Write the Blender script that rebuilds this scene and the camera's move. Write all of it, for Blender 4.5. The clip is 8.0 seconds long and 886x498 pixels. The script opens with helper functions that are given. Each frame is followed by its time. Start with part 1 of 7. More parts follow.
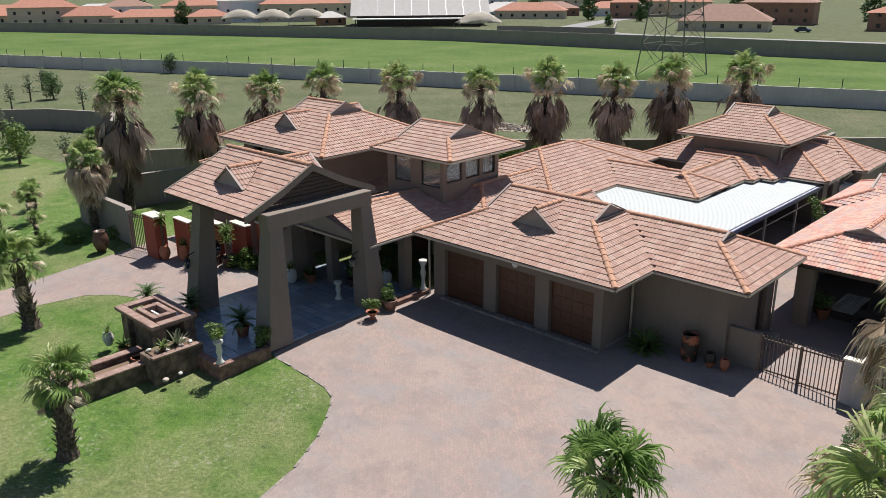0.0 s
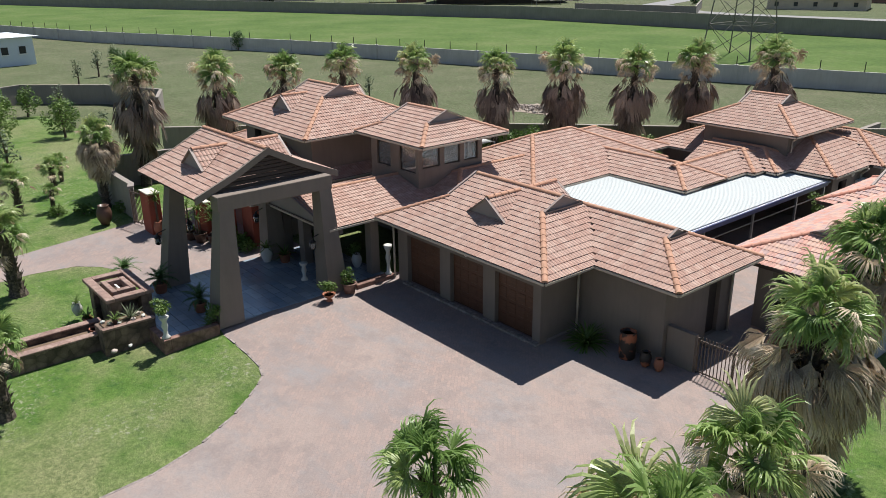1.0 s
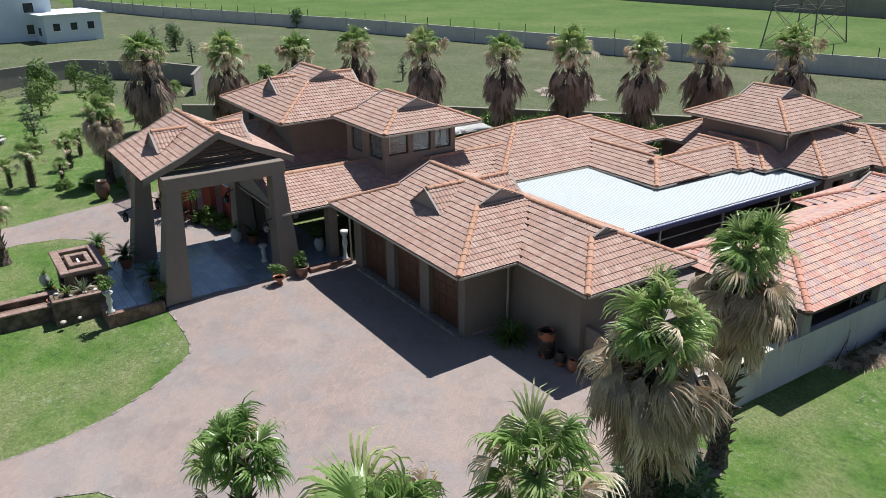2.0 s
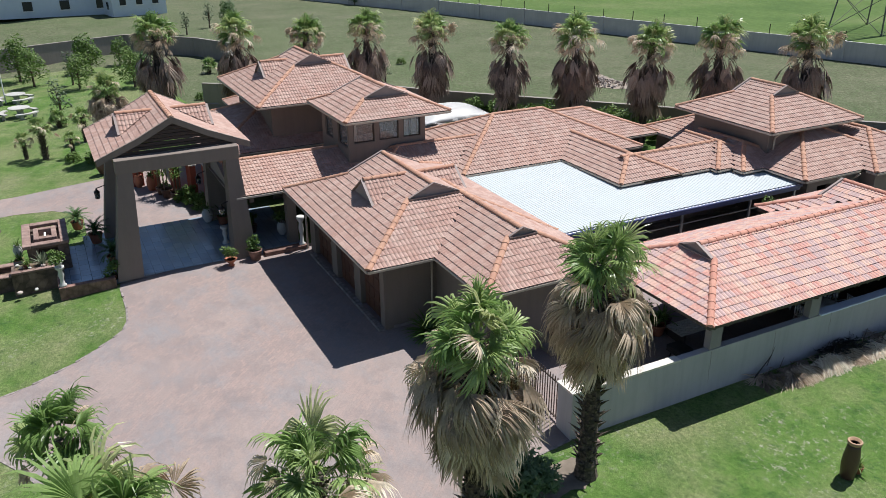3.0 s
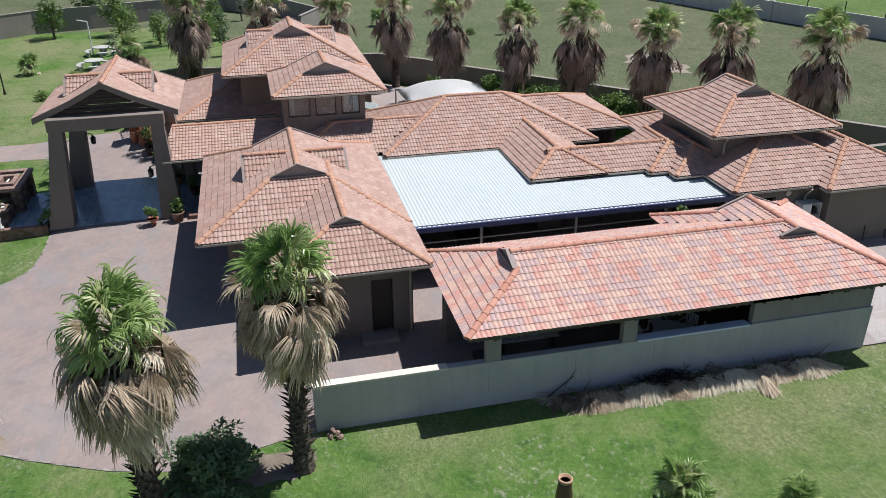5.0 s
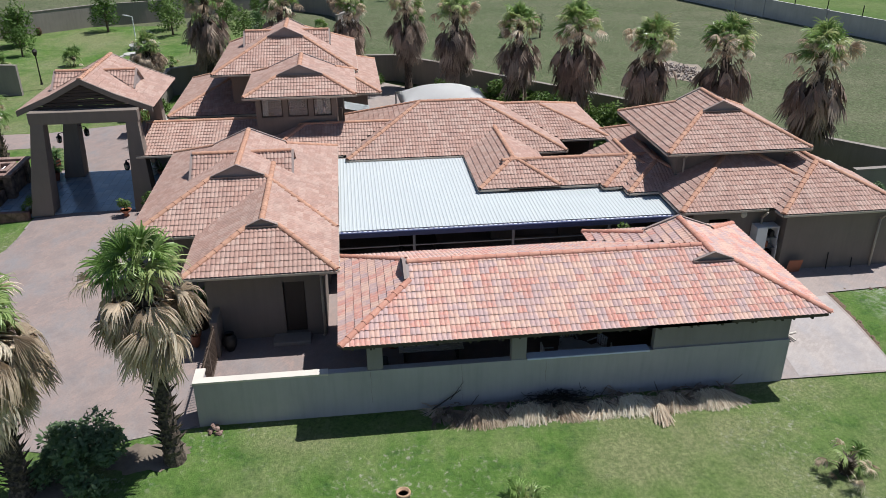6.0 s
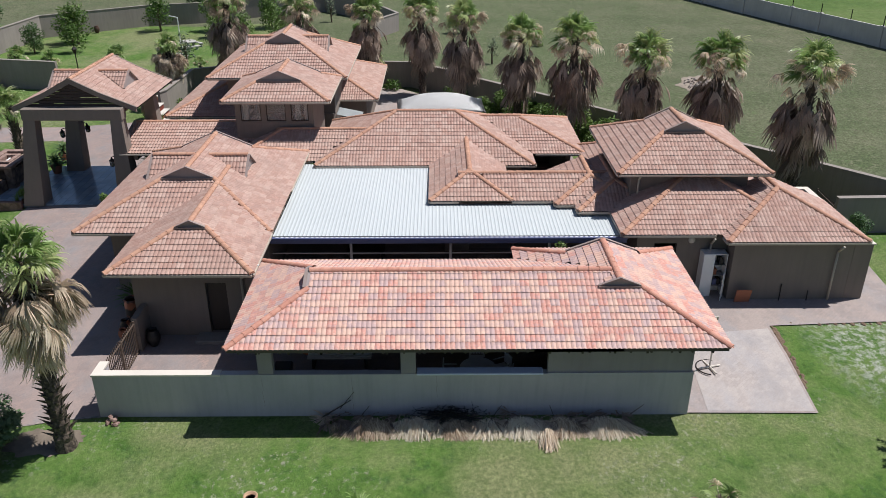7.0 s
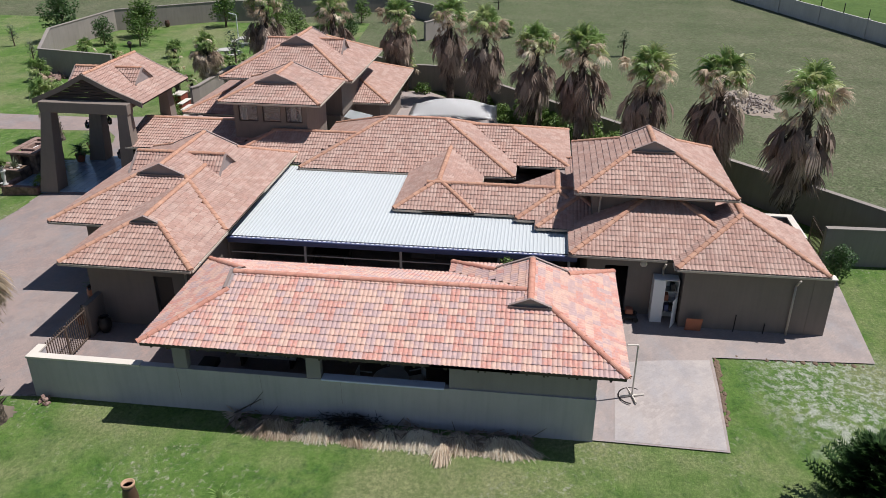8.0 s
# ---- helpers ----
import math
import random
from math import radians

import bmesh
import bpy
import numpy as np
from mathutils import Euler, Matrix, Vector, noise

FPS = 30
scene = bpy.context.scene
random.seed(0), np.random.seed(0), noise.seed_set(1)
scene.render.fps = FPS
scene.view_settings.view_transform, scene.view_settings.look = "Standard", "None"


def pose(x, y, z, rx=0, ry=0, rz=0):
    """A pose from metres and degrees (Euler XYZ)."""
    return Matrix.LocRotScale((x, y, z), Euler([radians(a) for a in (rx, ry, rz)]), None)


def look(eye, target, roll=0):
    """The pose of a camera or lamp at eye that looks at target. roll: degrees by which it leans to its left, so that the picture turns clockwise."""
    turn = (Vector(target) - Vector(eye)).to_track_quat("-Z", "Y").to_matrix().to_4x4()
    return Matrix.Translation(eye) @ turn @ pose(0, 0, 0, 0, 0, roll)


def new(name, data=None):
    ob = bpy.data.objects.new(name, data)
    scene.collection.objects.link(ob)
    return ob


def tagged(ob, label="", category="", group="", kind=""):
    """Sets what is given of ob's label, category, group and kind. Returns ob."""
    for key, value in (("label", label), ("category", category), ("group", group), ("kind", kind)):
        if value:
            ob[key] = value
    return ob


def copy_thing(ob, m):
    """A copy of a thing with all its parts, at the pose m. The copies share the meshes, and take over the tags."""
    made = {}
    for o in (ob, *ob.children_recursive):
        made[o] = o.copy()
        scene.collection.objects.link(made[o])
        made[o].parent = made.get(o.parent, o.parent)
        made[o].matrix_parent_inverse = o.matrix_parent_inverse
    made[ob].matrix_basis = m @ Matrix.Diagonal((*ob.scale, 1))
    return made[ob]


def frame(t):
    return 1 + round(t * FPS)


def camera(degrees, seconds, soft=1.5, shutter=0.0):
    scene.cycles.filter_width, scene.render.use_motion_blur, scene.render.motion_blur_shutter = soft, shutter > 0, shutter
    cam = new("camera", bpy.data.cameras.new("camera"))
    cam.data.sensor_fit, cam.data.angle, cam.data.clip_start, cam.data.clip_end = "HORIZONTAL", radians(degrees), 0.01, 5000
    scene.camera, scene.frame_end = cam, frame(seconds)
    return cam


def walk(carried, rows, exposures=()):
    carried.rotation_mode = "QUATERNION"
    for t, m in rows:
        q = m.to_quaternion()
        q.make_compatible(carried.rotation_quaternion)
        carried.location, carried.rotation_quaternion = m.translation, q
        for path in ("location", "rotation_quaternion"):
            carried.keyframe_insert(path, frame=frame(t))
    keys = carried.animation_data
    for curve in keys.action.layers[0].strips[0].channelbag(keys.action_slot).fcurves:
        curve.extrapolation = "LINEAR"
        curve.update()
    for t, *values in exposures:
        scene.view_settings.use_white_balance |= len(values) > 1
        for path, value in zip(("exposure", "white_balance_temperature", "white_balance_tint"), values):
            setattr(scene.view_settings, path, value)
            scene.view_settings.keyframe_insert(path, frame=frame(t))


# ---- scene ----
# ---- camera ----
cam = camera(59.0, 8.0, soft=0.85)
PATH = [
    (0, (0.036, 0.487, 12.637), (-1.271, 1.86, 12.0), -0.5),
    (0.5, (1.796, 2.295, 12.78), (0.418, 3.585, 12.118), -0.6),
    (1, (3.62, 4.313, 12.954), (2.174, 5.512, 12.266), -0.7),
    (1.5, (5.313, 6.459, 13.126), (3.809, 7.569, 12.414), -0.7),
    (3, (9.543, 13.628, 13.884), (7.905, 14.462, 13.095), -0.4),
    (3.5, (10.729, 16.281, 14.051), (9.053, 17.013, 13.241), -0.3),
    (4, (11.731, 18.994, 14.26), (10.026, 19.624, 13.425), -0.3),
    (4.5, (12.583, 21.789, 14.452), (10.855, 22.316, 13.595), -0.3),
    (6, (14.395, 30.378, 15.08), (12.61, 30.597, 14.204), -0.2),
    (6.5, (14.647, 33.236, 15.202), (12.85, 33.354, 14.331), -0.1),
    (7, (14.791, 36.081, 15.439), (12.989, 36.095, 14.571), -0.0),
    (7.5, (14.74, 38.953, 15.711), (12.942, 38.858, 14.841), 0.1),
    (8, (14.516, 41.78, 16.003), (12.731, 41.558, 15.13), 0.2),
]
walk(cam, [(t, look(eye, target, roll)) for t, eye, target, roll in PATH],
     [(0, 0.42, 6800, 11), (1.0, 0.42, 6650, 9), (1.5, 0.41, 6500, 7), (3.0, 0.36, 6300, 10), (4.0, 0.3, 6250, 10), (5.5, 0.2, 6280, 10), (6.5, 0.12, 6350, 11), (8, 0.08, 6450, 13)])

# ---- world, sun, exposure ----
SUN_AZ, SUN_EL = math.atan2(-0.296, 0.955), radians(63.0)
world = bpy.data.worlds.new("sky")
scene.world = world
world.use_nodes = True
wn = world.node_tree
sky = wn.nodes.new("ShaderNodeTexSky")
sky.sky_type = "NISHITA"
sky.sun_disc = False
sky.sun_elevation, sky.sun_rotation = SUN_EL, SUN_AZ
sky.altitude, sky.air_density, sky.dust_density, sky.ozone_density = 1500, 1.0, 1.2, 1.0
wn.nodes["Background"].inputs["Strength"].default_value = 0.07
wn.links.new(sky.outputs[0], wn.nodes["Background"].inputs[0])

sun_data = bpy.data.lights.new("sun", "SUN")
sun_data.energy, sun_data.angle, sun_data.color = 5.0, radians(0.55), (1.0, 0.975, 0.94)
sun = new("sun", sun_data)
sun_dir = Vector((math.sin(SUN_AZ) * math.cos(SUN_EL), math.cos(SUN_AZ) * math.cos(SUN_EL), math.sin(SUN_EL)))
sun.matrix_world = look(Vector((-20, 30, 0)) + sun_dir * 90, (-20, 30, 0))


# ---- materials ----
class Nodes:
    """A short way to wire a node material."""

    def __init__(self, name):
        self.mat = bpy.data.materials.new(name)
        self.mat.use_nodes = True
        self.t = self.mat.node_tree
        self.bsdf = self.t.nodes["Principled BSDF"]

    def add(self, kind, **inputs):
        n = self.t.nodes.new(kind)
        for k, v in inputs.items():
            self.set(n, k.replace("_", " "), v)
        return n

    def set(self, n, key, v):
        sock = n.inputs[int(key)] if key.isdigit() else n.inputs[key]
        if isinstance(v, bpy.types.NodeSocket):
            self.t.links.new(v, sock)
        else:
            sock.default_value = v

    def coords(self, kind="Object", scale=(1, 1, 1)):
        if kind == "World":
            src = self.add("ShaderNodeNewGeometry").outputs["Position"]
        else:
            src = self.add("ShaderNodeTexCoord").outputs[kind]
        return self.add("ShaderNodeMapping", Vector=src, Scale=scale).outputs[0]

    def noise(self, vec, scale, detail=4.0, rough=0.6):
        return self.add("ShaderNodeTexNoise", Vector=vec, Scale=scale, Detail=detail, Roughness=rough).outputs[0]

    def ramp(self, fac, *stops):
        n = self.add("ShaderNodeValToRGB", Fac=fac)
        el = n.color_ramp.elements
        while len(el) < len(stops):
            el.new(0.5)
        for e, (p, c) in zip(el, stops):
            e.position = p
            e.color = (*c, 1) if len(c) == 3 else c
        return n.outputs[0]

    def grey(self, fac, *stops):
        return self.ramp(fac, *[(p, (v, v, v)) for p, v in stops])

    def mix(self, fac, a, b, mode="MIX"):
        n = self.t.nodes.new("ShaderNodeMix")
        n.data_type, n.blend_type = "RGBA", mode
        for sock, v in ((n.inputs[0], fac), (n.inputs[6], a), (n.inputs[7], b)):
            if isinstance(v, bpy.types.NodeSocket):
                self.t.links.new(v, sock)
            else:
                sock.default_value = (*v, 1) if isinstance(v, tuple) and len(v) == 3 else v
        return n.outputs[2]

    def math(self, op, a, b=0.5):
        n = self.t.nodes.new("ShaderNodeMath")
        n.operation = op
        self.set(n, "0", a)
        self.set(n, "1", b)
        return n.outputs[0]

    def done(self, color, rough=0.8, bump=None, strength=0.3, distance=0.02, metal=0.0, spec=0.5):
        self.set(self.bsdf, "Base Color", (*color, 1) if isinstance(color, tuple) and len(color) == 3 else color)
        self.set(self.bsdf, "Roughness", rough)
        self.set(self.bsdf, "Metallic", metal)
        self.set(self.bsdf, "Specular IOR Level", spec)
        if bump is not None:
            b = self.add("ShaderNodeBump", Strength=strength, Distance=distance, Height=bump)
            self.set(self.bsdf, "Normal", b.outputs[0])
        return self.mat


def plain(name, c, rough=0.7, vary=0.12, scale=6.0, metal=0.0, bump=0.15, spec=0.4):
    """Paint or plaster or metal with soft blotches and fine grain."""
    n = Nodes(name)
    v = n.coords("World")
    big, fine = n.noise(v, scale * 0.12, 5), n.noise(v, scale * 9, 3)
    f = n.mix(0.35, big, fine)
    lo, hi = tuple(x * (1 - vary) for x in c), tuple(min(1, x * (1 + vary)) for x in c)
    return n.done(n.ramp(f, (0.3, lo), (0.7, hi)), rough, fine, bump, 0.01, metal, spec)


def mat_plaster(name, c, stain=0.25):
    """Painted plaster: cloudy tint, rain streaks that run down, fine grit."""
    n = Nodes(name)
    v = n.coords("World")
    streak = n.noise(n.coords("World", (3.0, 3.0, 0.25)), 1.6, 5, 0.65)
    cloud, grit = n.noise(v, 0.55, 6), n.noise(v, 60, 2)
    base = n.ramp(cloud, (0.3, tuple(x * 0.9 for x in c)), (0.7, tuple(x * 1.08 for x in c)))
    dark = n.grey(streak, (0.45, 0.0), (0.8, stain))
    col = n.mix(dark, base, tuple(x * 0.55 for x in c))
    return n.done(col, 0.85, grit, 0.25, 0.006, spec=0.25)


def mat_tiles(name, stops, lichen, piece=True):
    """Concrete roof tiles: one tint a tile, a weathered film over all, lichen in blotches."""
    n = Nodes(name)
    v = n.coords("World")
    rnd = n.add("ShaderNodeObjectInfo").outputs["Random"] if piece else n.add("ShaderNodeNewGeometry").outputs["Random Per Island"]
    base = n.ramp(rnd, *stops)
    for node in n.t.nodes:
        if node.type == "VALTORGB":
            node.color_ramp.interpolation = "CONSTANT"
    patch, grit, mid = n.noise(v, 0.5, 6, 0.65), n.noise(v, 45, 3), n.noise(v, 3.5, 4, 0.7)
    dab = n.noise(v, 5.5, 2, 0.5)
    base = n.mix(n.grey(dab, (0.53, 0.0), (0.60, 0.45)), base, tuple(min(1.0, x * 1.12) for x in stops[1][1]))
    base = n.mix(n.grey(dab, (0.40, 0.45), (0.47, 0.0)), base, stops[-1][1])
    col = n.mix(n.grey(patch, (0.45, 0.0), (0.75, 0.35)), base, lichen)
    col = n.mix(n.grey(mid, (0.5, 0.0), (0.85, 0.4)), col, tuple(x * 0.55 for x in lichen))
    col = n.mix(0.35, col, n.grey(grit, (0.25, 0.45), (0.75, 1.0)), "MULTIPLY")
    return n.done(col, 0.8, grit, 0.35, 0.006, spec=0.3)


def mat_grass(name, wet=0.0):
    n = Nodes(name)
    v = n.coords("World")
    big, mid = n.noise(v, 0.09, 6, 0.6), n.noise(v, 0.7, 6, 0.7)
    fine, blade = n.noise(v, 9, 4, 0.7), n.noise(v, 55, 2, 0.6)
    col = n.ramp(mid, (0.3, (0.068, 0.142, 0.027)), (0.5, (0.112, 0.20, 0.044)), (0.7, (0.172, 0.24, 0.076)))
    tuft = n.noise(v, 2.2, 5, 0.7)
    col = n.mix(n.grey(tuft, (0.52, 0.0), (0.70, 0.75)), col, (0.04, 0.105, 0.028))
    dry = n.grey(n.mix(0.35, big, n.noise(v, 0.35, 6, 0.7)), (0.445 + wet, 0.0), (0.58 + wet, 0.85))
    col = n.mix(dry, col, n.ramp(fine, (0.3, (0.16, 0.19, 0.085)), (0.7, (0.275, 0.275, 0.14))))
    fleck = n.math("MULTIPLY", n.grey(n.noise(v, 5.5, 5, 0.75), (0.54, 0.0), (0.64, 1.0)), n.grey(n.noise(v, 0.22, 5, 0.7), (0.48, 0.0), (0.60, 0.75)))
    col = n.mix(fleck, col, (0.36, 0.36, 0.27))
    far = n.add("ShaderNodeVectorMath", **{"0": n.add("ShaderNodeMapping", Vector=v, Scale=(0.55, 0.8, 0.0)).outputs[0], "1": (-9.0 * 0.55, 52.3 * 0.8, 0.0)})
    far.operation = "DISTANCE"
    bare = n.math("MULTIPLY", n.grey(n.math("MULTIPLY", far.outputs["Value"], 0.4), (0.45, 1.0), (1.0, 0.0)), n.grey(n.noise(v, 3.2, 6, 0.8), (0.47, 0.0), (0.58, 0.9)))
    col = n.mix(bare, col, (0.42, 0.44, 0.37))
    col = n.mix(0.6, col, n.grey(fine, (0.28, 0.5), (0.68, 1.25)), "MULTIPLY")
    col = n.mix(0.9, col, n.grey(blade, (0.3, 0.4), (0.7, 1.4)), "MULTIPLY")
    return n.done(col, 0.9, n.mix(0.5, fine, blade), 0.9, 0.06, spec=0.15)


def mat_field(name):
    n = Nodes(name)
    v = n.coords("World")
    big, mid, fine = n.noise(v, 0.018, 6, 0.6), n.noise(v, 0.16, 6, 0.7), n.noise(v, 3.0, 4, 0.75)
    col = n.ramp(mid, (0.25, (0.085, 0.108, 0.055)), (0.5, (0.125, 0.138, 0.08)), (0.75, (0.18, 0.175, 0.115)))
    col = n.mix(n.grey(big, (0.45, 0.0), (0.7, 0.45)), col, (0.095, 0.145, 0.055))
    col = n.mix(n.grey(n.noise(v, 0.6, 5, 0.75), (0.52, 0.0), (0.75, 0.6)), col, (0.06, 0.09, 0.035))
    col = n.mix(n.grey(n.noise(v, 1.4, 6, 0.8), (0.54, 0.0), (0.66, 0.75)), col, (0.22, 0.205, 0.14))
    col = n.mix(0.7, col, n.grey(fine, (0.28, 0.4), (0.7, 1.3)), "MULTIPLY")
    col = n.mix(n.grey(n.noise(v, 0.9, 6, 0.8), (0.55, 0.0), (0.68, 0.6)), col, (0.10, 0.165, 0.06))
    col = n.mix(0.85, col, n.grey(n.noise(v, 7, 4, 0.75), (0.3, 0.35), (0.7, 1.5)), "MULTIPLY")
    return n.done(col, 0.95, fine, 0.8, 0.1, spec=0.1)


def mat_meadow(name):
    n = Nodes(name)
    v = n.coords("World")
    mid, fine = n.noise(v, 0.07, 6, 0.65), n.noise(v, 1.2, 5, 0.75)
    col = n.ramp(mid, (0.3, (0.066, 0.115, 0.032)), (0.5, (0.094, 0.148, 0.043)), (0.7, (0.135, 0.172, 0.066)))
    col = n.mix(0.8, col, n.grey(fine, (0.25, 0.55), (0.72, 1.25)), "MULTIPLY")
    return n.done(col, 0.95, fine, 0.6, 0.1, spec=0.1)


def mat_paving(name, a, b, c):
    """Clay-and-grey pavers in worn courses, with dusty drifts."""
    n = Nodes(name)
    v = n.coords("World")
    turn = n.add("ShaderNodeMapping", Vector=v, Rotation=(0, 0, radians(45))).outputs[0]
    wob = n.add("ShaderNodeMixRGB", Fac=0.02, Color1=turn, Color2=n.add("ShaderNodeTexNoise", Vector=v, Scale=5.0).outputs["Color"]).outputs[0]
    br = n.add("ShaderNodeTexBrick", Vector=wob, Color1=(*a, 1), Color2=(*b, 1), Mortar=tuple(x * 0.72 for x in c) + (1,), Scale=1.0)
    for k, val in (("Mortar Size", 0.006), ("Brick Width", 0.22), ("Row Height", 0.11), ("Mortar Smooth", 0.4), ("Bias", -0.1)):
        br.inputs[k].default_value = val
    tint, relief = br.outputs[0], br.outputs["Fac"]
    big, mid, fine = n.noise(v, 0.16, 7, 0.68), n.noise(v, 0.9, 6, 0.7), n.noise(v, 22, 4, 0.7)
    drag = n.noise(n.add("ShaderNodeMapping", Vector=v, Rotation=(0, 0, radians(-28)), Scale=(0.5, 0.9, 1)).outputs[0], 0.8, 7, 0.72)
    grey = tuple(sum(c) / 3 * x for x in (0.88, 0.84, 0.85))
    col = n.mix(n.grey(big, (0.42, 0.1), (0.62, 0.8)), tint, c)
    col = n.mix(n.grey(drag, (0.46, 0.0), (0.66, 0.8)), col, grey)
    col = n.mix(n.grey(mid, (0.48, 0.0), (0.66, 0.7)), col, tuple(x * y for x, y in zip(c, (0.66, 0.68, 0.72))))
    col = n.mix(n.grey(n.noise(v, 0.45, 6, 0.75), (0.56, 0.0), (0.72, 0.45)), col, tuple(x * 1.22 for x in c))
    col = n.mix(0.5, col, n.grey(fine, (0.25, 0.6), (0.75, 1.15)), "MULTIPLY")
    h = n.mix(0.5, relief, fine)
    return n.done(col, 0.85, h, -0.35, 0.01, spec=0.25)


def mat_slab(name):
    """Sealed slate-look slabs under the porch: blue-grey, reflected sky in the colour, with a sheen."""
    n = Nodes(name)
    v = n.coords("World")
    # blues raised to stand in for the sky mirrored in the floor
    br = n.add("ShaderNodeTexBrick", Vector=v, Color1=(0.20, 0.28, 0.37, 1), Color2=(0.34, 0.42, 0.50, 1), Mortar=(0.06, 0.06, 0.06, 1), Scale=1.0)
    for k, val in (("Mortar Size", 0.008), ("Brick Width", 0.6), ("Row Height", 0.4)):
        br.inputs[k].default_value = val
    big, fine = n.noise(v, 0.8, 6), n.noise(v, 14, 4)
    col = n.mix(n.grey(big, (0.42, 0.0), (0.62, 0.75)), br.outputs[0], (0.25, 0.29, 0.33))
    return n.done(col, n.grey(fine, (0.3, 0.10), (0.7, 0.26)), n.mix(0.5, br.outputs["Fac"], fine), -0.12, 0.01, spec=0.9)


def mat_wood(name, c, axis=2, rough=0.55):
    n = Nodes(name)
    s = [14.0, 14.0, 14.0]
    s[axis] = 0.8
    grain = n.noise(n.coords("Object", tuple(s)), 2.0, 8, 0.7)
    big = n.noise(n.coords("Object"), 1.2, 4)
    col = n.ramp(grain, (0.25, tuple(x * 0.55 for x in c)), (0.55, c), (0.8, tuple(min(1, x * 1.35) for x in c)))
    col = n.mix(0.4, col, n.grey(big, (0.3, 0.6), (0.7, 1.1)), "MULTIPLY")
    return n.done(col, rough, grain, 0.2, 0.005)


def mat_stone(name, a, b, scale=2.2, mortar=0.5):
    n = Nodes(name)
    v = n.coords("World")
    vo = n.t.nodes.new("ShaderNodeTexVoronoi")
    vo.feature = "F1"
    n.set(vo, "Vector", v)
    n.set(vo, "Scale", scale)
    fine = n.noise(v, 18, 5, 0.7)
    cell = n.ramp(vo.outputs["Color"], (0.2, a), (0.8, b))
    col = n.mix(0.7, cell, n.grey(fine, (0.25, 0.5), (0.75, 1.2)), "MULTIPLY")
    edge = n.grey(vo.outputs["Distance"], (0.35, 1.0), (0.75, mortar))
    return n.done(n.mix(0.8, col, edge, "MULTIPLY"), 0.85, n.mix(0.5, edge, fine), 0.5, 0.03)


def mat_leaf(name, stops, rough=0.5, back=0.25, lone=False):
    """Leaves: one tint a leaf object, veined grain, some light through the blade."""
    n = Nodes(name)
    rnd = n.add("ShaderNodeObjectInfo").outputs["Random"]
    isl = n.add("ShaderNodeNewGeometry").outputs["Random Per Island"]
    f = rnd if lone else n.mix(0.5, rnd, isl)
    col = n.ramp(f, *stops)
    fine = n.noise(n.coords("Object"), 20, 3)
    col = n.mix(0.5, col, n.grey(fine, (0.3, 0.6), (0.7, 1.15)), "MULTIPLY")
    n.done(col, rough, fine, 0.2, 0.01, spec=0.35)
    tr = n.add("ShaderNodeBsdfTranslucent", Color=col)
    sh = n.add("ShaderNodeMixShader", Fac=back)
    n.t.links.new(n.bsdf.outputs[0], sh.inputs[1])
    n.t.links.new(tr.outputs[0], sh.inputs[2])
    n.t.links.new(sh.outputs[0], n.t.nodes["Material Output"].inputs[0])
    return n.mat


def mat_two_tone(name):
    n = Nodes(name)
    f = n.noise(n.coords("World"), 2.2, 2)
    col = n.ramp(f, (0.54, (0.035, 0.025, 0.02)), (0.60, (0.36, 0.12, 0.06)))
    return n.done(col, 0.55, f, 0.1, 0.01)


def mat_glass(name, c=(0.75, 0.8, 0.82)):
    n = Nodes(name)
    n.done(c, 0.04, spec=0.6)
    n.set(n.bsdf, "Transmission Weight", 0.85)
    return n.mat


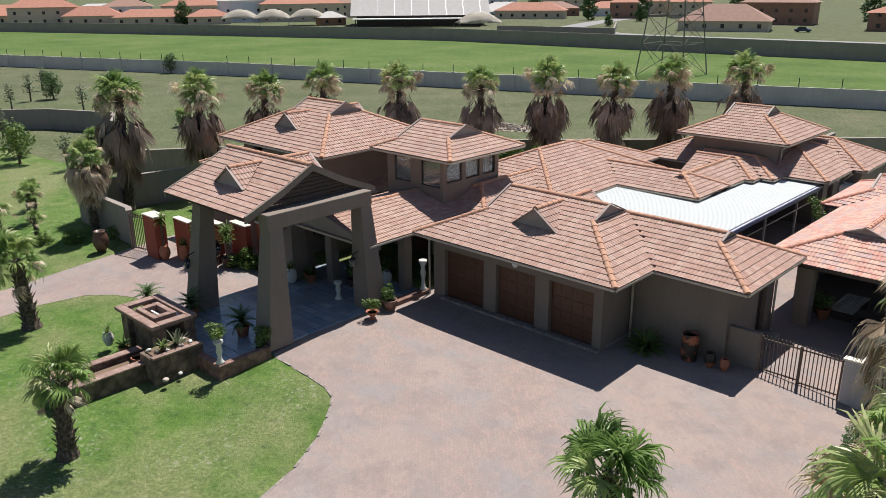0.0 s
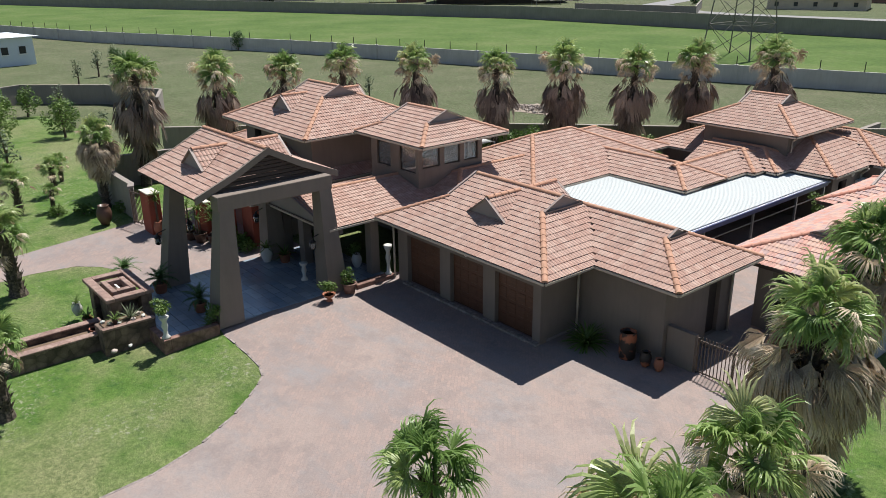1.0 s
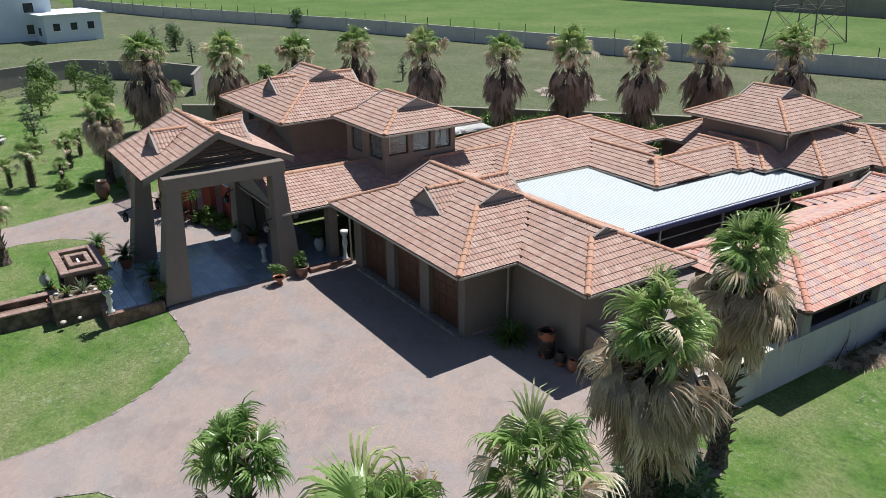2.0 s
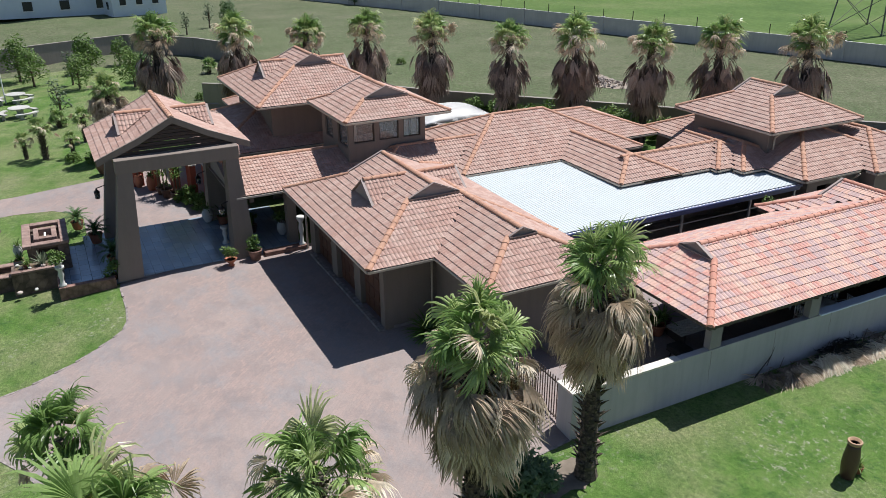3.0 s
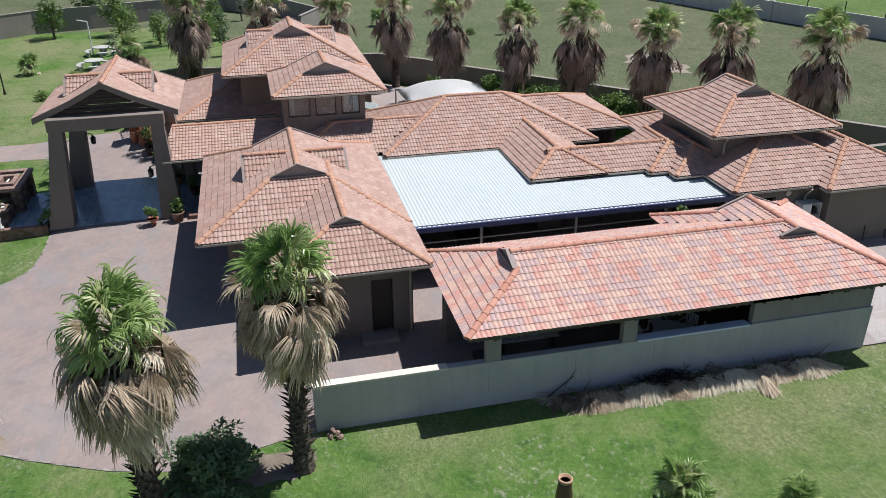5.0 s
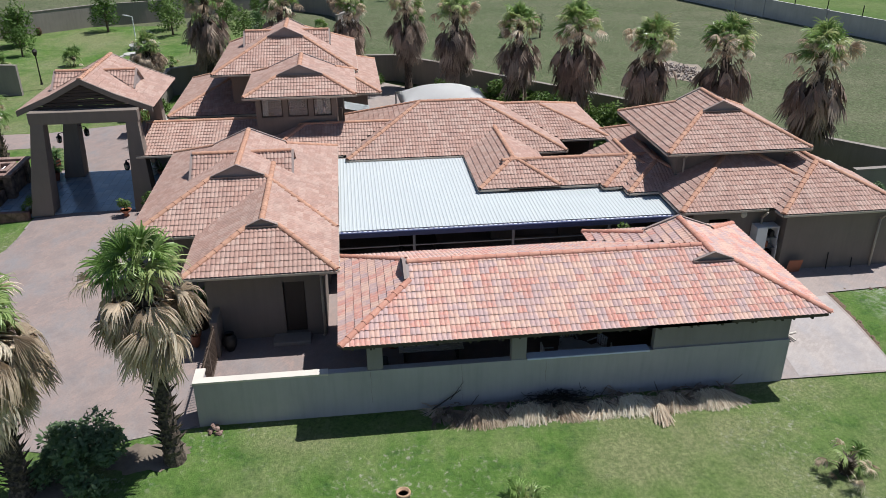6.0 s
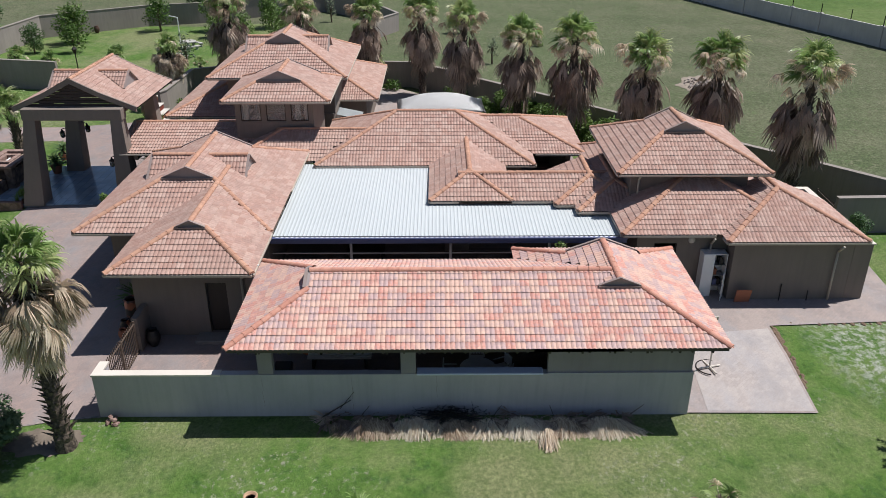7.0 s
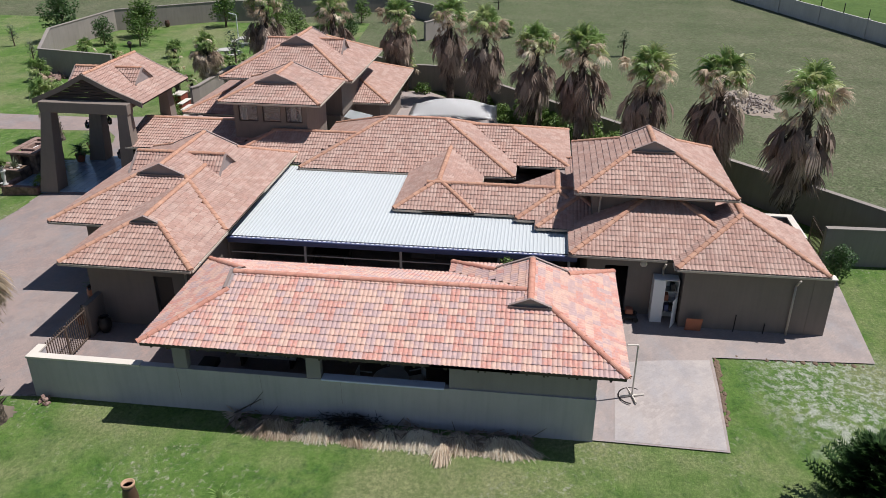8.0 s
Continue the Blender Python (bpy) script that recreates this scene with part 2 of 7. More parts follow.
TILE_A = [(0.0, (0.455, 0.287, 0.232)), (0.22, (0.50, 0.337, 0.279)), (0.45, (0.435, 0.267, 0.216)), (0.62, (0.525, 0.367, 0.305)), (0.8, (0.472, 0.307, 0.253)), (0.92, (0.415, 0.267, 0.222))]
TILE_B = [(0.0, (0.625, 0.31, 0.25)), (0.2, (0.67, 0.45, 0.36)), (0.4, (0.61, 0.33, 0.27)), (0.53, (0.525, 0.375, 0.355)), (0.70, (0.65, 0.415, 0.335)), (0.86, (0.53, 0.375, 0.355))]
M = {
    "tileA": mat_tiles("weathered_tile", TILE_A, (0.36, 0.278, 0.24)),
    "tileAj": mat_tiles("weathered_tile_rest", TILE_A, (0.36, 0.278, 0.24), False),
    "tileB": mat_tiles("blended_tile", TILE_B, (0.54, 0.355, 0.30)),
    "tileBj": mat_tiles("blended_tile_rest", TILE_B, (0.54, 0.355, 0.30), False),
    "capA": mat_tiles("ridge_tile_buff", [(0.0, (0.51, 0.28, 0.19)), (0.4, (0.56, 0.32, 0.22)), (0.7, (0.48, 0.26, 0.18))], (0.42, 0.28, 0.19)),
    "capB": mat_tiles("ridge_tile_red", [(0.0, (0.58, 0.275, 0.20)), (0.4, (0.62, 0.32, 0.235)), (0.7, (0.55, 0.255, 0.185))], (0.48, 0.29, 0.22)),
    "under": plain("roof_underlay", (0.06, 0.045, 0.04), 0.9),
    "plaster": mat_plaster("taupe_plaster", (0.215, 0.18, 0.155)),
    "plaster_dark": mat_plaster("grey_plaster_gablet", (0.30, 0.26, 0.25), 0.15),
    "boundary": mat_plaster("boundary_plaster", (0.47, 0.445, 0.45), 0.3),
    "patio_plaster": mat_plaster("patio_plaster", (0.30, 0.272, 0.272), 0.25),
    "outer": mat_plaster("garden_wall_plaster", (0.28, 0.25, 0.225), 0.35),
    "coping": plain("coping_paint", (0.62, 0.57, 0.50), 0.7, 0.1),
    "red_wall": mat_plaster("red_plaster", (0.28, 0.075, 0.05), 0.3),
    "trim": plain("gutter_paint", (0.46, 0.40, 0.33), 0.5, 0.08),
    "lead": plain("flashing", (0.27, 0.215, 0.195), 0.6, 0.15),
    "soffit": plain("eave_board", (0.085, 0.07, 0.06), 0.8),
    "door": mat_wood("garage_door_wood", (0.115, 0.05, 0.028), 0, 0.45),
    "dark_wood": mat_wood("dark_beam_wood", (0.045, 0.032, 0.025), 0, 0.6),
    "iron": plain("wrought_iron", (0.035, 0.03, 0.028), 0.5, 0.2, metal=0.6),
    "gate": plain("gate_paint", (0.115, 0.085, 0.066), 0.5, 0.2, metal=0.1),
    "glass": mat_glass("window_glass"),
    "white": plain("white_paint", (0.78, 0.78, 0.77), 0.4, 0.05),
    "sheet": plain("white_roof_sheet", (0.50, 0.535, 0.54), 0.5, 0.05, scale=2.0, bump=0.03),
    "blue": plain("blue_fascia", (0.10, 0.12, 0.24), 0.4, 0.12),
    "steel": plain("galvanised_post", (0.34, 0.35, 0.37), 0.4, 0.15, metal=0.7),
    "grass": mat_grass("lawn"),
    "field": mat_field("field_grass"),
    "paving": mat_paving("brick_paving", (0.335, 0.248, 0.222), (0.262, 0.212, 0.196), (0.335, 0.272, 0.246)),
    "concrete": mat_paving("pale_paving", (0.38, 0.31, 0.28), (0.30, 0.255, 0.235), (0.38, 0.32, 0.29)),
    "slab": mat_slab("sky_tinted_slate"),
    "edge_grey": mat_stone("grey_paver_edge", (0.26, 0.225, 0.205), (0.36, 0.31, 0.285), 6.0, 0.6),
    "brick_edge": mat_stone("red_brick_edge", (0.21, 0.115, 0.09), (0.30, 0.175, 0.14), 5.0, 0.6),
    "stone": mat_stone("rough_stone", (0.12, 0.085, 0.065), (0.24, 0.17, 0.13), 3.2, 0.45),
    "stone_cap": mat_stone("stone_coping", (0.27, 0.17, 0.14), (0.36, 0.25, 0.21), 4.0, 0.75),
    "rubble": mat_stone("rubble", (0.36, 0.30, 0.26), (0.52, 0.45, 0.40), 6.0, 0.5),
    "soil": plain("soil", (0.16, 0.11, 0.075), 0.95, 0.3, scale=10, bump=0.6),
    "terracotta": plain("terracotta", (0.34, 0.13, 0.075), 0.75, 0.25),
    "clay_dark": plain("dark_glazed_clay", (0.09, 0.05, 0.035), 0.4, 0.3),
    "two_tone": mat_two_tone("two_tone_clay"),
    "tan_clay": plain("tan_clay", (0.42, 0.27, 0.17), 0.8, 0.2),
    "rubble_soil": plain("dusty_bare_earth", (0.27, 0.225, 0.18), 0.95, 0.35, scale=8, bump=0.7),
    "mulch": plain("mulch", (0.19, 0.155, 0.12), 0.95, 0.45, scale=14, bump=0.9),
    "black": plain("black_plastic", (0.02, 0.02, 0.02), 0.5, 0.2),
    "marble": plain("weathered_white_stone", (0.55, 0.55, 0.52), 0.7, 0.2),
    # metal sill; the blue-white colour stands in for mirrored sky
    "pale_sill": plain("pale_sill_sky_tint", (0.70, 0.74, 0.86), 0.35, 0.05),
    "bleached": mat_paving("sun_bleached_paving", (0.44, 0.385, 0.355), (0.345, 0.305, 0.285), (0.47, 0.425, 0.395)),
    "garden_concrete": plain("weathered_garden_concrete", (0.40, 0.39, 0.36), 0.85, 0.25),
    "precast": mat_plaster("precast_wall", (0.50, 0.48, 0.46), 0.3),
    "mop": mat_leaf("tousled_dead_frond", [(0.15, (0.27, 0.20, 0.145)), (0.4, (0.47, 0.37, 0.265)), (0.6, (0.64, 0.52, 0.39)), (0.85, (0.80, 0.70, 0.56))], 0.85, 0.2),
    "straw": mat_leaf("bleached_frond", [(0.2, (0.40, 0.29, 0.20)), (0.42, (0.68, 0.55, 0.41)), (0.6, (0.80, 0.70, 0.55)), (0.85, (0.88, 0.81, 0.68))], 0.85, 0.2),
    "trunk": mat_stone("palm_trunk", (0.06, 0.045, 0.035), (0.17, 0.13, 0.10), 14.0, 0.5),
    "bark": plain("bark", (0.12, 0.085, 0.06), 0.9, 0.3, bump=0.6),
    "frond": mat_leaf("palm_frond", [(0.0, (0.15, 0.25, 0.07)), (0.35, (0.25, 0.38, 0.115)), (0.7, (0.37, 0.48, 0.18)), (1.0, (0.54, 0.56, 0.28))], 0.32, 0.42, True),
    "dead": mat_leaf("dead_frond", [(0.0, (0.36, 0.27, 0.19)), (0.3, (0.58, 0.46, 0.33)), (0.65, (0.74, 0.61, 0.46)), (1.0, (0.85, 0.75, 0.60))], 0.8, 0.25, True),
    "skirt": mat_leaf("old_skirt_frond", [(0.0, (0.17, 0.125, 0.10)), (0.4, (0.28, 0.21, 0.165)), (0.75, (0.40, 0.31, 0.245)), (1.0, (0.56, 0.45, 0.355))], 0.85, 0.15, True),
    "leaf_mid": mat_leaf("glossy_shrub_leaf", [(0.2, (0.13, 0.21, 0.105)), (0.5, (0.24, 0.33, 0.18)), (0.8, (0.44, 0.50, 0.32))], 0.36, 0.5),
    "leaf": mat_leaf("shrub_leaf", [(0.2, (0.04, 0.09, 0.025)), (0.5, (0.07, 0.14, 0.04)), (0.8, (0.12, 0.20, 0.065))], 0.5, 0.25),
    "leaf_pale": mat_leaf("pale_leaf", [(0.2, (0.07, 0.14, 0.025)), (0.5, (0.12, 0.20, 0.04)), (0.8, (0.17, 0.25, 0.07))], 0.55, 0.3),
    "leaf_grey": mat_leaf("grey_leaf", [(0.2, (0.10, 0.14, 0.08)), (0.5, (0.16, 0.20, 0.12)), (0.8, (0.24, 0.27, 0.18))], 0.6, 0.25),
    "cream": plain("cream_house_paint", (0.55, 0.46, 0.36), 0.8),
    "pale_house": plain("pale_grey_house_paint", (0.62, 0.68, 0.74), 0.8, 0.06),
    "far_roof": plain("far_tile_roof", (0.36, 0.165, 0.115), 0.85, 0.2, scale=8),
    "far_roof_grey": plain("far_grey_roof", (0.42, 0.41, 0.40), 0.8, 0.1),
    "far_brick": plain("far_brick", (0.30, 0.17, 0.12), 0.85, 0.2),
    "far_brown": plain("far_brown_roof", (0.27, 0.16, 0.125), 0.85, 0.2, scale=8),
    "tarmac": plain("street_tarmac", (0.24, 0.235, 0.235), 0.9, 0.12),
    "pylon_steel": plain("dull_pylon_steel", (0.16, 0.145, 0.13), 0.6, 0.2, metal=0.2),
    "meadow": mat_meadow("meadow_grass"),
    "dark_pane": plain("far_window", (0.03, 0.035, 0.04), 0.15, 0.2),
    "car_blue": plain("car_paint", (0.05, 0.07, 0.16), 0.25, 0.05),
}


# ---- building blocks ----
def world_of(ob):
    m = ob.matrix_basis.copy()
    while ob.parent:
        m = ob.parent.matrix_basis @ ob.matrix_parent_inverse @ m
        ob = ob.parent
    return m


def place_under(ob, parent):
    """Parents ob without moving it."""
    if parent:
        ob.parent = parent
        ob.matrix_parent_inverse = world_of(parent).inverted()
    return ob


def mesh_of(name, bm, material, smooth=False):
    me = bpy.data.meshes.new(name)
    bm.to_mesh(me)
    bm.free()
    me.materials.append(material)
    if smooth:
        me.shade_smooth()
    return me


def part(name, bm, material, parent=None, label="", smooth=False):
    ob = new(name, mesh_of(name, bm, material, smooth))
    place_under(ob, parent)
    return tagged(ob, label)


def thing(name, at, label, category, group="", kind=""):
    ob = new(name)
    ob.empty_display_size = 0.2
    ob.matrix_basis = Matrix.Translation(at)
    return tagged(ob, label, category, group, kind)


def soft(bm, w=0.01, seg=1):
    es = [e for e in bm.edges if len(e.link_faces) == 2 and e.calc_face_angle(0) > 0.6]
    bmesh.ops.bevel(bm, geom=es, offset=w, segments=seg, affect="EDGES", profile=0.6, clamp_overlap=True)
    return bm


def box(x0, x1, y0, y1, z0, z1, bevel=0.0, bm=None):
    own = bm is None
    bm = bm or bmesh.new()
    m = Matrix.Translation(((x0 + x1) / 2, (y0 + y1) / 2, (z0 + z1) / 2)) @ Matrix.Diagonal((x1 - x0, y1 - y0, z1 - z0, 1))
    bmesh.ops.create_cube(bm, size=1, matrix=m)
    return soft(bm, bevel) if own and bevel else bm


def lathe(profile, seg=16, bm=None, at=(0, 0, 0), m=None):
    """A turned body from (radius, height) pairs."""
    bm = bm or bmesh.new()
    m = m or Matrix.Translation(at)
    rings = []
    for r, z in profile:
        rings.append([bm.verts.new(m @ Vector((r * math.cos(2 * math.pi * i / seg), r * math.sin(2 * math.pi * i / seg), z))) for i in range(seg)])
    for a, b in zip(rings, rings[1:]):
        for i in range(seg):
            j = (i + 1) % seg
            bm.faces.new((a[i], a[j], b[j], b[i]))
    bm.faces.new(rings[0][::-1])
    bm.faces.new(rings[-1])
    return bm


def rod(a, b, r, seg=8, bm=None, r2=None):
    a, b = Vector(a), Vector(b)
    m = Matrix.Translation(a) @ (b - a).to_track_quat("Z", "Y").to_matrix().to_4x4()
    return lathe([(r, 0), (r if r2 is None else r2, (b - a).length)], seg, bm, m=m)


def solid(verts, faces, bm=None):
    bm = bm or bmesh.new()
    vs = [bm.verts.new(v) for v in verts]
    for f in faces:
        bm.faces.new([vs[i] for i in f])
    return bm


def ramp_of(v, a, b):
    return min(1.0, max(0.0, (v - a) / (b - a)))


def gz(x, y):
    """Height of the ground: level at the house, lower on the lawns to the south and east."""
    return -0.22 * ramp_of(x, -8.5, -5.5) - 0.12 * ramp_of(x, -4.5, -1.5) - 0.4 * (1 - ramp_of(y, 11.0, 17.0)) - 0.1 * ramp_of(x, -22.5, -20.5) * (1 - ramp_of(y, 20.0, 24.5))


def sheet(poly, lift=0.0, holes=()):
    """A flat outline draped over the ground."""
    bm = bmesh.new()
    bm.faces.new([bm.verts.new((x, y, 0)) for x, y in poly])
    bm.normal_update()
    bmesh.ops.triangulate(bm, faces=bm.faces[:])
    for axis, values in ((0, (-22.5, -20.5, -8.5, -5.5, -4.5, -1.5)), (1, (11.0, 17.0, 20.0, 22.2, 24.5))):
        for c in values:
            co, no = [0, 0, 0], [0, 0, 0]
            co[axis], no[axis] = c, 1
            bmesh.ops.bisect_plane(bm, geom=bm.verts[:] + bm.edges[:] + bm.faces[:], plane_co=co, plane_no=no)
    for v in bm.verts:
        v.co.z = gz(v.co.x, v.co.y) + lift
    bmesh.ops.recalc_face_normals(bm, faces=bm.faces[:])
    for f in bm.faces:
        if f.normal.z < 0:
            f.normal_flip()
    return bm


def wall_strip(pts, z0, z1, w, bm=None):
    """A free-standing wall along a plan line, with mitred corners."""
    bm = bm or bmesh.new()
    P = [Vector((*p, 0)) for p in pts]
    left, right = [], []
    for i, p in enumerate(P):
        d0 = (p - P[i - 1]).normalized() if i else (P[1] - p).normalized()
        d1 = (P[i + 1] - p).normalized() if i + 1 < len(P) else d0
        d = (d0 + d1).normalized()
        k = w / 2 / max(0.4, d.dot(d0))
        off = Vector((-d.y, d.x, 0)) * k
        left.append(p + off), right.append(p - off)
    rings = [[bm.verts.new((q.x, q.y, z)) for q, z in ((r, z0), (r, z1), (l, z1), (l, z0))] for r, l in zip(right, left)]
    for a, c in zip(rings, rings[1:]):
        for i in range(4):
            j = (i + 1) % 4
            bm.faces.new((a[j], a[i], c[i], c[j]))
    bm.faces.new(rings[0])
    bm.faces.new(rings[-1][::-1])
    return bm


# ---- ground ----
def ground():
    bm = sheet([(-2600, -1500), (1500, -1500), (1500, 2600), (-2600, 2600)])
    tagged(part("ground", bm, M["field"]), "wide field of patchy green and dry grass", "ground", kind="structure")
    lawn = sheet([(-78, -40), (30, -40), (30, 80), (-14, 62), (-20.5, 58), (-28, 51), (-42.5, 37.6), (-47, 33), (-52, 24), (-76, 22)], 0.015)
    tagged(part("lawn", lawn, M["grass"]), "mown garden lawn, bright green with dry yellow patches", "lawn", kind="structure")


WEST_EDGE = [(-22.3, 14.95), (-20.3, 14.95), (-19.2, 14.85), (-18.55, 14.62), (-18.15, 14.25), (-17.7, 13.7), (-17.1, 12.9), (-16.4, 11.5), (-15.9, 9.8), (-15.7, 7.2), (-15.8, 2), (-16.4, -30)]
EAST_EDGE = [(-13.2, -30), (-13.4, 5.0), (-13.3, 9.2), (-12.8, 10.4), (-11.7, 11.1), (-10.4, 11.7), (-9.1, 13.1), (-7.7, 14.7), (-6.3, 17.2), (-5.3, 19.6), (-4.85, 21.2), (-4.95, 22.6), (-5.3, 24.2), (-5.45, 25.34)]


def paving():
    drive = WEST_EDGE + EAST_EDGE + [(-5.6, 29.6), (-21, 29.6), (-23, 22), (-22.6, 15.0)]
    drive.reverse()
    tagged(part("driveway", sheet(drive, 0.03), M["paving"]), "pinkish brick driveway with worn grey drifts", "driveway", kind="structure")
    path = [(-37.4, -20), (-34.1, -20), (-34.0, 4.7), (-34.3, 9.6), (-34.45, 11.1), (-33.8, 12.9), (-32.8, 13.75), (-31.6, 14.25), (-28.2, 14.2), (-28.2, 22), (-38.6, 22), (-37.75, 16.4), (-37.5, 10)]
    tagged(part("driveway", sheet(path, 0.025), M["paving"]), "pinkish brick driveway curving past the porch", "driveway", kind="structure")
    back = [(-5.47, 44.0), (-5.42, 48.26), (-10.4, 48.55), (-10.75, 54.3), (-17.5, 55.0), (-17.5, 43.0), (-10, 43.0)]
    tagged(part("patio", sheet(back, 0.06), M["concrete"]), "pale worn paving slab patio beside the lawn", "patio", kind="structure")
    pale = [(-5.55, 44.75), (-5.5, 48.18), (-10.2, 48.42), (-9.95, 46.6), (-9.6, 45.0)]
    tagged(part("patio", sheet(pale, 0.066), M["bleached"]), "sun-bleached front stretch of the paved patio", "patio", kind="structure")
    yard = [(-5.6, 29.2), (-5.6, 44.2), (-30, 44.2), (-30, 29.2)]
    tagged(part("courtyard_floor", sheet(yard, 0.045), M["paving"]), "brick courtyard floor in deep shade", "floor", kind="structure")
    rear = [(-46.5, 30), (-46.5, 33), (-41, 38.5), (-30, 41), (-30, 30)]
    tagged(part("patio", sheet(rear, 0.035), M["concrete"]), "pale rear patio beside planting", "patio", kind="structure")
    # rough earth edge where the patio meets the grass
    bm = bmesh.new()
    rng = random.Random(4)
    for i in range(60):
        t = i / 59
        x, y = -10.4 + 4.9 * t, 48.66 - 0.3 * t
        if i > 44:
            s = (i - 44) / 15
            x, y = -10.6, 48.7 + 5.2 * s
        bmesh.ops.create_icosphere(bm, subdivisions=1, radius=rng.uniform(0.05, 0.11), matrix=Matrix.Translation((x + rng.uniform(-0.05, 0.05), y + rng.uniform(-0.07, 0.07), gz(x, y) + 0.02)) @ Matrix.Diagonal((1.5, 1, 0.5, 1)))
    tagged(part("soil_edge", bm, M["soil"]), "crumbly brown soil edge along the patio", "soil", kind="stuff")
    lawn_curb = bmesh.new()
    for line in (WEST_EDGE[:-1], EAST_EDGE[2:]):
        pts = []
        for (a, b), (c, d) in zip(line, line[1:]):
            k = max(1, int(math.hypot(c - a, d - b) / 0.7))
            pts += [(a + (c - a) * i / k, b + (d - b) * i / k) for i in range(k)]
        pts.append(line[-1])
        for p, q in zip(pts, pts[1:]):
            mid = ((p[0] + q[0]) / 2, (p[1] + q[1]) / 2)
            z = gz(*mid)
            wall_strip([p, q], z - 0.1, z + 0.035, 0.08, lawn_curb)
    tagged(part("paving_edge", lawn_curb, M["edge_grey"]), "thin line of grey edging beside the lawn", "edging", kind="structure")


ground()
paving()


# ---- roofs ----
TW, TL, OVER = 0.30, 0.275, 0.035
PROFILE = [(0.0, 0.0), (0.035, 0.018), (0.075, 0.027), (0.115, 0.018), (0.15, 0.0), (0.185, 0.018), (0.225, 0.027), (0.265, 0.018), (0.30, 0.0)]


def tile_shape(lip):
    """One double-roll tile in its own axes: u across, v up the slope, w outward. Front lip raised over the course below."""
    verts = [(u, -OVER, h + lip) for u, h in PROFILE] + [(u, TL, h + 0.012) for u, h in PROFILE] + [(u, -OVER + 0.035, h - 0.004) for u, h in PROFILE]
    k = len(PROFILE)
    faces = [(i, i + 1, k + i + 1, k + i) for i in range(k - 1)] + [(2 * k + i, 2 * k + i + 1, i + 1, i) for i in range(k - 1)]
    return np.array(verts), faces


TILE_VERTS, TILE_MESH = {}, {}
for key, lip in (("tileA", 0.038), ("tileB", 0.036)):
    TILE_VERTS[key], TF = tile_shape(lip)
    me = bpy.data.meshes.new("roof_tile")
    me.from_pydata([tuple(v) for v in TILE_VERTS[key]], [], TF)
    me.materials.append(M[key])
    TILE_MESH[key] = me


def clip(poly, a, b, c):
    """Keeps the part of a polygon of (u, v, w) points where a*u + b*v + c >= 0."""
    out = []
    for i, p in enumerate(poly):
        q = poly[(i + 1) % len(poly)]
        dp, dq = a * p[0] + b * p[1] + c, a * q[0] + b * q[1] + c
        if dp >= 0:
            out.append(p)
        if (dp >= 0) != (dq >= 0):
            s = dp / (dp - dq)
            out.append(tuple(p[k] + s * (q[k] - p[k]) for k in range(3)))
    return out


class TileField:
    """Gathers the tiles of one roof: some as objects, the rest in one mesh."""

    def __init__(self, key, near, limit=300):
        self.verts, self.faces, self.key, self.near, self.limit = [], [], key, near, limit
        self.objects = []

    def face(self, origin, U, V, bands, top, keep=None, shift=0.0):
        """Tiles a slope. bands: (v0, v1, half-planes) in slope metres; the tile's middle chooses its band."""
        O, U, V = Vector(origin), Vector(U).normalized(), Vector(V).normalized()
        TV = TILE_VERTS[self.key]
        W = U.cross(V)
        R = Matrix((U, V, W)).transposed()
        umin = min(b[3] for b in bands)
        umax = max(b[4] for b in bands)
        rows = int(math.ceil((top - 0.02) / TL))
        for r in range(rows):
            v0 = r * TL
            mid = min(v0 + TL * 0.5, top - 0.01)
            band = next((b for b in bands if b[0] <= mid <= b[1]), None)
            if band is None:
                continue
            i0 = math.floor((umin - shift) / TW) - 1
            for i in range(i0, int((umax - shift) / TW) + 2):
                u0 = i * TW + shift
                corners = [(u0, v0), (u0 + TW, v0), (u0 + TW, v0 + TL), (u0, v0 + TL)]
                planes = list(band[2])
                if v0 + TL > top:
                    planes.append((0, -1, top))
                sides = [[a * u + b * v + c for u, v in corners] for a, b, c in planes]
                if any(max(s) <= 0.005 for s in sides):
                    continue
                centre = O + U * (u0 + TW / 2) + V * (v0 + TL / 2)
                if keep and not keep(centre, [O + U * u + V * v for u, v in corners]):
                    continue
                whole = all(min(s) >= -0.001 for s in sides)
                base = O + U * u0 + V * v0
                if whole and len(self.objects) < self.limit and self.near(centre):
                    self.objects.append(Matrix.Translation(base) @ R.to_4x4())
                    continue
                polys = [[(TV[j][0] + u0, TV[j][1] + v0, TV[j][2]) for j in f] for f in TF]
                if not whole:
                    for p in planes:
                        polys = [q for q in (clip(poly, *p) for poly in polys) if len(q) > 2]
                seen = {}
                for poly in polys:
                    ids = []
                    for u, v, w in poly:
                        k = (round(u, 4), round(v, 4), round(w, 4))
                        if k not in seen:
                            seen[k] = len(self.verts)
                            self.verts.append(tuple(O + U * u + V * v + W * w))
                        if not ids or (ids[-1] != seen[k] and ids[0] != seen[k]):
                            ids.append(seen[k])
                    if len(ids) > 2:
                        self.faces.append(ids)

    def build(self, parent):
        key = self.key
        for m in self.objects:
            ob = new("roof_tile", TILE_MESH[key])
            ob.matrix_basis = m
            place_under(ob, parent)
        if self.faces:
            me = bpy.data.meshes.new("roof_tiles")
            me.from_pydata(self.verts, [], self.faces)
            me.materials.append(M[key + "j"])
            ob = new("roof_tiles", me)
            place_under(ob, parent)
            tagged(ob, kind="stuff")


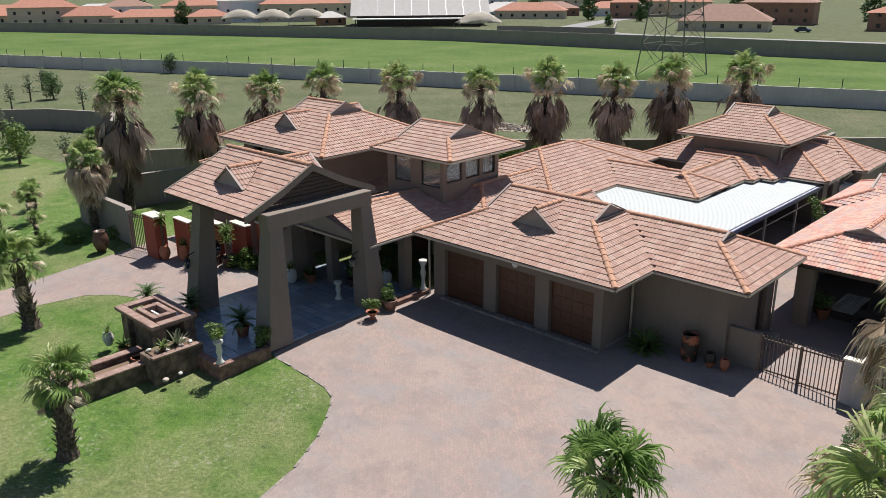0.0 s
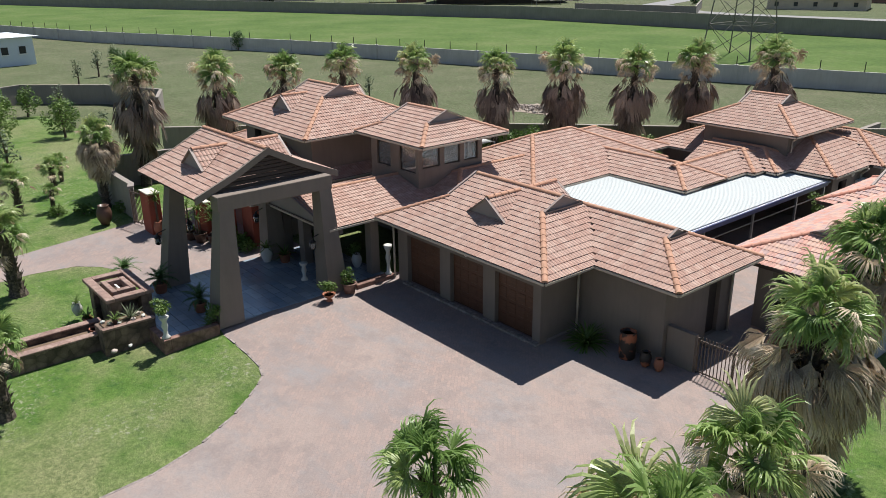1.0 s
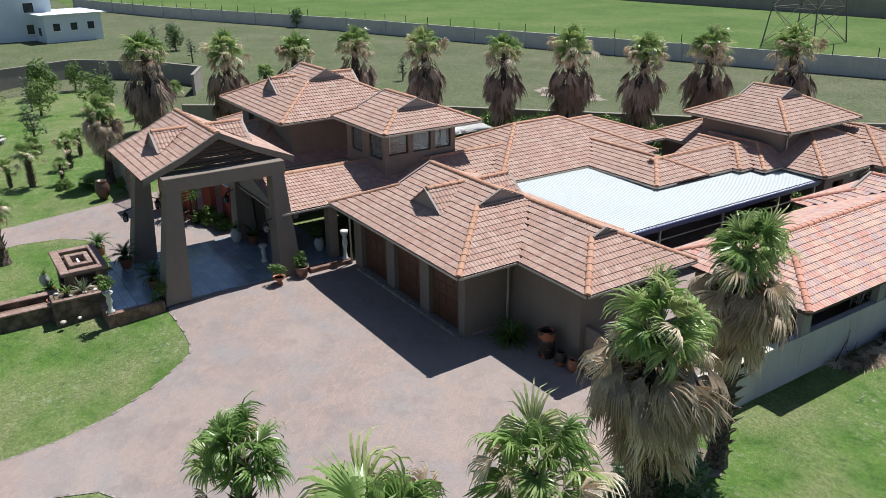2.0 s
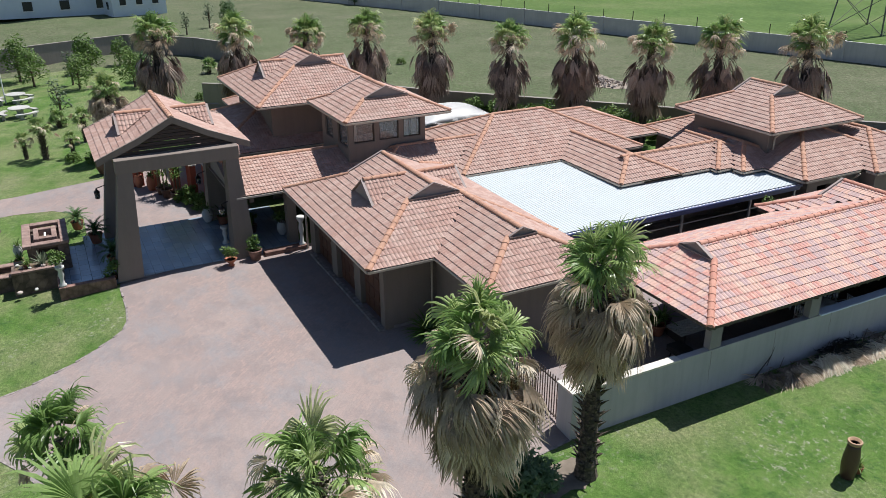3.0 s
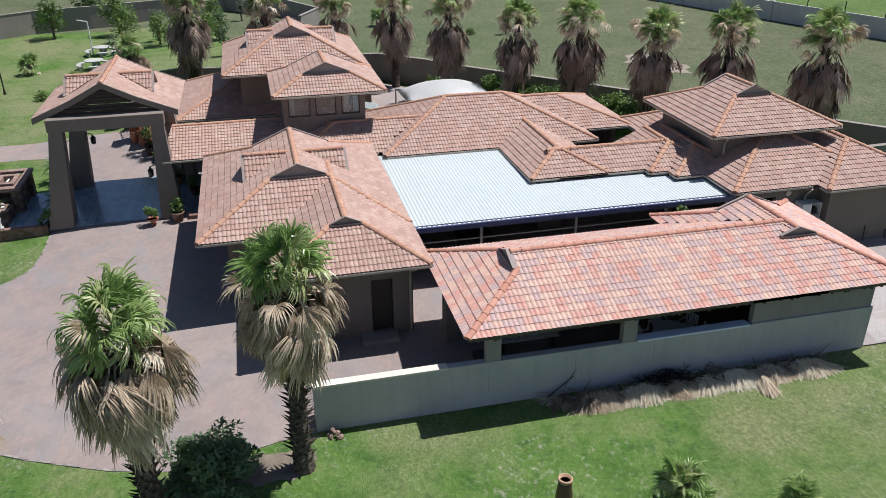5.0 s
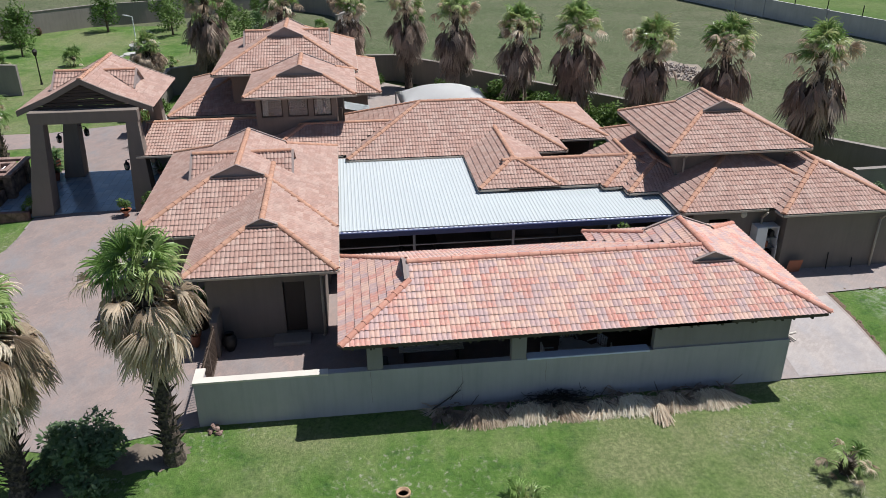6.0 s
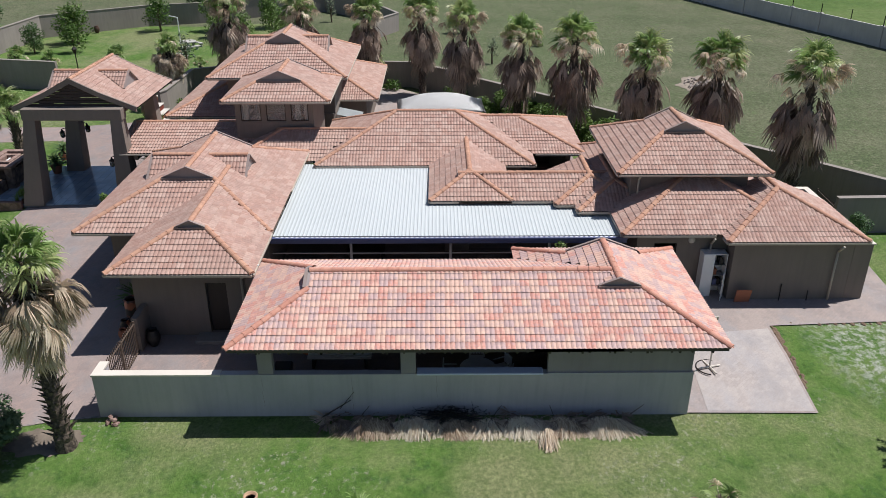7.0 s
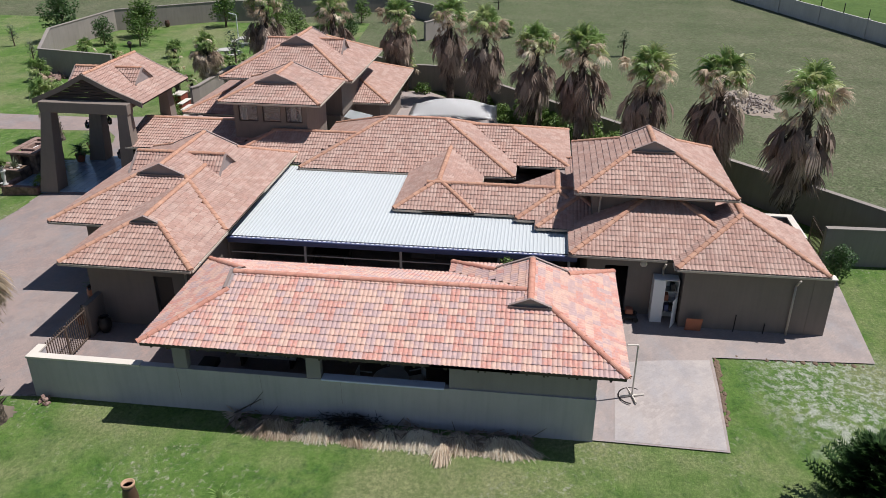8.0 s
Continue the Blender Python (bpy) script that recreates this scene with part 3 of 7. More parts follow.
def cap_mesh(key):
    """A ridge tile: a tapered half barrel with a lip."""
    bm = bmesh.new()
    rings = []
    for y, r in ((0.0, 0.124), (0.05, 0.124), (0.056, 0.114), (0.40, 0.104)):
        rings.append([bm.verts.new((r * math.cos(a), y, r * 0.82 * math.sin(a) - 0.015)) for a in [math.pi * i / 7 for i in range(8)]])
    for a, b in zip(rings, rings[1:]):
        for i in range(7):
            bm.faces.new((a[i + 1], a[i], b[i], b[i + 1]))
    bm.faces.new(rings[0])
    return mesh_of("ridge_tile", bm, M[key], False)


CAP = {"A": cap_mesh("capA"), "B": cap_mesh("capB")}


def caps(a, b, key, parent, lift=0.03):
    a, b = Vector(a), Vector(b)
    d = b - a
    k = max(1, round(d.length / 0.36))
    q = d.to_track_quat("Y", "Z").to_matrix().to_4x4()
    for i in range(k):
        ob = new("ridge_tile", CAP[key])
        ob.matrix_basis = Matrix.Translation(a + d * (i / k) + Vector((0, 0, lift))) @ q @ Matrix.Diagonal((1, d.length / k / 0.36, 1, 1))
        place_under(ob, parent)


class Block:
    """A hipped roof over a rectangle, with a gablet at each end of its ridge.
    along: the axis of the ridge; run: how far in from each end's eave the gablet stands (0 is a plain gable)."""

    def __init__(self, x0, x1, y0, y1, z, tan, along="x", run=(2.0, 2.0)):
        self.x0, self.x1, self.y0, self.y1, self.z, self.tan, self.along, self.run = x0, x1, y0, y1, z, tan, along, run
        if along == "x":
            self.a0, self.a1, self.b0, self.b1 = x0, x1, y0, y1
        else:
            self.a0, self.a1, self.b0, self.b1 = y0, y1, x0, x1
        self.half = (self.b1 - self.b0) / 2
        self.buried = tuple(r < 0 for r in run)
        self.run = tuple(max(0.0, min(r, self.half)) for r in run)
        self.ridge = z + self.half * tan

    def at(self, a, b, z):
        return Vector((a, b, z)) if self.along == "x" else Vector((b, a, z))

    def height(self, p):
        a, b = (p[0], p[1]) if self.along == "x" else (p[1], p[0])
        if not (self.a0 <= a <= self.a1 and self.b0 <= b <= self.b1):
            return -9.0
        d = min(b - self.b0, self.b1 - b)
        if a - self.a0 < self.run[0]:
            d = min(d, a - self.a0)
        if self.a1 - a < self.run[1]:
            d = min(d, self.a1 - a)
        return self.z + d * self.tan

    def tile(self, field, keep):
        t, s = self.tan, math.hypot(1, self.tan)
        r0, r1 = self.run
        up = Vector((0, 0, t))
        for side in (0, 1):
            # the two long slopes; u runs with the world axis so that courses line up between roofs
            sgn = 1 if side == 0 else -1
            inward = self.at(0, sgn, 0)
            V = (inward + up).normalized()
            U = self.at(1, 0, 0)
            O = self.at(0, self.b0 if side == 0 else self.b1, self.z)
            flip = U.cross(V).z < 0
            if flip:
                U = -U
            f = -1 if flip else 1
            cuts = sorted({0.0, r0, r1, self.half})
            bands = []
            for d0, d1 in zip(cuts, cuts[1:]):
                m = (d0 + d1) / 2
                left = (f, -1 / s, -self.a0) if m < r0 else (f, 0, -(self.a0 + r0))
                right = (-f, -1 / s, self.a1) if m < r1 else (-f, 0, self.a1 - r1)
                lo, hi = (self.a0, self.a1) if f > 0 else (-self.a1, -self.a0)
                bands.append((d0 * s, d1 * s, [left, right], lo, hi))
            field.face(O, U, V, bands, self.half * s, keep)
        for end in (0, 1):
            r = self.run[end]
            if r <= 0:
                continue
            sgn = 1 if end == 0 else -1
            V = (self.at(sgn, 0, 0) + up).normalized()
            U = self.at(0, 1, 0)
            O = self.at(self.a0 if end == 0 else self.a1, 0, self.z)
            flip = U.cross(V).z < 0
            if flip:
                U = -U
            f = -1 if flip else 1
            lo, hi = (self.b0, self.b1) if f > 0 else (-self.b1, -self.b0)
            bands = [(0, r * s, [(f, -1 / s, -self.b0), (-f, -1 / s, self.b1)], lo, hi)]
            field.face(O, U, V, bands, r * s, keep)

    def trim(self, parent, key, others, gutter=True, flush=False):
        """Hip and ridge tiles, gablets, eave board and gutter."""
        z, t, h = self.z, self.tan, self.half
        mid = (self.b0 + self.b1) / 2
        ends = []

        def shown(p):
            return all(o.height(p) < p.z + (-0.03 if flush else 0.12) for o in others if o is not self)

        def line(p, q):
            k = max(1, int((q - p).length / 0.36))
            start = None
            for i in range(k + 1):
                c = p + (q - p) * ((i + 0.5) / k)
                ok = i < k and shown(c)
                if ok and start is None:
                    start = i
                if not ok and start is not None:
                    caps(p + (q - p) * (start / k), p + (q - p) * (i / k), key, parent)
                    start = None

        for end in (0, 1):
            r = self.run[end]
            ae = self.a0 if end == 0 else self.a1
            ag = ae + r if end == 0 else ae - r
            ends.append(ag)
            if r > 0:
                for b, sg in ((self.b0, 1), (self.b1, -1)):
                    line(self.at(ae, b, z), self.at(ag, b + sg * r, z + r * t))
            if r < h - 0.2 and not self.buried[end] and shown(self.at(ag, mid, self.ridge)):
                self.gablet(ag, end, parent)
        line(self.at(ends[0], mid, self.ridge), self.at(ends[1], mid, self.ridge))
        bm = bmesh.new()
        pts = [self.at(self.a0, self.b0, z), self.at(self.a1, self.b0, z), self.at(self.a1, self.b1, z), self.at(self.a0, self.b1, z)]
        xs, ys = [p.x for p in pts], [p.y for p in pts]
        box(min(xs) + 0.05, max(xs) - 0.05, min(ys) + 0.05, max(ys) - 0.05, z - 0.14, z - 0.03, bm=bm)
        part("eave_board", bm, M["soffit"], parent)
        if gutter:
            for a, b in zip(pts, pts[1:] + pts[:1]):
                k = max(1, int((b - a).length / 0.5))
                n = Vector((b.y - a.y, a.x - b.x, 0)).normalized()
                n = n if (a + n - (pts[0] + pts[2]) / 2).length > (a - (pts[0] + pts[2]) / 2).length else -n
                free = [all(o.height(a + (b - a) * ((i + 0.5) / k) + n * 0.02) < z - 0.01 for o in others if o is not self) for i in range(k)] + [False]
                start = None
                for i, ok in enumerate(free):
                    if ok and start is None:
                        start = i
                    if not ok and start is not None:
                        p, q = a + (b - a) * (start / k), a + (b - a) * (i / k)
                        start = None
                        lo = [min(p.x, q.x), max(p.x, q.x), min(p.y, q.y), max(p.y, q.y)]
                        if abs(n.x) > 0.5:
                            lo[0], lo[1] = (p.x, p.x + 0.07) if n.x > 0 else (p.x - 0.07, p.x)
                        else:
                            lo[2], lo[3] = (p.y, p.y + 0.07) if n.y > 0 else (p.y - 0.07, p.y)
                        part("gutter", box(*lo, z - 0.105, z - 0.012, 0.012), M["trim"], parent, "painted eaves gutter")

    def gablet(self, ag, end, parent):
        h, t = self.half, self.tan
        r = self.run[end]
        w = h - r
        mid = (self.b0 + self.b1) / 2
        zb, zt = self.z + r * t + 0.04, self.ridge + 0.05
        out = -1 if end == 0 else 1
        a, b = ag + out * 0.06, ag - out * 0.05
        tri = [(mid - w, zb), (mid + w, zb), (mid, zt)]
        verts = [self.at(a, y, z) for y, z in tri] + [self.at(b, y, z) for y, z in tri]
        bm = solid(verts, [(0, 1, 2), (5, 4, 3), (0, 3, 4, 1), (1, 4, 5, 2), (2, 5, 3, 0)])
        bmesh.ops.recalc_face_normals(bm, faces=bm.faces[:])
        part("gablet", bm, M["plaster_dark"], parent, "grey plastered gablet")
        bm = bmesh.new()
        c = a + out * 0.03
        for (y0, z0), (y1, z1) in ((tri[0], tri[2]), (tri[2], tri[1])):
            p, q = self.at(c, y0, z0 + 0.02), self.at(c, y1, z1 + 0.02)
            d = (q - p).normalized()
            n = Vector((0, 0, 1))
            s = self.at(1, 0, 0) * 0.05
            up = n * 0.035
            solid([p - s, p + s, p + s + up, p - s + up, q - s, q + s, q + s + up, q - s + up], [(0, 1, 2, 3), (7, 6, 5, 4), (0, 4, 5, 1), (1, 5, 6, 2), (2, 6, 7, 3), (3, 7, 4, 0)], bm)
        p, q = self.at(c + out * 0.02, mid - w, zb), self.at(c + out * 0.02, mid + w, zb)
        lo, hi = [min(p[i], q[i]) for i in range(3)], [max(p[i], q[i]) for i in range(3)]
        k = 0 if self.along == "x" else 1
        lo[k] -= 0.05
        hi[k] += 0.05
        box(lo[0], hi[0], lo[1], hi[1], zb - 0.02, zb + 0.025, bm=bm)
        bmesh.ops.recalc_face_normals(bm, faces=bm.faces[:])
        part("flashing", bm, M["lead"], parent, "pale lead flashing")


def dormer(base, out, w, h, depth, key, parent, field, tan):
    """A small triangular roof vent: base is the middle of its foot, out the way it faces, tan the slope that it stands on."""
    B, n = Vector(base), Vector(out)
    s = Vector((-n.y, n.x, 0))
    apex = B + Vector((0, 0, h))
    l, r = B - s * (w / 2), B + s * (w / 2)
    back = -n * 0.1
    bm = solid([l, r, apex, l + back, r + back, apex + back], [(0, 1, 2), (5, 4, 3), (0, 3, 4, 1), (1, 4, 5, 2), (2, 5, 3, 0)])
    bmesh.ops.recalc_face_normals(bm, faces=bm.faces[:])
    part("dormer_face", bm, M["plaster_dark"], parent, "grey plastered triangular vent")
    bm = bmesh.new()
    for foot in (l, r):
        p, q = foot + n * 0.05, apex + n * 0.05
        up = Vector((0, 0, 0.04))
        solid([p - n * 0.05, p + n * 0.05, p + n * 0.05 + up, p - n * 0.05 + up, q - n * 0.05, q + n * 0.05, q + n * 0.05 + up, q - n * 0.05 + up], [(0, 1, 2, 3), (7, 6, 5, 4), (0, 4, 5, 1), (1, 5, 6, 2), (2, 6, 7, 3), (3, 7, 4, 0)], bm)
    bmesh.ops.recalc_face_normals(bm, faces=bm.faces[:])
    part("verge_board", bm, M["lead"], parent, "pale painted verge board")
    run = h / tan
    for sg in (-1, 1):
        foot = B + s * (sg * w / 2)
        U = n if sg < 0 else -n
        V = (apex - foot).normalized()
        ln = (apex - foot).length
        f = 1 if sg < 0 else -1
        # the slope dies into the roof behind along a line from the foot to the ridge's far end
        planes = [(-1, 0, 0.0) if f > 0 else (1, 0, 0.0)]
        planes.append((1, run / ln, 0.0) if f > 0 else (-1, run / ln, 0.0))
        lo, hi = (-run, 0) if f > 0 else (0, run)
        field.face(foot, U, V, [(0, ln, planes, lo, hi)], ln)
    caps(apex, apex - n * run, key, parent, 0.02)


def roof_group(house, name_label, blocks, key, near, limit, dormers=()):
    roof = thing("roof", (0, 0, 0), name_label, "")
    place_under(roof, house)
    field = TileField(key, near, limit)
    for i, blk in enumerate(blocks):
        def keep(c, corners, i=i, blk=blk):
            for j, o in enumerate(blocks):
                if j == i:
                    continue
                if j < i and o.height(c) > c.z - 0.02:
                    return False
                if all(o.height(q) > q.z + 0.03 for q in corners):
                    return False
            return True

        blk.tile(field, keep)
        blk.trim(roof, "A" if key == "tileA" else "B", blocks, key == "tileA", key == "tileB")
    for d in dormers:
        dormer(*d[:5], "A" if key == "tileA" else "B", roof, field, d[5])
    field.build(roof)
    return roof


# ---- house ----
def room(parent, x0, x1, y0, y1, z0, z1, openings=(), material="plaster", w=0.24, sides="wesn", label=""):
    """Four walls with thickness; openings: (side, from, to, sill, head) along the side's axis."""
    for side in sides:
        if side in "sn":
            a0, a1 = x0, x1
            c0, c1 = (y0, y0 + w) if side == "s" else (y1 - w, y1)
        else:
            a0, a1 = y0 + w, y1 - w
            c0, c1 = (x0, x0 + w) if side == "w" else (x1 - w, x1)
        mine = [o[1:] for o in openings if o[0] == side]
        A = sorted({a0, a1, *[v for o in mine for v in o[:2]]})
        Z = sorted({z0, z1, *[max(z0, v) for o in mine for v in o[2:]]})
        bm = bmesh.new()
        grid = {}

        def corner(i, j):
            if (i, j) not in grid:
                grid[i, j] = bm.verts.new((A[i], c0, Z[j]) if side in "sn" else (c0, A[i], Z[j]))
            return grid[i, j]

        for i in range(len(A) - 1):
            for j in range(len(Z) - 1):
                ca, cz = (A[i] + A[i + 1]) / 2, (Z[j] + Z[j + 1]) / 2
                if not any(o[0] < ca < o[1] and o[2] < cz < o[3] for o in mine):
                    bm.faces.new((corner(i, j), corner(i + 1, j), corner(i + 1, j + 1), corner(i, j + 1)))
        ext = bmesh.ops.extrude_face_region(bm, geom=bm.faces[:])
        off = (0, c1 - c0, 0) if side in "sn" else (c1 - c0, 0, 0)
        bmesh.ops.translate(bm, vec=off, verts=[v for v in ext["geom"] if isinstance(v, bmesh.types.BMVert)])
        bmesh.ops.recalc_face_normals(bm, faces=bm.faces[:])
        part("wall", bm, M[material], parent, label)


def window(parent, side, c, a0, a1, z0, z1, bars=1, trim="dark_wood"):
    """A glazed opening: frame, glazing bar and panes, set in a wall at c that faces the given side."""
    fr = bmesh.new()
    d = 0.05

    def bit(p, q, lo, hi, bm, t=0.03):
        if side in "sn":
            return box(p, q, c - t, c + t, lo, hi, bm=bm)
        return box(c - t, c + t, p, q, lo, hi, bm=bm)

    for p, q, lo, hi in ((a0, a0 + d, z0, z1), (a1 - d, a1, z0, z1), (a0 + d, a1 - d, z0, z0 + d), (a0 + d, a1 - d, z1 - d, z1)):
        bit(p, q, lo, hi, fr)
    step = (a1 - a0) / (bars + 1)
    for i in range(1, bars + 1):
        bit(a0 + step * i - 0.02, a0 + step * i + 0.02, z0 + d, z1 - d, fr)
    w = part("window", fr, M[trim], parent, "dark framed window")
    for i in range(bars + 1):
        p = part("pane", bit(a0 + step * i + 0.025, a0 + step * (i + 1) - 0.025, z0 + d, z1 - d, bmesh.new(), 0.005), M["glass"], w)
        p.visible_shadow = False


def garage_door(parent, x0, x1, y, h):
    """A panelled timber up-and-over door."""
    leaf = part("garage_door", box(x0, x1, y, y + 0.05, 0.03, h), M["door"], parent, "dark reddish-brown panelled garage door")
    cols, rows = 4, 4
    dx, dz = (x1 - x0) / cols, (h - 0.03) / rows
    for i in range(cols):
        for j in range(rows):
            bm = box(x0 + dx * i + 0.06, x0 + dx * (i + 1) - 0.06, y - 0.022, y - 0.001, 0.03 + dz * j + 0.06, 0.03 + dz * (j + 1) - 0.06, 0.012)
            part("door_panel", bm, M["door"], leaf)


def downpipe(parent, x, y, top, foot=0.05, out=(0, -0.4)):
    bm = rod((x, y, foot), (x, y, top - 0.45), 0.045)
    rod((x, y, top - 0.45), (x + out[0], y + out[1], top - 0.1), 0.045, bm=bm)
    rod((x, y, foot), (x + 0.04, y - 0.08, foot - 0.02), 0.045, bm=bm)
    part("downpipe", bm, M["trim"], parent, "painted downpipe", smooth=True)


def house():
    h = thing("house", (-20, 33, 0), "sprawling taupe plastered house under weathered terracotta tile roofs", "house")
    low = [
        Block(-22.25, -12.6, 22.1, 29.7, 2.97, 0.43, "x", (2.2, 2.75)),
        Block(-17.0, -9.15, 24.6, 29.7, 2.97, 0.43, "x", (-1, 2.0)),
        Block(-28.5, -20.9, 30.2, 40.8, 2.7, 0.43, "y", (3.8, 3.8)),
        Block(-26.0, -21.6, 26.0, 33.5, 2.7, 0.43, "y", (2.2, -1)),
        Block(-24.0, -16.4, 35.75, 39.3, 2.7, 0.43, "x", (-1, 1.775)),
        Block(-19.6, -16.4, 37.0, 44.0, 2.7, 0.43, "y", (-1, -1)),
        Block(-29.0, -22.6, 36.0, 43.5, 2.7, 0.33, "y", (-1, 3.0)),
        Block(-20.0, -15.95, 41.1, 44.5, 2.7, 0.43, "x", (-1, 1.7)),
        Block(-20.0, -15.2, 41.95, 45.5, 2.7, 0.43, "x", (-1, 1.7)),
        Block(-24.0, -12.86, 43.3, 50.6, 2.7, 0.43, "x", (3.6, 3.6)),
        Block(-16.3, -12.15, 47.2, 52.65, 2.7, 0.43, "x", (-1, 2.7)),
        Block(-38.3, -29.4, 20.4, 29.0, 2.7, 0.40, "x", (4.2, 4.2)),
        Block(-42.5, -33.0, 24.0, 32.4, 2.7, 0.40, "x", (4.2, 4.2)),
        Block(-28.6, -22.8, 20.15, 28.0, 2.7, 0.27, "y", (0, -1)),
    ]
    roof_group(h, "low hipped roof of weathered terracotta tiles", low, "tileA", lambda c: c.x > -16.2 and c.y < 27.1, 300,
               [((-17.35, 23.9, 3.74), (0, -1, 0), 2.1, 0.76, 1.6, 0.43), ((-17.5, 27.9, 3.74), (0, 1, 0), 1.9, 0.70, 1.6, 0.43)])
    roof_group(h, "upper storey roof of terracotta tiles with gablets", [Block(-38.3, -29.36, 23.05, 30.95, 4.93, 0.478, "x", (3.0, 2.92))], "tileA", lambda c: c.x > -33, 120,
               [((-34.1, 24.55, 5.65), (0, -1, 0), 1.9, 0.74, 1.5, 0.478), ((-34.1, 29.45, 5.65), (0, 1, 0), 1.9, 0.74, 1.5, 0.478)])
    roof_group(h, "small lookout roof of terracotta tiles", [Block(-28.5, -23.2, 25.4, 30.75, 5.22, 0.41, "x", (0.95, 1.55))], "tileA", lambda c: c.x > -26, 120)
    roof_group(h, "tower roof of terracotta tiles with a gablet", [Block(-21.63, -15.18, 43.46, 49.8, 4.35, 0.46, "x", (2.0, 2.3))], "tileA", lambda c: c.x > -17.5, 120)
    # garage wing
    doors = ((-21.35, -19.2), (-18.56, -16.62), (-15.97, -14.0))
    room(h, -22.0, -13.62, 23.06, 29.3, 0, 2.86, [("s", a, b, 0.0, 2.17) for a, b in doors], w=0.3)
    for a, b in doors:
        garage_door(h, a, b, 23.26, 2.17)
    part("door_sill", box(-21.45, -13.6, 22.82, 23.055, -0.05, 0.085, 0.015), M["edge_grey"], h, "grey paver step along the garage doors")
    room(h, -13.62, -9.95, 25.15, 29.2, 0, 2.86, [("e", 27.75, 28.5, 0.15, 2.2)], sides="sen")
    part("door", box(-10.14, -10.09, 27.77, 28.48, 0.16, 2.19, 0.01), M["dark_wood"], h, "dark timber side door")
    part("door_step", box(-9.95, -9.3, 27.3, 28.6, 0, 0.16, 0.02), M["outer"], h)
    part("plinth", box(-13.63, -13.62 + 0.03, 23.4, 25.15, 0, 0.12), M["plaster_dark"], h)
    downpipe(h, -13.5, 24.9, 2.9)
    downpipe(h, -22.15, 22.95, 2.9)
    downpipe(h, -9.85, 29.1, 2.9, out=(0.5, 0.3))
    # main rooms round the courtyard
    room(h, -28.0, -21.5, 30.8, 40.2, 0, 2.62, [("e", 31.5, 33.2, 0.4, 2.2), ("e", 34.0, 35.4, 0.05, 2.2)])
    room(h, -21.5, -17.0, 36.4, 43.8, 0, 2.62, [("e", 37.5, 39.5, 0.05, 2.2), ("e", 40.2, 42.6, 0.9, 2.1)], sides="sen")
    room(h, -29.0, -23.3, 40.2, 42.9, 0, 2.62, sides="wn")
    room(h, -23.4, -13.25, 44.0, 50.0, 0, 2.62, [("e", 44.7, 45.6, 0.05, 2.15)], sides="wesn")
    room(h, -20.9, -15.95, 44.2, 49.1, 2.6, 4.25)
    room(h, -16.1, -12.45, 47.6, 52.25, 0, 2.62, sides="sen")
    part("wing_wall", box(-12.75, -12.45, 52.25, 53.0, 0, 2.45, 0.02), M["plaster"], h)
    part("wall_cap", box(-12.8, -12.4, 52.62, 53.05, 2.45, 2.5, 0.01), M["coping"], h)
    part("yard_wall", wall_strip([(-18.4, 50.2), (-18.4, 52.85), (-16.2, 52.85)], 0, 2.42, 0.2), M["plaster"], h, "plastered wall round a small yard")
    part("wall_cap", wall_strip([(-18.4, 50.2), (-18.4, 52.85), (-16.1, 52.85)], 2.422, 2.48, 0.28), M["coping"], h, "pale sunlit coping")
    room(h, -37.5, -30.2, 21.3, 30.0, 0, 2.62, [("e", 21.8, 23.4, 0.9, 2.1)])
    room(h, -41.6, -34.0, 25.0, 31.6, 0, 2.62)
    room(h, -37.4, -30.3, 23.95, 30.1, 2.6, 4.84, [("s", -36.4, -35.6, 3.7, 4.5)])
    for (x, y, top) in ((-13.1, 46.9, 2.65), (-12.35, 51.6, 2.65), (-15.85, 44.5, 4.3)):
        downpipe(h, x, y, top, foot=0.05 if top < 3 else 3.1, out=(0.35, 0))
    # lookout with its row of windows
    wins = [("e", 26.1, 27.15, 3.98, 5.0), ("e", 27.4, 28.4, 3.98, 5.0), ("e", 28.65, 29.55, 3.98, 5.0), ("s", -25.5, -24.25, 3.75, 4.98), ("s", -27.3, -26.2, 3.75, 4.98)]
    room(h, -27.8, -24.05, 25.85, 29.8, 2.2, 5.1, wins, w=0.2)
    for side, a, b, lo, hi in wins:
        window(h, side, -24.15 if side == "e" else 25.95, a, b, lo, hi, 0)
    for y in (26.28, 28.95, 29.4):
        part("blind", box(-24.5, -24.46, y - 0.13, y + 0.13, 3.9, 5.0), M["coping"], h, "pale window blind")
    part("floor_slab", box(-27.6, -24.25, 26.05, 29.6, 3.3, 3.4), M["dark_wood"], h)
    # entrance porch
    room(h, -29.6, -22.4, 23.2, 26.9, 0, 2.65, [("n", -27.2, -25.9, 0.05, 2.2)], sides="nw")
    part("door", box(-27.18, -25.92, 26.74, 26.8, 0.06, 2.18, 0.01), M["door"], h, "dark timber front door")
    part("ceiling_board", box(-28.4, -23.0, 20.4, 26.6, 2.5, 2.56), M["dark_wood"], h)
    for x, y in ((-26.3, 21.0), (-23.3, 22.6), (-28.1, 21.0)):
        part("column", box(x - 0.22, x + 0.22, y - 0.22, y + 0.22, 0, 2.58, 0.02), M["plaster"], h)
    part("beam", box(-28.4, -23.0, 20.75, 20.95, 2.3, 2.58), M["plaster"], h)
    tri = [(-28.5, 2.56), (-22.9, 2.56), (-25.7, 3.4)]
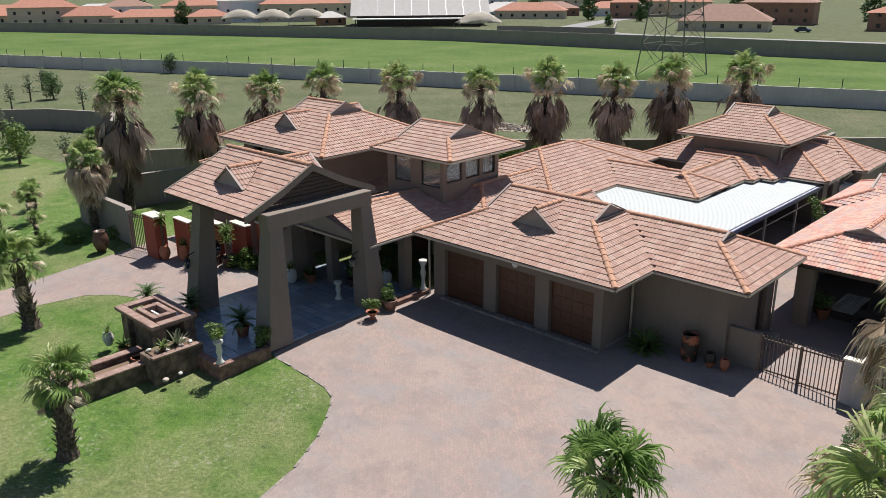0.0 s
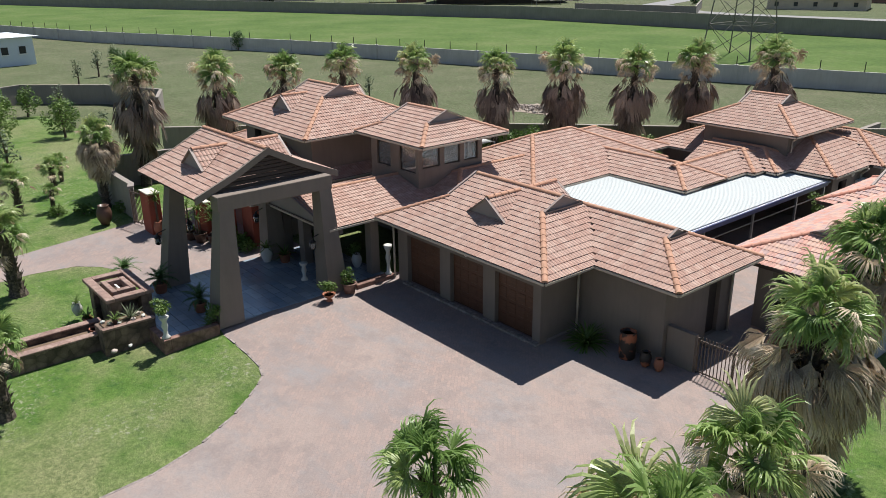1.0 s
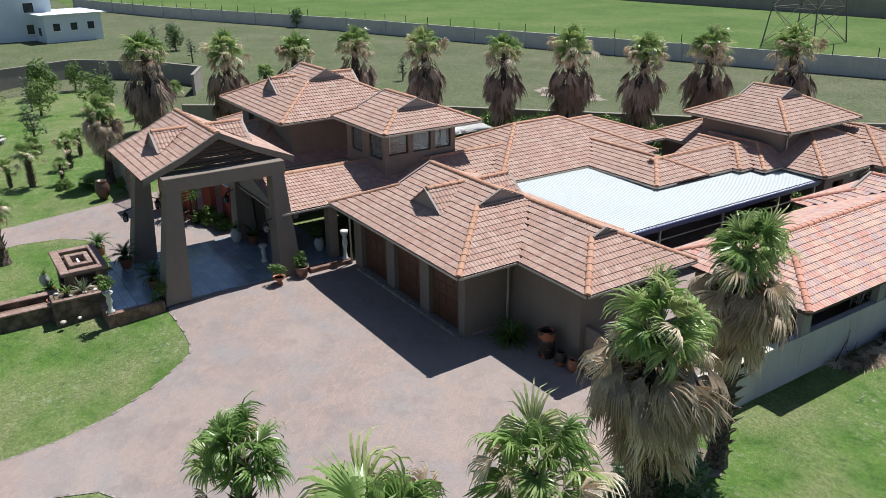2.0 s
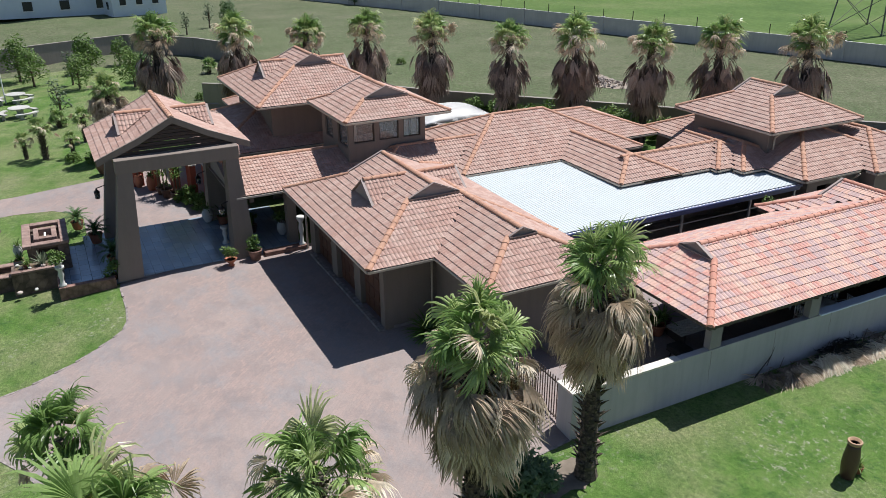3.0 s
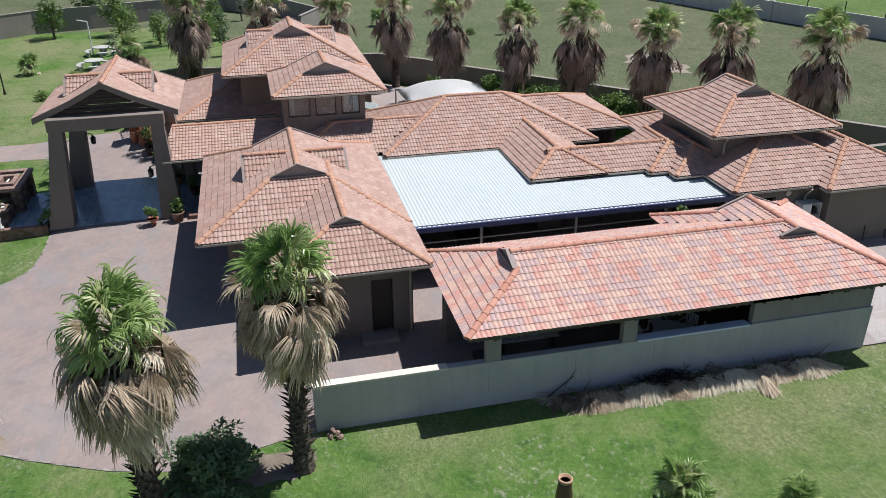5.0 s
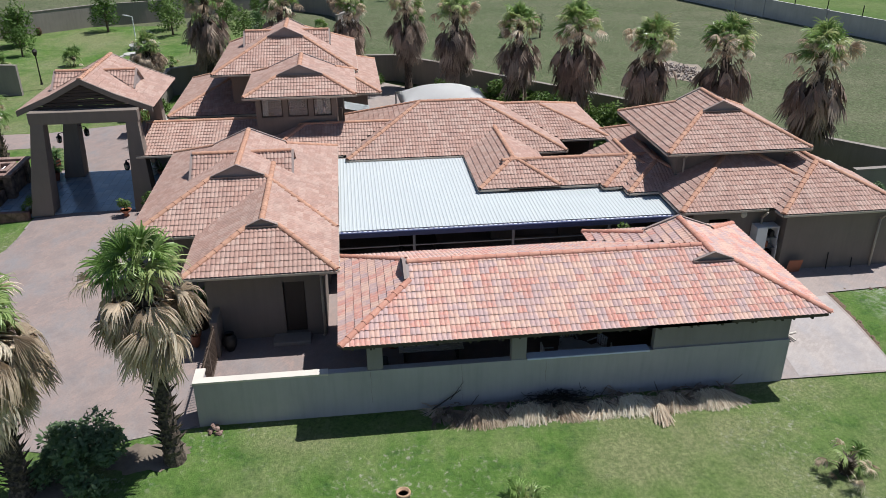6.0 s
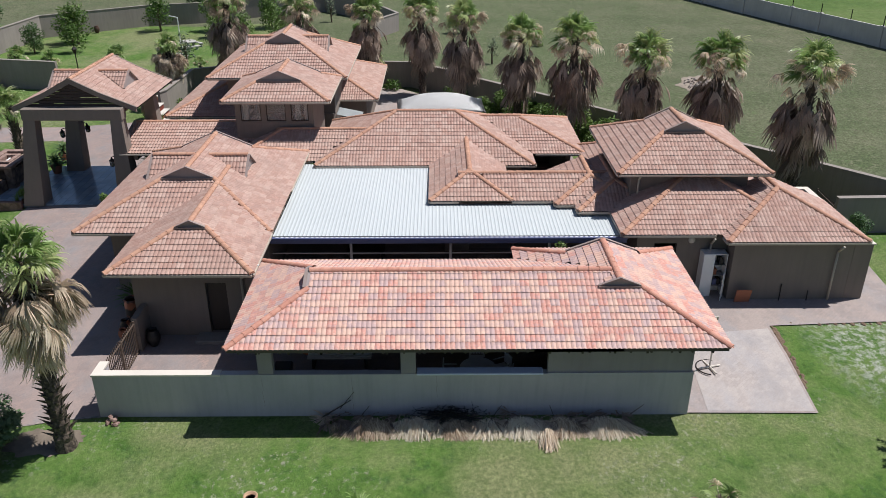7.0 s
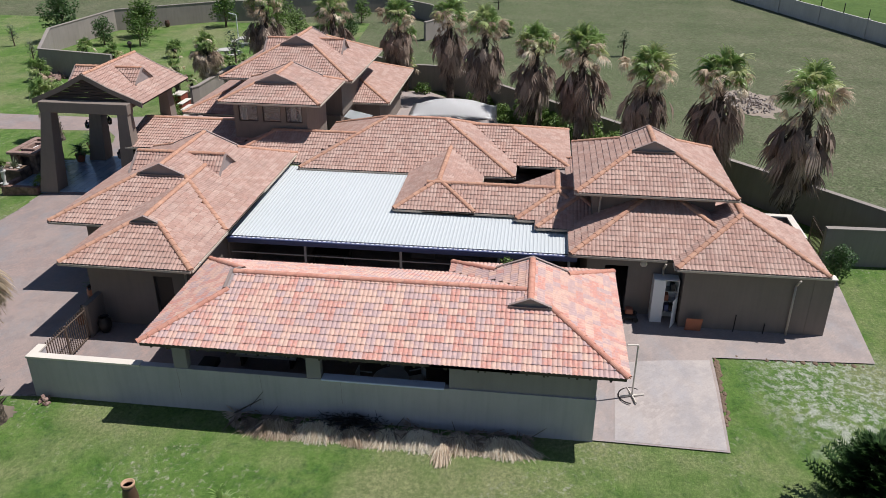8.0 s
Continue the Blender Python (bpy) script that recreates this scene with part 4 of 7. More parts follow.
    gable = solid([(x, 20.22, z) for x, z in tri] + [(x, 20.34, z) for x, z in tri], [(0, 1, 2), (5, 4, 3), (0, 3, 4, 1), (1, 4, 5, 2), (2, 5, 3, 0)])
    bmesh.ops.recalc_face_normals(gable, faces=gable.faces[:])
    part("entrance_gable", gable, M["plaster"], h, "plastered gable over the entrance")
    lamp = lathe([(0.14, 0), (0.15, 0.03), (0.11, 0.06)], 16, m=pose(-17.6, 23.06, 2.42, 90))
    part("bulkhead_light", lamp, M["white"], h, "round white bulkhead light", smooth=True)
    return h


house()


def canopy():
    """White corrugated awning over the courtyard, with a blue fascia on thin posts."""
    c = thing("courtyard_canopy", (-13.4, 36, 0), "white corrugated sheet canopy with a dark blue fascia on thin posts", "canopy")
    x0, x1, y0, y1 = -21.4, -13.35, 29.3, 43.75
    # broad pans between low ribs; the rear stretch stops short under the tiled roof
    for ya, yb, xa in ((y0, 37.0, x0), (37.0, y1, -18.6)):
        prof = []
        n = round((yb - ya) / 0.15)
        for i in range(n):
            y, w = ya + (yb - ya) * i / n, (yb - ya) / n
            prof += [(y, 0.0), (y + 0.45 * w, 0.0), (y + 0.6 * w, 0.015), (y + 0.85 * w, 0.015)]
        prof.append((yb, 0.0))
        za = 2.46 + 0.14 * (x1 - xa) / (x1 - x0)
        bm = bmesh.new()
        top = [[bm.verts.new((x, y, z + dz)) for x, z in ((x1, 2.46), (xa, za))] for y, dz in prof]
        for a, b in zip(top, top[1:]):
            bm.faces.new((a[0], b[0], b[1], a[1]))
        bm.faces.new([bm.verts.new(v) for v in ((xa, ya, za - 0.01), (xa, yb, za - 0.01), (x1, yb, 2.45), (x1, ya, 2.45))])
        part("roof_sheet", bm, M["sheet"], c, "white corrugated roof sheet")
    part("fascia", box(-13.36, -13.28, 29.4, 43.6, 2.16, 2.43, 0.01), M["blue"], c, "dark blue fascia board")
    part("gutter", box(-13.28, -13.16, 29.4, 43.6, 2.33, 2.45, 0.015), M["blue"], c)
    clip_mesh = mesh_of("gutter_clip", box(-0.031, 0.031, 0, 0.12, 0, 0.008), M["white"])
    for i in range(70):
        ob = new("gutter_clip", clip_mesh)
        ob.matrix_basis = pose(-13.231, 29.7 + i * 0.197, 2.452)
        place_under(ob, c)
    for y in (32.64, 36.6, 40.54, 43.3):
        part("post", box(-13.4, -13.3, y - 0.05, y + 0.05, 0, 2.2, 0.008), M["steel"], c)
    for x in (-15.5, -18):
        part("rafter", box(x - 0.04, x + 0.04, 29.5, 43.3, 2.32, 2.44), M["dark_wood"], c)
    part("rail", box(-13.38, -13.33, 29.5, 43.3, 1.7, 1.74), M["steel"], c)


canopy()


def patio_building():
    """The open-sided entertainment room beside the lawn."""
    s = thing("patio_building", (-7.8, 37, 0), "long open-sided patio building with blended red tile roof", "outbuilding")
    blocks = [Block(-10.77, -4.87, 29.73, 41.7, 2.66, 0.38, "y", (2.2, -1)), Block(-11.7, -4.87, 38.9, 44.85, 2.66, 0.38, "x", (1.7, 2.3))]
    roof_group(s, "roof of mixed red, buff and grey tiles", blocks, "tileB", lambda c: c.x > -6.6, 300)
    # outer wall to the lawn: sill wall, piers, closed end
    part("wall", box(-5.68, -5.44, 29.32, 39.5, -0.5, 1.38), M["boundary"], s, "taupe plastered sill wall")
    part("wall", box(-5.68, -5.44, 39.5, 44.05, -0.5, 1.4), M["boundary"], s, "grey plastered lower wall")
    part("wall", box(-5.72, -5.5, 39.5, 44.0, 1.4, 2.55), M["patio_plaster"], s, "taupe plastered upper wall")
    part("wall", box(-10.6, -5.68, 43.8, 44.04, -0.3, 2.55), M["boundary"], s)
    for k in range(15):
        part("rafter", box(-5.43, -5.0, 30.6 + k * 0.98, 30.66 + k * 0.98, 2.40, 2.53), M["dark_wood"], s)
    for y in (30.5, 34.93):
        part("pier", box(-5.72, -5.46, y, y + 0.47, 1.38, 2.55, 0.01), M["patio_plaster"], s)
    # sill strip coloured as if it reflected the sky
    part("sill", box(-5.72, -5.36, 35.42, 39.35, 1.38, 1.445, 0.012), M["pale_sill"], s, "pale metal window sill with reflected sky put into its colour")
    part("wall", box(-10.6, -10.36, 33.5, 43.8, 0, 2.5), M["plaster"], s)
    for x, y in ((-9.2, 30.4),):
        part("pier", box(x - 0.28, x + 0.28, y - 0.28, y + 0.28, 0, 2.55, 0.01), M["plaster"], s)
    part("ceiling_board", box(-10.5, -5.6, 29.95, 43.9, 2.44, 2.5), M["dark_wood"], s)
    for i in range(24):
        y = 30.1 + i * 0.62
        part("rafter_end", box(-5.44, -5.0, y - 0.03, y + 0.03, 2.42, 2.52), M["soffit"], s)


patio_building()


def portico():
    """Gabled porch over the drive on four leaning pillars."""
    p = thing("portico", (-26.2, 18.05, 0), "tall gabled portico with leaning taupe pillars over the drive", "portico")
    X0, X1, YM = -29.2, -23.45, 18.05
    prof = [(-3.08, 4.86), (-1.4, 5.56), (0.0, 6.28)]
    roof = thing("roof", (0, 0, 0), "flared gable roof of terracotta tiles", "")
    place_under(roof, p)
    field = TileField("tileA", lambda c: c.x > -25.5, 120)
    for sg in (-1, 1):
        for (d0, z0), (d1, z1) in zip(prof, prof[1:]):
            O = Vector((0, YM + sg * -d0 if sg > 0 else YM + d0, z0))
            inward = Vector((0, -sg, 0)) * (d1 - d0) + Vector((0, 0, z1 - z0))
            U = Vector((1, 0, 0)) if sg < 0 else Vector((-1, 0, 0))
            ln = inward.length
            lo, hi = (X0, X1) if sg < 0 else (-X1, -X0)
            field.face(O, U, inward, [(0, ln, [(1, 0, -lo), (-1, 0, hi)], lo, hi)], ln)
            for xx in (X0, X1):
                q0 = O + Vector((xx, 0, 0))
                q1 = q0 + inward
                e, dn, up = Vector((0.05, 0, 0)), Vector((0, 0, -0.2)), Vector((0, 0, 0.07))
                verge = solid([q0 - e + dn, q0 + e + dn, q0 + e + up, q0 - e + up, q1 - e + dn, q1 + e + dn, q1 + e + up, q1 - e + up], [(0, 1, 2, 3), (7, 6, 5, 4), (0, 4, 5, 1), (1, 5, 6, 2), (2, 6, 7, 3), (3, 7, 4, 0)])
                bmesh.ops.recalc_face_normals(verge, faces=verge.faces[:])
                part("verge_board", verge, M["plaster"], roof, "taupe painted verge board")
            under = bmesh.new()
            a, b = O + Vector((X0 + 0.06, 0, -0.03)), O + Vector((X1 - 0.06, 0, -0.03))
            solid([a, b, b + inward, a + inward, a - Vector((0, 0, 0.04)), b - Vector((0, 0, 0.04)), b + inward - Vector((0, 0, 0.04)), a + inward - Vector((0, 0, 0.04))], [(0, 1, 2, 3), (7, 6, 5, 4), (0, 4, 5, 1), (1, 5, 6, 2), (2, 6, 7, 3), (3, 7, 4, 0)], under)
            bmesh.ops.recalc_face_normals(under, faces=under.faces[:])
            part("roof_boarding", under, M["under"], roof)
    dormer((-26.2, 16.15, 5.38), (0, -1, 0), 2.0, 0.72, 1.4, "A", roof, field, 0.49)
    dormer((-26.2, 19.95, 5.38), (0, 1, 0), 2.0, 0.72, 1.4, "A", roof, field, 0.49)
    field.build(roof)
    caps((X1, YM, 6.28), (X0, YM, 6.28), "A", roof)
    # pillars
    def pillar(bx, by, tx, ty):
        b = [(bx[0], by[0]), (bx[1], by[0]), (bx[1], by[1]), (bx[0], by[1])]
        t = [(tx[0], ty[0]), (tx[1], ty[0]), (tx[1], ty[1]), (tx[0], ty[1])]
        bm = solid([(x, y, 0) for x, y in b] + [(x, y, 4.4) for x, y in t], [(3, 2, 1, 0), (4, 5, 6, 7)] + [(i, (i + 1) % 4, 4 + (i + 1) % 4, 4 + i) for i in range(4)])
        part("pillar", soft(bm, 0.02), M["plaster"], p, "tapering plastered pillar")

    for bx, tx in (((-23.45, -22.45), (-23.55, -22.95)), ((-28.5, -27.6), (-28.3, -27.7))):
        pillar(bx, (14.92, 15.95), tx, (15.64, 16.2))
        pillar(bx, (19.76, 20.72), tx, (19.92, 20.46))
        part("beam", box(tx[0] - 0.01, tx[1] + 0.01, 15.58, 20.52, 4.36, 4.93, 0.02), M["plaster"], p)
    for y in (15.9, 20.2):
        part("beam", box(-28.0, -23.6, y - 0.1, y + 0.1, 4.5, 4.8), M["dark_wood"], p, "dark timber beam")
    # timber screen in the gable and rafters
    for x in (-23.55, -28.9):
        for i in range(8):
            z = 4.935 + i * 0.148
            half = 2.75 * (1 - (z + 0.06 - 4.86) / 1.42)
            part("slat", box(x - 0.025, x + 0.025, YM - half, YM + half, z, z + 0.124), M["under"], p)
    for x in (-24.6, -25.7, -26.8, -27.9):
        bm = bmesh.new()
        for sg in (-1, 1):
            rod((x, YM + sg * 2.9, 4.85), (x, YM, 6.12), 0.05, 6, bm)
        rod((x, YM - 2.3, 4.9), (x, YM + 2.3, 4.9), 0.06, 6, bm)
        part("truss", bm, M["dark_wood"], p, "dark timber roof truss")


portico()


# ---- boundary walls, gates ----
BACK_WALL = [(-52.5, 24.6), (-47.2, 31.6), (-47.0, 34.1), (-44.0, 37.3), (-41.6, 39.0), (-33.5, 46.4), (-27.3, 51.9), (-24.4, 54.6), (-20.6, 58.0), (-14, 64.5), (-2, 75)]
WEST_WALL = [(-47.7, 5.9), (-49.2, -1.5), (-58.3, -6.2), (-69.8, -5.6), (-76.9, 3.3), (-78.7, 8.6), (-81.8, 16.0), (-84.5, 22.5), (-78.3, 28.9), (-71.5, 31.9), (-66.8, 29.7)]
FENCE_WALL = [(-185, 40), (-150, 49.5), (-107, 66), (-70.5, 76.8), (-43.1, 85.3), (-23.0, 91.8), (25, 107)]
FAR_WALL = [(-420, 45), (-280, 91), (-200, 121), (-133, 144), (-64, 147), (-38, 148.5), (60, 152)]


def boundary(name, pts, h, w, material, label, cap=True):
    bm = bmesh.new()
    wall_strip(pts, -0.6, h, w, bm)
    if cap:
        wall_strip(pts, h + 0.002, h + 0.07, w + 0.08, bm)
    return tagged(part(name, bm, M[material]), label, "wall", kind="structure")


boundary("boundary_wall", BACK_WALL, 1.95, 0.23, "outer", "taupe plastered garden wall behind the palms")
boundary("boundary_wall", WEST_WALL, 1.85, 0.23, "outer", "taupe plastered garden wall bending round the lawn")
fence = boundary("boundary_wall", FENCE_WALL, 1.95, 0.2, "precast", "long grey wall topped with thin fence posts", False)
boundary("boundary_wall", FAR_WALL, 2.9, 0.3, "outer", "long grey precast wall before the far houses", False)


def fence_posts():
    base = rod((0, 0, 0), (0, 0, 1.0), 0.05, 5)
    me = mesh_of("fence_post", base, M["iron"])
    pier = mesh_of("pier", box(-0.2, 0.2, -0.2, 0.2, -0.6, 2.02), M["precast"])
    for (a, b), (c, d) in zip(FENCE_WALL, FENCE_WALL[1:]):
        ln = math.hypot(c - a, d - b)
        for i in range(int(ln / 4.2)):
            t = i * 4.2 / ln
            ob = new("fence_post", me)
            ob.matrix_basis = Matrix.Translation((a + (c - a) * t, b + (d - b) * t, 1.95))
            place_under(ob, fence)
            if i % 2 == 0:
                ob = new("pier", pier)
                ob.matrix_basis = pose(a + (c - a) * t, b + (d - b) * t, 0, 0, 0, math.degrees(math.atan2(d - b, c - a)))
                place_under(ob, fence)


fence_posts()


def east_wall():
    bm = wall_strip([(-9.94, 25.46), (-8.86, 25.46)], -0.2, 1.38, 0.22)
    tagged(part("gate_wall", bm, M["plaster"]), "short taupe wall beside the gate", "wall", kind="structure")
    bm = wall_strip([(-6.15, 25.46), (-5.56, 25.46), (-5.56, 29.319)], -0.6, 1.33, 0.24)
    w = tagged(part("garden_wall", bm, M["boundary"]), "taupe plastered wall between drive and lawn", "wall", kind="structure")
    bm = wall_strip([(-6.2, 25.46), (-5.56, 25.46), (-5.56, 29.31)], 1.335, 1.40, 0.29)
    part("coping", bm, M["coping"], w, "sunlit pale coping")
    joints = bmesh.new()
    for y, low in ((30.6, 0.2), (33.4, 0.05), (36.05, 0.5)):
        for k in range(6):
            z = low + (1.34 - low) * k / 6
            box(-5.438, -5.434, y - 0.012 * (k % 3), y - 0.012 * (k % 3) + 0.009, z, z + (1.34 - low) / 6, bm=joints)
    part("wall_joint", joints, M["lead"], w, "thin dark crack in the plaster")


east_wall()


def bar_gate(name, a, b, z0, z1, n, material, label, group=""):
    g = thing(name, ((a[0] + b[0]) / 2, (a[1] + b[1]) / 2, z0), label, "gate", group)
    A, B = Vector((*a, 0)), Vector((*b, 0))
    bm = bmesh.new()
    for z in (z0 + 0.15, z1 - 0.1):
        rod(A + Vector((0, 0, z)), B + Vector((0, 0, z)), 0.03, 6, bm)
    for p in (A, B):
        rod(p + Vector((0, 0, z0)), p + Vector((0, 0, z1)), 0.035, 6, bm)
    part("gate_frame", bm, M[material], g)
    for i in range(1, n):
        p = A + (B - A) * (i / n)
        part("bar", rod(p + Vector((0, 0, z0 + 0.06)), p + Vector((0, 0, z1 + 0.06)), 0.018, 5), M[material], g)
    return g


bar_gate("metal_gate", (-8.78, 25.46), (-7.52, 25.46), -0.05, 1.32, 10, "gate", "dark brown steel bar gate leaf beside the drive", "drive gate leaves")
bar_gate("metal_gate", (-7.48, 25.46), (-6.22, 25.46), -0.13, 1.32, 10, "gate", "dark brown steel bar gate leaf beside the drive", "drive gate leaves")
bar_gate("metal_gate", (-37.6, 17.1), (-36.2, 17.4), 0.02, 1.9, 11, "gate", "tall dark iron garden gate between plastered walls")
bar_gate("metal_gate", (-21.2, 54.9), (-19.1, 54.75), 0.05, 1.35, 12, "gate", "low dark side gate beside the house")
boundary("side_wall", [(-37.75, 17.2), (-38.4, 17.45), (-44.6, 17.55), (-45.5, 19.4), (-44.8, 24.2)], 1.95, 0.23, "outer", "taupe plastered wall running back beside the house")
boundary("side_wall", [(-18.9, 54.7), (-19.2, 64)], 1.75, 0.23, "outer", "taupe plastered wall at the garden's end")


def red_walls():
    r = thing("red_screen_wall", (-33, 18, 0), "dark red plastered screen walls beside the drive", "wall")
    for x0, x1, y0, y1, h in ((-36.1, -35.0, 17.1, 17.7, 2.15), (-35.0, -33.6, 18.1, 18.4, 1.95), (-33.6, -32.3, 18.9, 19.2, 1.95), (-32.3, -31.0, 19.6, 19.9, 1.95), (-31.0, -29.9, 20.2, 20.6, 2.05)):
        part("panel", box(x0, x1, y0, y1, 0, h, 0.015), M["red_wall"], r)
        part("coping", box(x0 - 0.04, x1 + 0.04, y0 - 0.04, y1 + 0.04, h, h + 0.06, 0.01), M["coping"], r, "pale sunlit coping")


red_walls()


# ---- plants ----
def fan_leaf(seed, el, span, segs, pet, blade, sag, fold, material, name, thin=1.0):
    """A fan palm leaf on its stalk, rising from its root at el degrees towards +y and bent by its weight."""
    rng = random.Random(seed)
    bm = bmesh.new()
    down = Vector((0, 0, -1))
    f = Vector((0, math.cos(radians(el)), math.sin(radians(el))))
    pts = [Vector((0, 0, 0))]
    for _ in range(3):
        pts.append(pts[-1] + f * pet / 3)
        f = (f + down * 0.14 * math.cos(radians(el))).normalized()
    s = Vector((1, 0, 0))
    n = s.cross(f)
    hub = bm.verts.new(pts[3])
    ring = None
    for p, w in zip(pts[:3], (0.034, 0.024, 0.018)):
        nxt = [bm.verts.new(p + v) for v in (-s * w, -n * w, s * w)]
        if ring:
            for i in range(3):
                bm.faces.new((ring[i], ring[(i + 1) % 3], nxt[(i + 1) % 3], nxt[i]))
        ring = nxt
    for i in range(3):
        bm.faces.new((ring[i], ring[(i + 1) % 3], hub))
    da = radians(span) / segs
    blow = rng.uniform(-0.5, 0.5)
    clump = 0.0
    for i in range(segs):
        if i % 4 == 0:
            # neighbouring segments stick together and hang as one lock
            clump, lock = rng.uniform(-0.7, 0.7) * da * 2, rng.uniform(0.5, 1.7)
        a = -radians(span) / 2 + da * (i + 0.5) + clump + rng.uniform(-0.03, 0.03)
        ln = blade * (0.72 + 0.28 * math.cos(a * 0.75)) * rng.uniform(0.78, 1.12)
        d = (f * math.cos(a) + s * math.sin(a) + n * fold * abs(math.sin(a))).normalized()
        p = pts[3].copy()
        heavy = sag * lock * rng.uniform(0.8, 1.25)
        last = 0.0
        rows = []
        for frac, pull in ((0.40, 0.15), (0.62, 0.6), (0.82, 1.2), (1.0, 1.8)):
            d = (d + down * heavy * pull + s * blow * 0.35 * pull * sag).normalized()
            p = p + d * ln * (frac - last)
            last = frac
            rows.append((p.copy(), d.copy()))
        w = math.tan(da / 2) * ln * 0.46 * thin
        side = [r[1].cross(n).normalized() if r[1].cross(n).length > 0.1 else s for r in rows]
        q1 = [bm.verts.new(rows[0][0] - side[0] * w - n * 0.014), bm.verts.new(rows[0][0] + n * 0.024), bm.verts.new(rows[0][0] + side[0] * w - n * 0.014)]
        w2, w3 = w * 0.8, w * 0.45
        q2 = [bm.verts.new(rows[1][0] - side[1] * w2), bm.verts.new(rows[1][0] + side[1] * w2)]
        q3 = [bm.verts.new(rows[2][0] - side[2] * w3), bm.verts.new(rows[2][0] + side[2] * w3)]
        tip = bm.verts.new(rows[3][0] + s * rng.uniform(-0.08, 0.08) + n * rng.uniform(-0.05, 0.05))
        for face in ((hub, q1[0], q1[1]), (hub, q1[1], q1[2]), (q1[0], q2[0], q1[1]), (q1[1], q2[0], q2[1]), (q1[1], q2[1], q1[2]), (q2[0], q3[0], q3[1], q2[1]), (q3[0], tip, q3[1])):
            bm.faces.new(face)
    return mesh_of(name, bm, M[material])


GREEN_EL = (80, 66, 54, 42, 28, 12)
FROND = [[fan_leaf(10 * k + j, e, 235 - 6 * k, 34, 0.64, 0.95, 0.46 + 0.06 * k, (0.5, -0.3, 0.2)[j], "frond", "frond", 1.3) for j in range(3)] for k, e in enumerate(GREEN_EL)]
FRINGE_EL = (36, 20, 6, -10)
FRINGE = [[fan_leaf(100 + 10 * k + j, e, 180, 26, 1.06, 0.8, 0.75 + 0.3 * j, (-0.3, 0.4, -0.8)[j], "dead", "dead_frond", 0.8) for j in range(3)] for k, e in enumerate(FRINGE_EL)]
SKIRT_EL = (-48, -60, -71, -80)
SKIRT = [[fan_leaf(200 + 10 * k + j, e, 52 + 10 * j, 14, 0.5, 1.15, 0.9 + 0.4 * j, (-0.2, -0.4, 0.1)[j], "skirt", "dead_frond", 1.5) for j in range(3)] for k, e in enumerate(SKIRT_EL)]
STRAW_EL = (-34, -50, -64, -76)
STRAW = [[fan_leaf(300 + 10 * k + j, e, 64 + 16 * j, 18, 0.6, 1.0, 1.0 + 0.5 * j, (-0.4, -0.7, 0.3)[j], "dead", "dead_frond", 1.2) for j in range(3)] for k, e in enumerate(STRAW_EL)]

# broad old fans that arch out under the green head and fall as a mop
MOP_EL = (-4, -20, -38, -56)
MOP = [[fan_leaf(500 + 10 * k + j, e, 118 + 14 * j, 34, 0.5, 1.12, 1.7 + 0.4 * j, (-0.3, -0.6, 0.2)[j], "mop", "dead_frond", 1.25) for j in range(3)] for k, e in enumerate(MOP_EL)]


def leaf_at(mesh, parent, root, az, size, name, tip=0.0, roll=0.0):
    ob = new(name, mesh)
    ob.matrix_basis = Matrix.Translation(root) @ pose(0, 0, 0, 0, 0, math.degrees(az)) @ pose(0, 0, 0, tip) @ pose(0, 0, 0, 0, roll) @ Matrix.Scale(size, 4)
    return place_under(ob, parent)


def trunk_mesh(h, r0, r1, seed, boots=40, spike=1.0):
    rng = random.Random(seed)
    bm = bmesh.new()
    n = max(10, int(h / 0.16))
    prof = []
    for i in range(n + 1):
        t = i / n
        r = r0 + (r1 - r0) * t ** 0.7
        if t < 0.12:
            r *= 1.25 - 2.0 * t
        prof.append((r * rng.uniform(0.9, 1.1), h * t))
    lathe(prof, 11, bm)
    for k in range(boots):
        t = 0.08 + 0.9 * k / boots
        a = k * 2.4
        r = r0 + (r1 - r0) * t ** 0.7
        c = Vector((math.cos(a) * r, math.sin(a) * r, h * t))
        o = Vector((math.cos(a), math.sin(a), 1.1 / spike ** 1.5)).normalized()
        s = Vector((-math.sin(a), math.cos(a), 0)) * 0.05
        solid([c - s, c + s, c + o * rng.uniform(0.14, 0.3) * spike, c - Vector((0, 0, 0.09))], [(0, 1, 2), (1, 3, 2), (3, 0, 2)], bm)
    return mesh_of("trunk", bm, M["trunk"])


